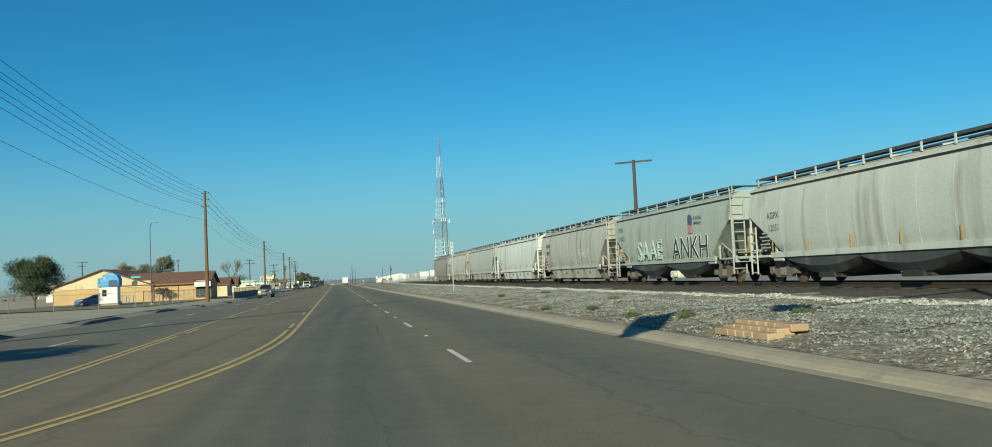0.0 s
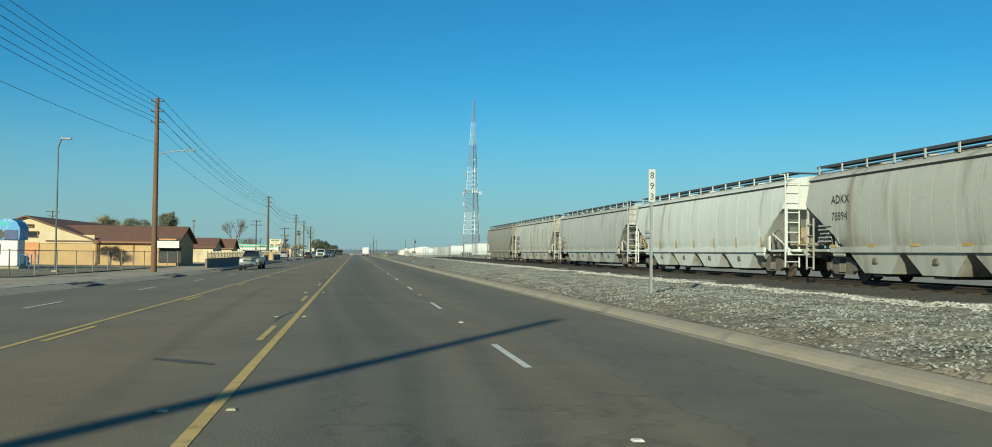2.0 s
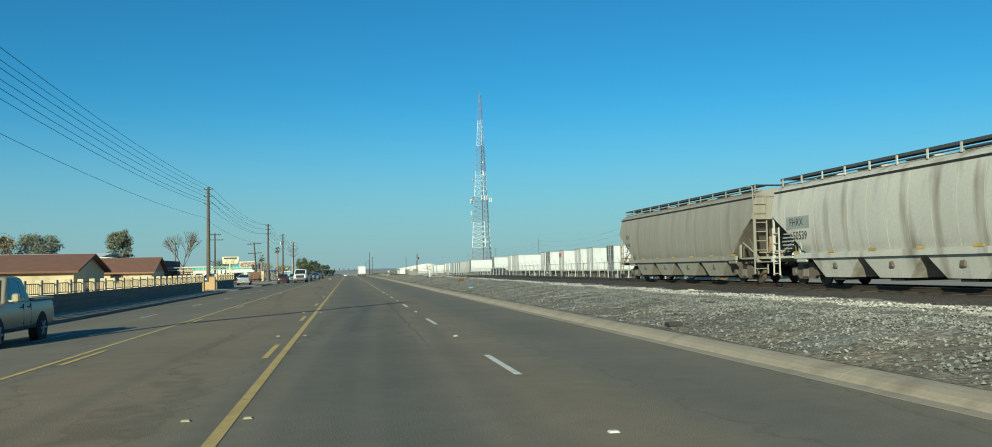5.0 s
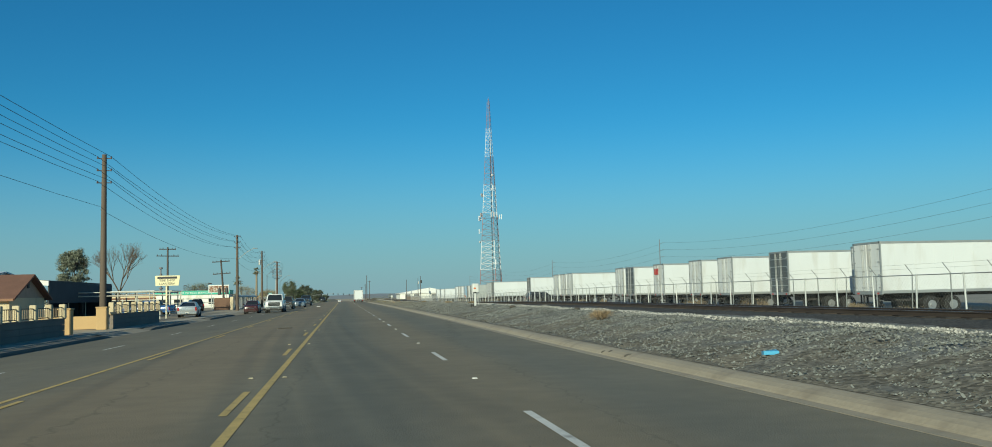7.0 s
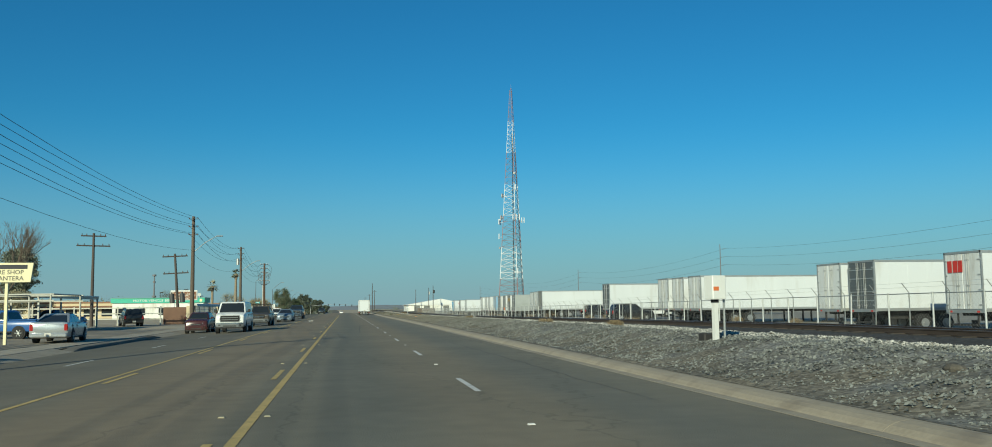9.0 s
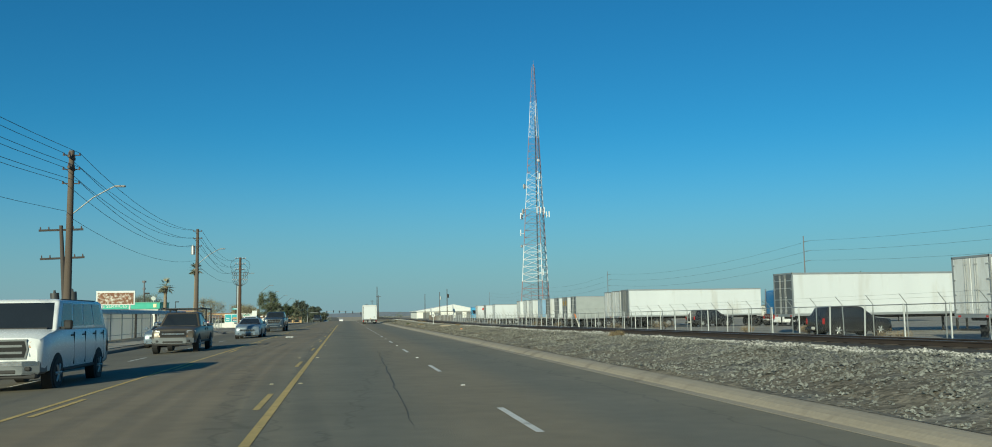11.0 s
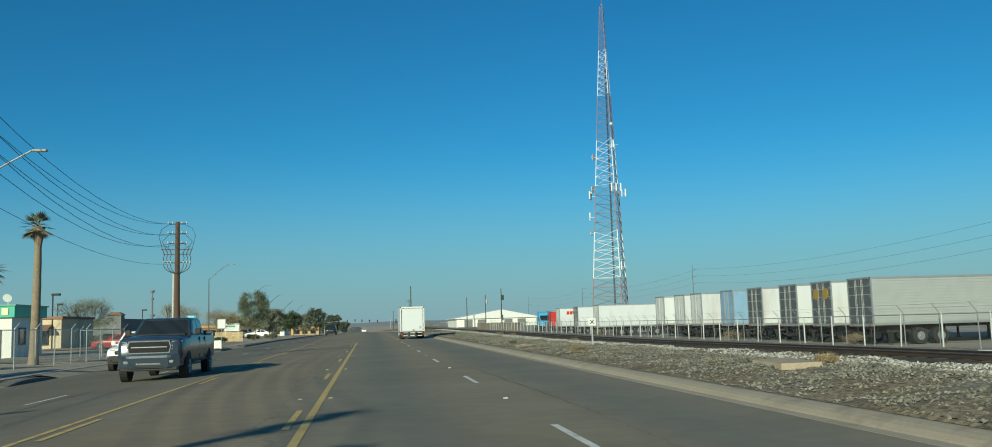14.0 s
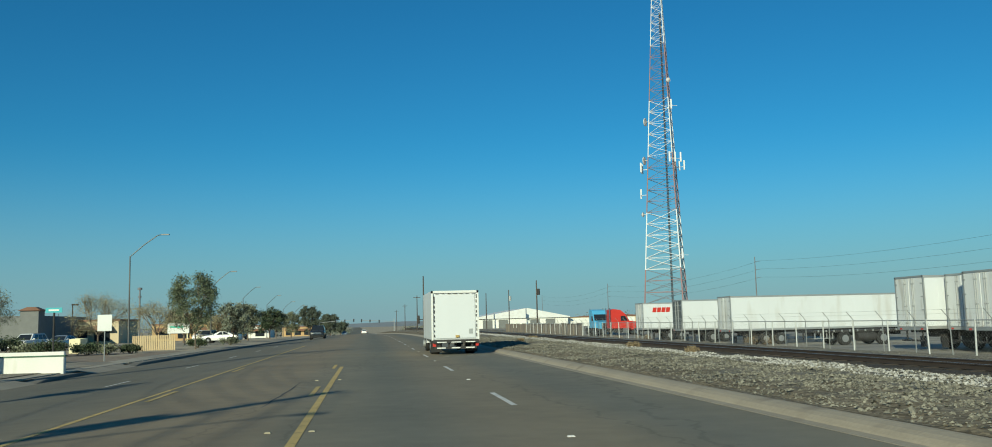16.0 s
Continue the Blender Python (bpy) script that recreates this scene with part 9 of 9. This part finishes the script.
# signal mast arm over the lanes at the first crossing
sgl = thing("traffic_signal", "grey traffic signal mast arm reaching over the lanes", "traffic signal", "signals")
part("mast", Shape().tube((0, 0, -0.3), (0, 0, 6.2), 0.14, 0.1, n=10), STEEL, sgl, smooth=True)
part("arm", Shape().tube((0, 0, 5.9), (-10.2, -1.6, 6.3), 0.08, 0.05, n=8), STEEL, sgl, smooth=True)
for dx, dy in ((-5.9, -0.92), (-9.9, -1.55)):
    h_ = part("signal_head", Shape().box(dx, dy - 0.15, 5.75, 0.95, 0.3, 1.35, cham=0.05), DARK, sgl, "black signal head and back plate")
    for k in range(3):
        part("lens", Shape().tube((dx, dy - 0.33, 6.1 - 0.35 * k), (dx, dy - 0.29, 6.1 - 0.35 * k), 0.15, n=12), GLASS, h_, "unlit lens")
sgl.matrix_basis = pose(9.2, 7.6, bank_top(9.2, 7.6))
mast = thing("antenna_mast", "tall slender antenna mast far off in the haze", "tower")
part("pole", Shape().tube((0, 0, 0), (0, 0, 38), 0.9, 0.5, n=10), PYLON, mast)
for z, r in ((37, 1.7), (31, 1.2), (18, 1.9)):
    part("antenna_ring", Shape().tube((0, 0, z - 0.8), (0, 0, z + 0.8), r, n=12), PYLON, mast, "ring of antennas")
mast.matrix_basis = pose(-170, 1030, 1.04 * fall(900) - 0.5)
# low far skyline: sheds and tree belts on both sides, and hills on the horizon
rng = random.Random(314)
for i in range(34):
    x, y = rng.choice([-1, 1]) * rng.uniform(30, 330) + 20, rng.uniform(620, 1000)
    if -25 < x < 22:
        continue
    h, w = rng.uniform(3, 6), rng.uniform(14, 34)
    b_ = thing("far_shed", ("white", "cream", "grey")[i % 3] + " low building far off in the haze", "building", "far buildings")
    part("wall", Shape().box(0, 0, h / 2, w, 16, h), (WHITE_WALL, CREAM, GREY_WALL)[i % 3], b_)
    part("roof", Shape().prism([(-w / 2 - 0.4, h), (0, h + 1.0), (w / 2 + 0.4, h)], "y", -8.4, 8.4), (GREY_WALL, BROWN_ROOF, WHITE_WALL)[i % 3], b_)
    b_.matrix_basis = pose(x, y, -0.45 + 1.04 * fall(min(y, 900)), 0, 0, rng.uniform(-15, 15))
def tree_belt(name, pts, count, hh, seed):
    r2 = np.random.default_rng(seed)
    cs = []
    for (xa, ya), (xb, yb) in zip(pts, pts[1:]):
        for _ in range(count):
            a = r2.random()
            h = hh * (0.4 + 0.6 * r2.random())
            for _ in range(5):
                cs.append((xa + (xb - xa) * a + r2.normal() * h * 0.35, ya + (yb - ya) * a + r2.normal() * 2, -0.4 + 1.04 * fall(min(900, ya + (yb - ya) * a)) + h * (0.25 + 0.6 * r2.random())))
    me = leaves(cs, len(cs) * 60, hh * 0.5, 0.35, seed)
    me.materials.append(LEAF_D)
    tagged(new(name, me), "belt of dusty grey-green trees in the distance", "trees", kind="stuff")


tree_belt("far_trees_west", [(-140, 300), (-110, 480), (-70, 620), (-40, 760), (-16, 900)], 16, 6.5, 201)
tree_belt("far_trees_east", [(16, 900), (60, 760), (120, 620), (200, 520), (300, 420)], 14, 5.5, 202)
hills = Shape()
hr = random.Random(8)
pts = [(-2000 + 100 * i, 6 + 9 * noise.noise((i * 0.45, 0, 9))) for i in range(41)]
for (xa, ha), (xb, hb) in zip(pts, pts[1:]):
    hills.add([(xa, 2600, -8), (xb, 2600, -8), (xb, 2750, max(4, hb)), (xa, 2750, max(4, ha)), (xb, 2950, -8), (xa, 2950, -8)], [(0, 1, 2, 3), (3, 2, 4, 5)])
# blue-grey base colour paints the haze onto the hills
piece("far_hills", hills, mat("hazy_hill", (0.22, 0.24, 0.26), 1.0, var=0.1, scale=0.01, fine=0.1, bump=0), "hazy blue-grey hills on the horizon", "hills", kind="structure")

# litter and marks near the kerb
for i, (x, y, m_, sx, sy, lab) in enumerate(((7.6, 156.3, LBLUE_P, 0.3, 0.2, "scrap of bright blue tarpaulin on the stones"), (8.2, 288.0, ORANGE, 0.14, 0.22, "orange plastic scrap on the stones"), (6.9, 118.9, DARK, 0.3, 0.45, "broken dark kerb opening"))):
    s = Shape()
    r3 = random.Random(i)
    s.loft([[(a * sx * 0.5, b * sy * 0.5, z + 0.05 * r3.random()) for a, b in ((-1, -0.8), (0.9, -1), (1.1, 0.8), (-0.7, 1))] for z in (0.0, 0.08)])
    ob = piece("litter", s, m_, lab, "litter")
    ob.matrix_basis = pose(x, y, bank_top(x, y) + 0.03)
scrap = piece("litter", Shape().loft([[(-0.27, -0.05, 0), (0.25, -0.09, 0), (0.28, 0.06, 0), (-0.24, 0.1, 0)], [(-0.26, -0.04, 0.03), (0.24, -0.08, 0.05), (0.27, 0.05, 0.035), (-0.23, 0.09, 0.06)]]), SIGN_W, "scrap of white board lying in the turn lane", "litter")
scrap.matrix_basis = pose(-3.86, 288.0, 0.004)
stick = piece("litter", Shape().path([(-3.07, 186.26, 0.03), (-2.8, 186.68, 0.035), (-2.43, 187.22, 0.03)], 0.022, 7), mat("dry_stick", (0.30, 0.25, 0.18), 0.85, var=0.2), "dry wooden stick lying in the turn lane", "litter")
for i, (x, y, r) in enumerate(((6.17, 161.75, 0.08), (6.27, 161.45, 0.11), (6.33, 161.2, 0.07), (6.36, 160.45, 0.09), (6.24, 160.05, 0.11), (9.4, 190.5, 0.16), (10.6, 181.0, 0.17), (8.6, 194.0, 0.14), (9.9, 262.0, 0.15))):
    rk_ = Shape().ball((0, 0, r * 0.3), r * 1.3, r * 0.8, r * 0.55, 9, 6)
    rk_.v = [(a * (1 + 0.35 * noise.noise((a * 7, b * 7 + i, c * 7))), b * (1 + 0.35 * noise.noise((a * 9 + i, b * 9, c))), c * (1 + 0.2 * noise.noise((a * 5, b, c * 9 + i)))) for a, b, c in rk_.v]
    ob = piece("rock", rk_, mat("dark_rock", (0.085, 0.075, 0.062), 0.95, var=0.3, scale=6, fine=40, bump=0.6), "dark lump of broken rock by the kerb" if x < 7 else "dark rounded rock among the stones", "rock", "loose rocks")
    ob.matrix_basis = pose(x, y, 0.03 if x < 7 else bank_top(x, y), 0, 0, 40 * i)
ob = piece("flat_slab", Shape().loft([[(-0.5, -0.9, -0.05), (0.4, -1.0, -0.05), (0.5, 0.9, -0.05), (-0.4, 0.8, -0.05)], [(-0.48, -0.86, 0.09), (0.38, -0.96, 0.1), (0.48, 0.86, 0.12), (-0.38, 0.76, 0.1)]]), mat("tan_slab", (0.36, 0.29, 0.21), 0.9, var=0.2, scale=2), "flat tan concrete slab half buried in the stones", "slab")
ob.matrix_basis = pose(8.9, 305.0, bank_top(8.9, 305.0) - 0.02)
SANDSTONE = mat("sandy_block", (0.40, 0.27, 0.165), 0.9, var=0.12, scale=2.0, fine=20, shade=0.12)


def block_apron(x0, x1, y0, y1, z0, z1, rows, cols):
    """Rows of sandy split blocks set into the slope of the bank."""
    ap = thing("block_apron", "tan split-face blocks set into the bank", "retaining blocks", "block aprons")
    proto = None
    for r in range(rows):
        for c in range(cols + 1):
            f = (r + 0.5) / rows
            y = y0 + (y1 - y0) * min(cols - 0.25, max(0.25, c + (0.5 if r % 2 else 0.0))) / cols
            if proto is None:
                proto = part("block", Shape().box(0, 0, 0, (x1 - x0) / rows + 0.12, (y1 - y0) / cols - 0.015, (z1 - z0) / rows + 0.06, cham=0.02), SANDSTONE, ap)
                b_ = proto
            else:
                b_ = proto.copy()
                scene.collection.objects.link(b_)
            b_.location = (x0 + (x1 - x0) * f, y, z0 + (z1 - z0) * f)
    return ap


block_apron(7.3, 7.95, 14.1, 16.1, 0.2, 0.4, 3, 6)
block_apron(7.2, 7.8, 329.0, 331.4, 0.15, 0.24, 2, 6)
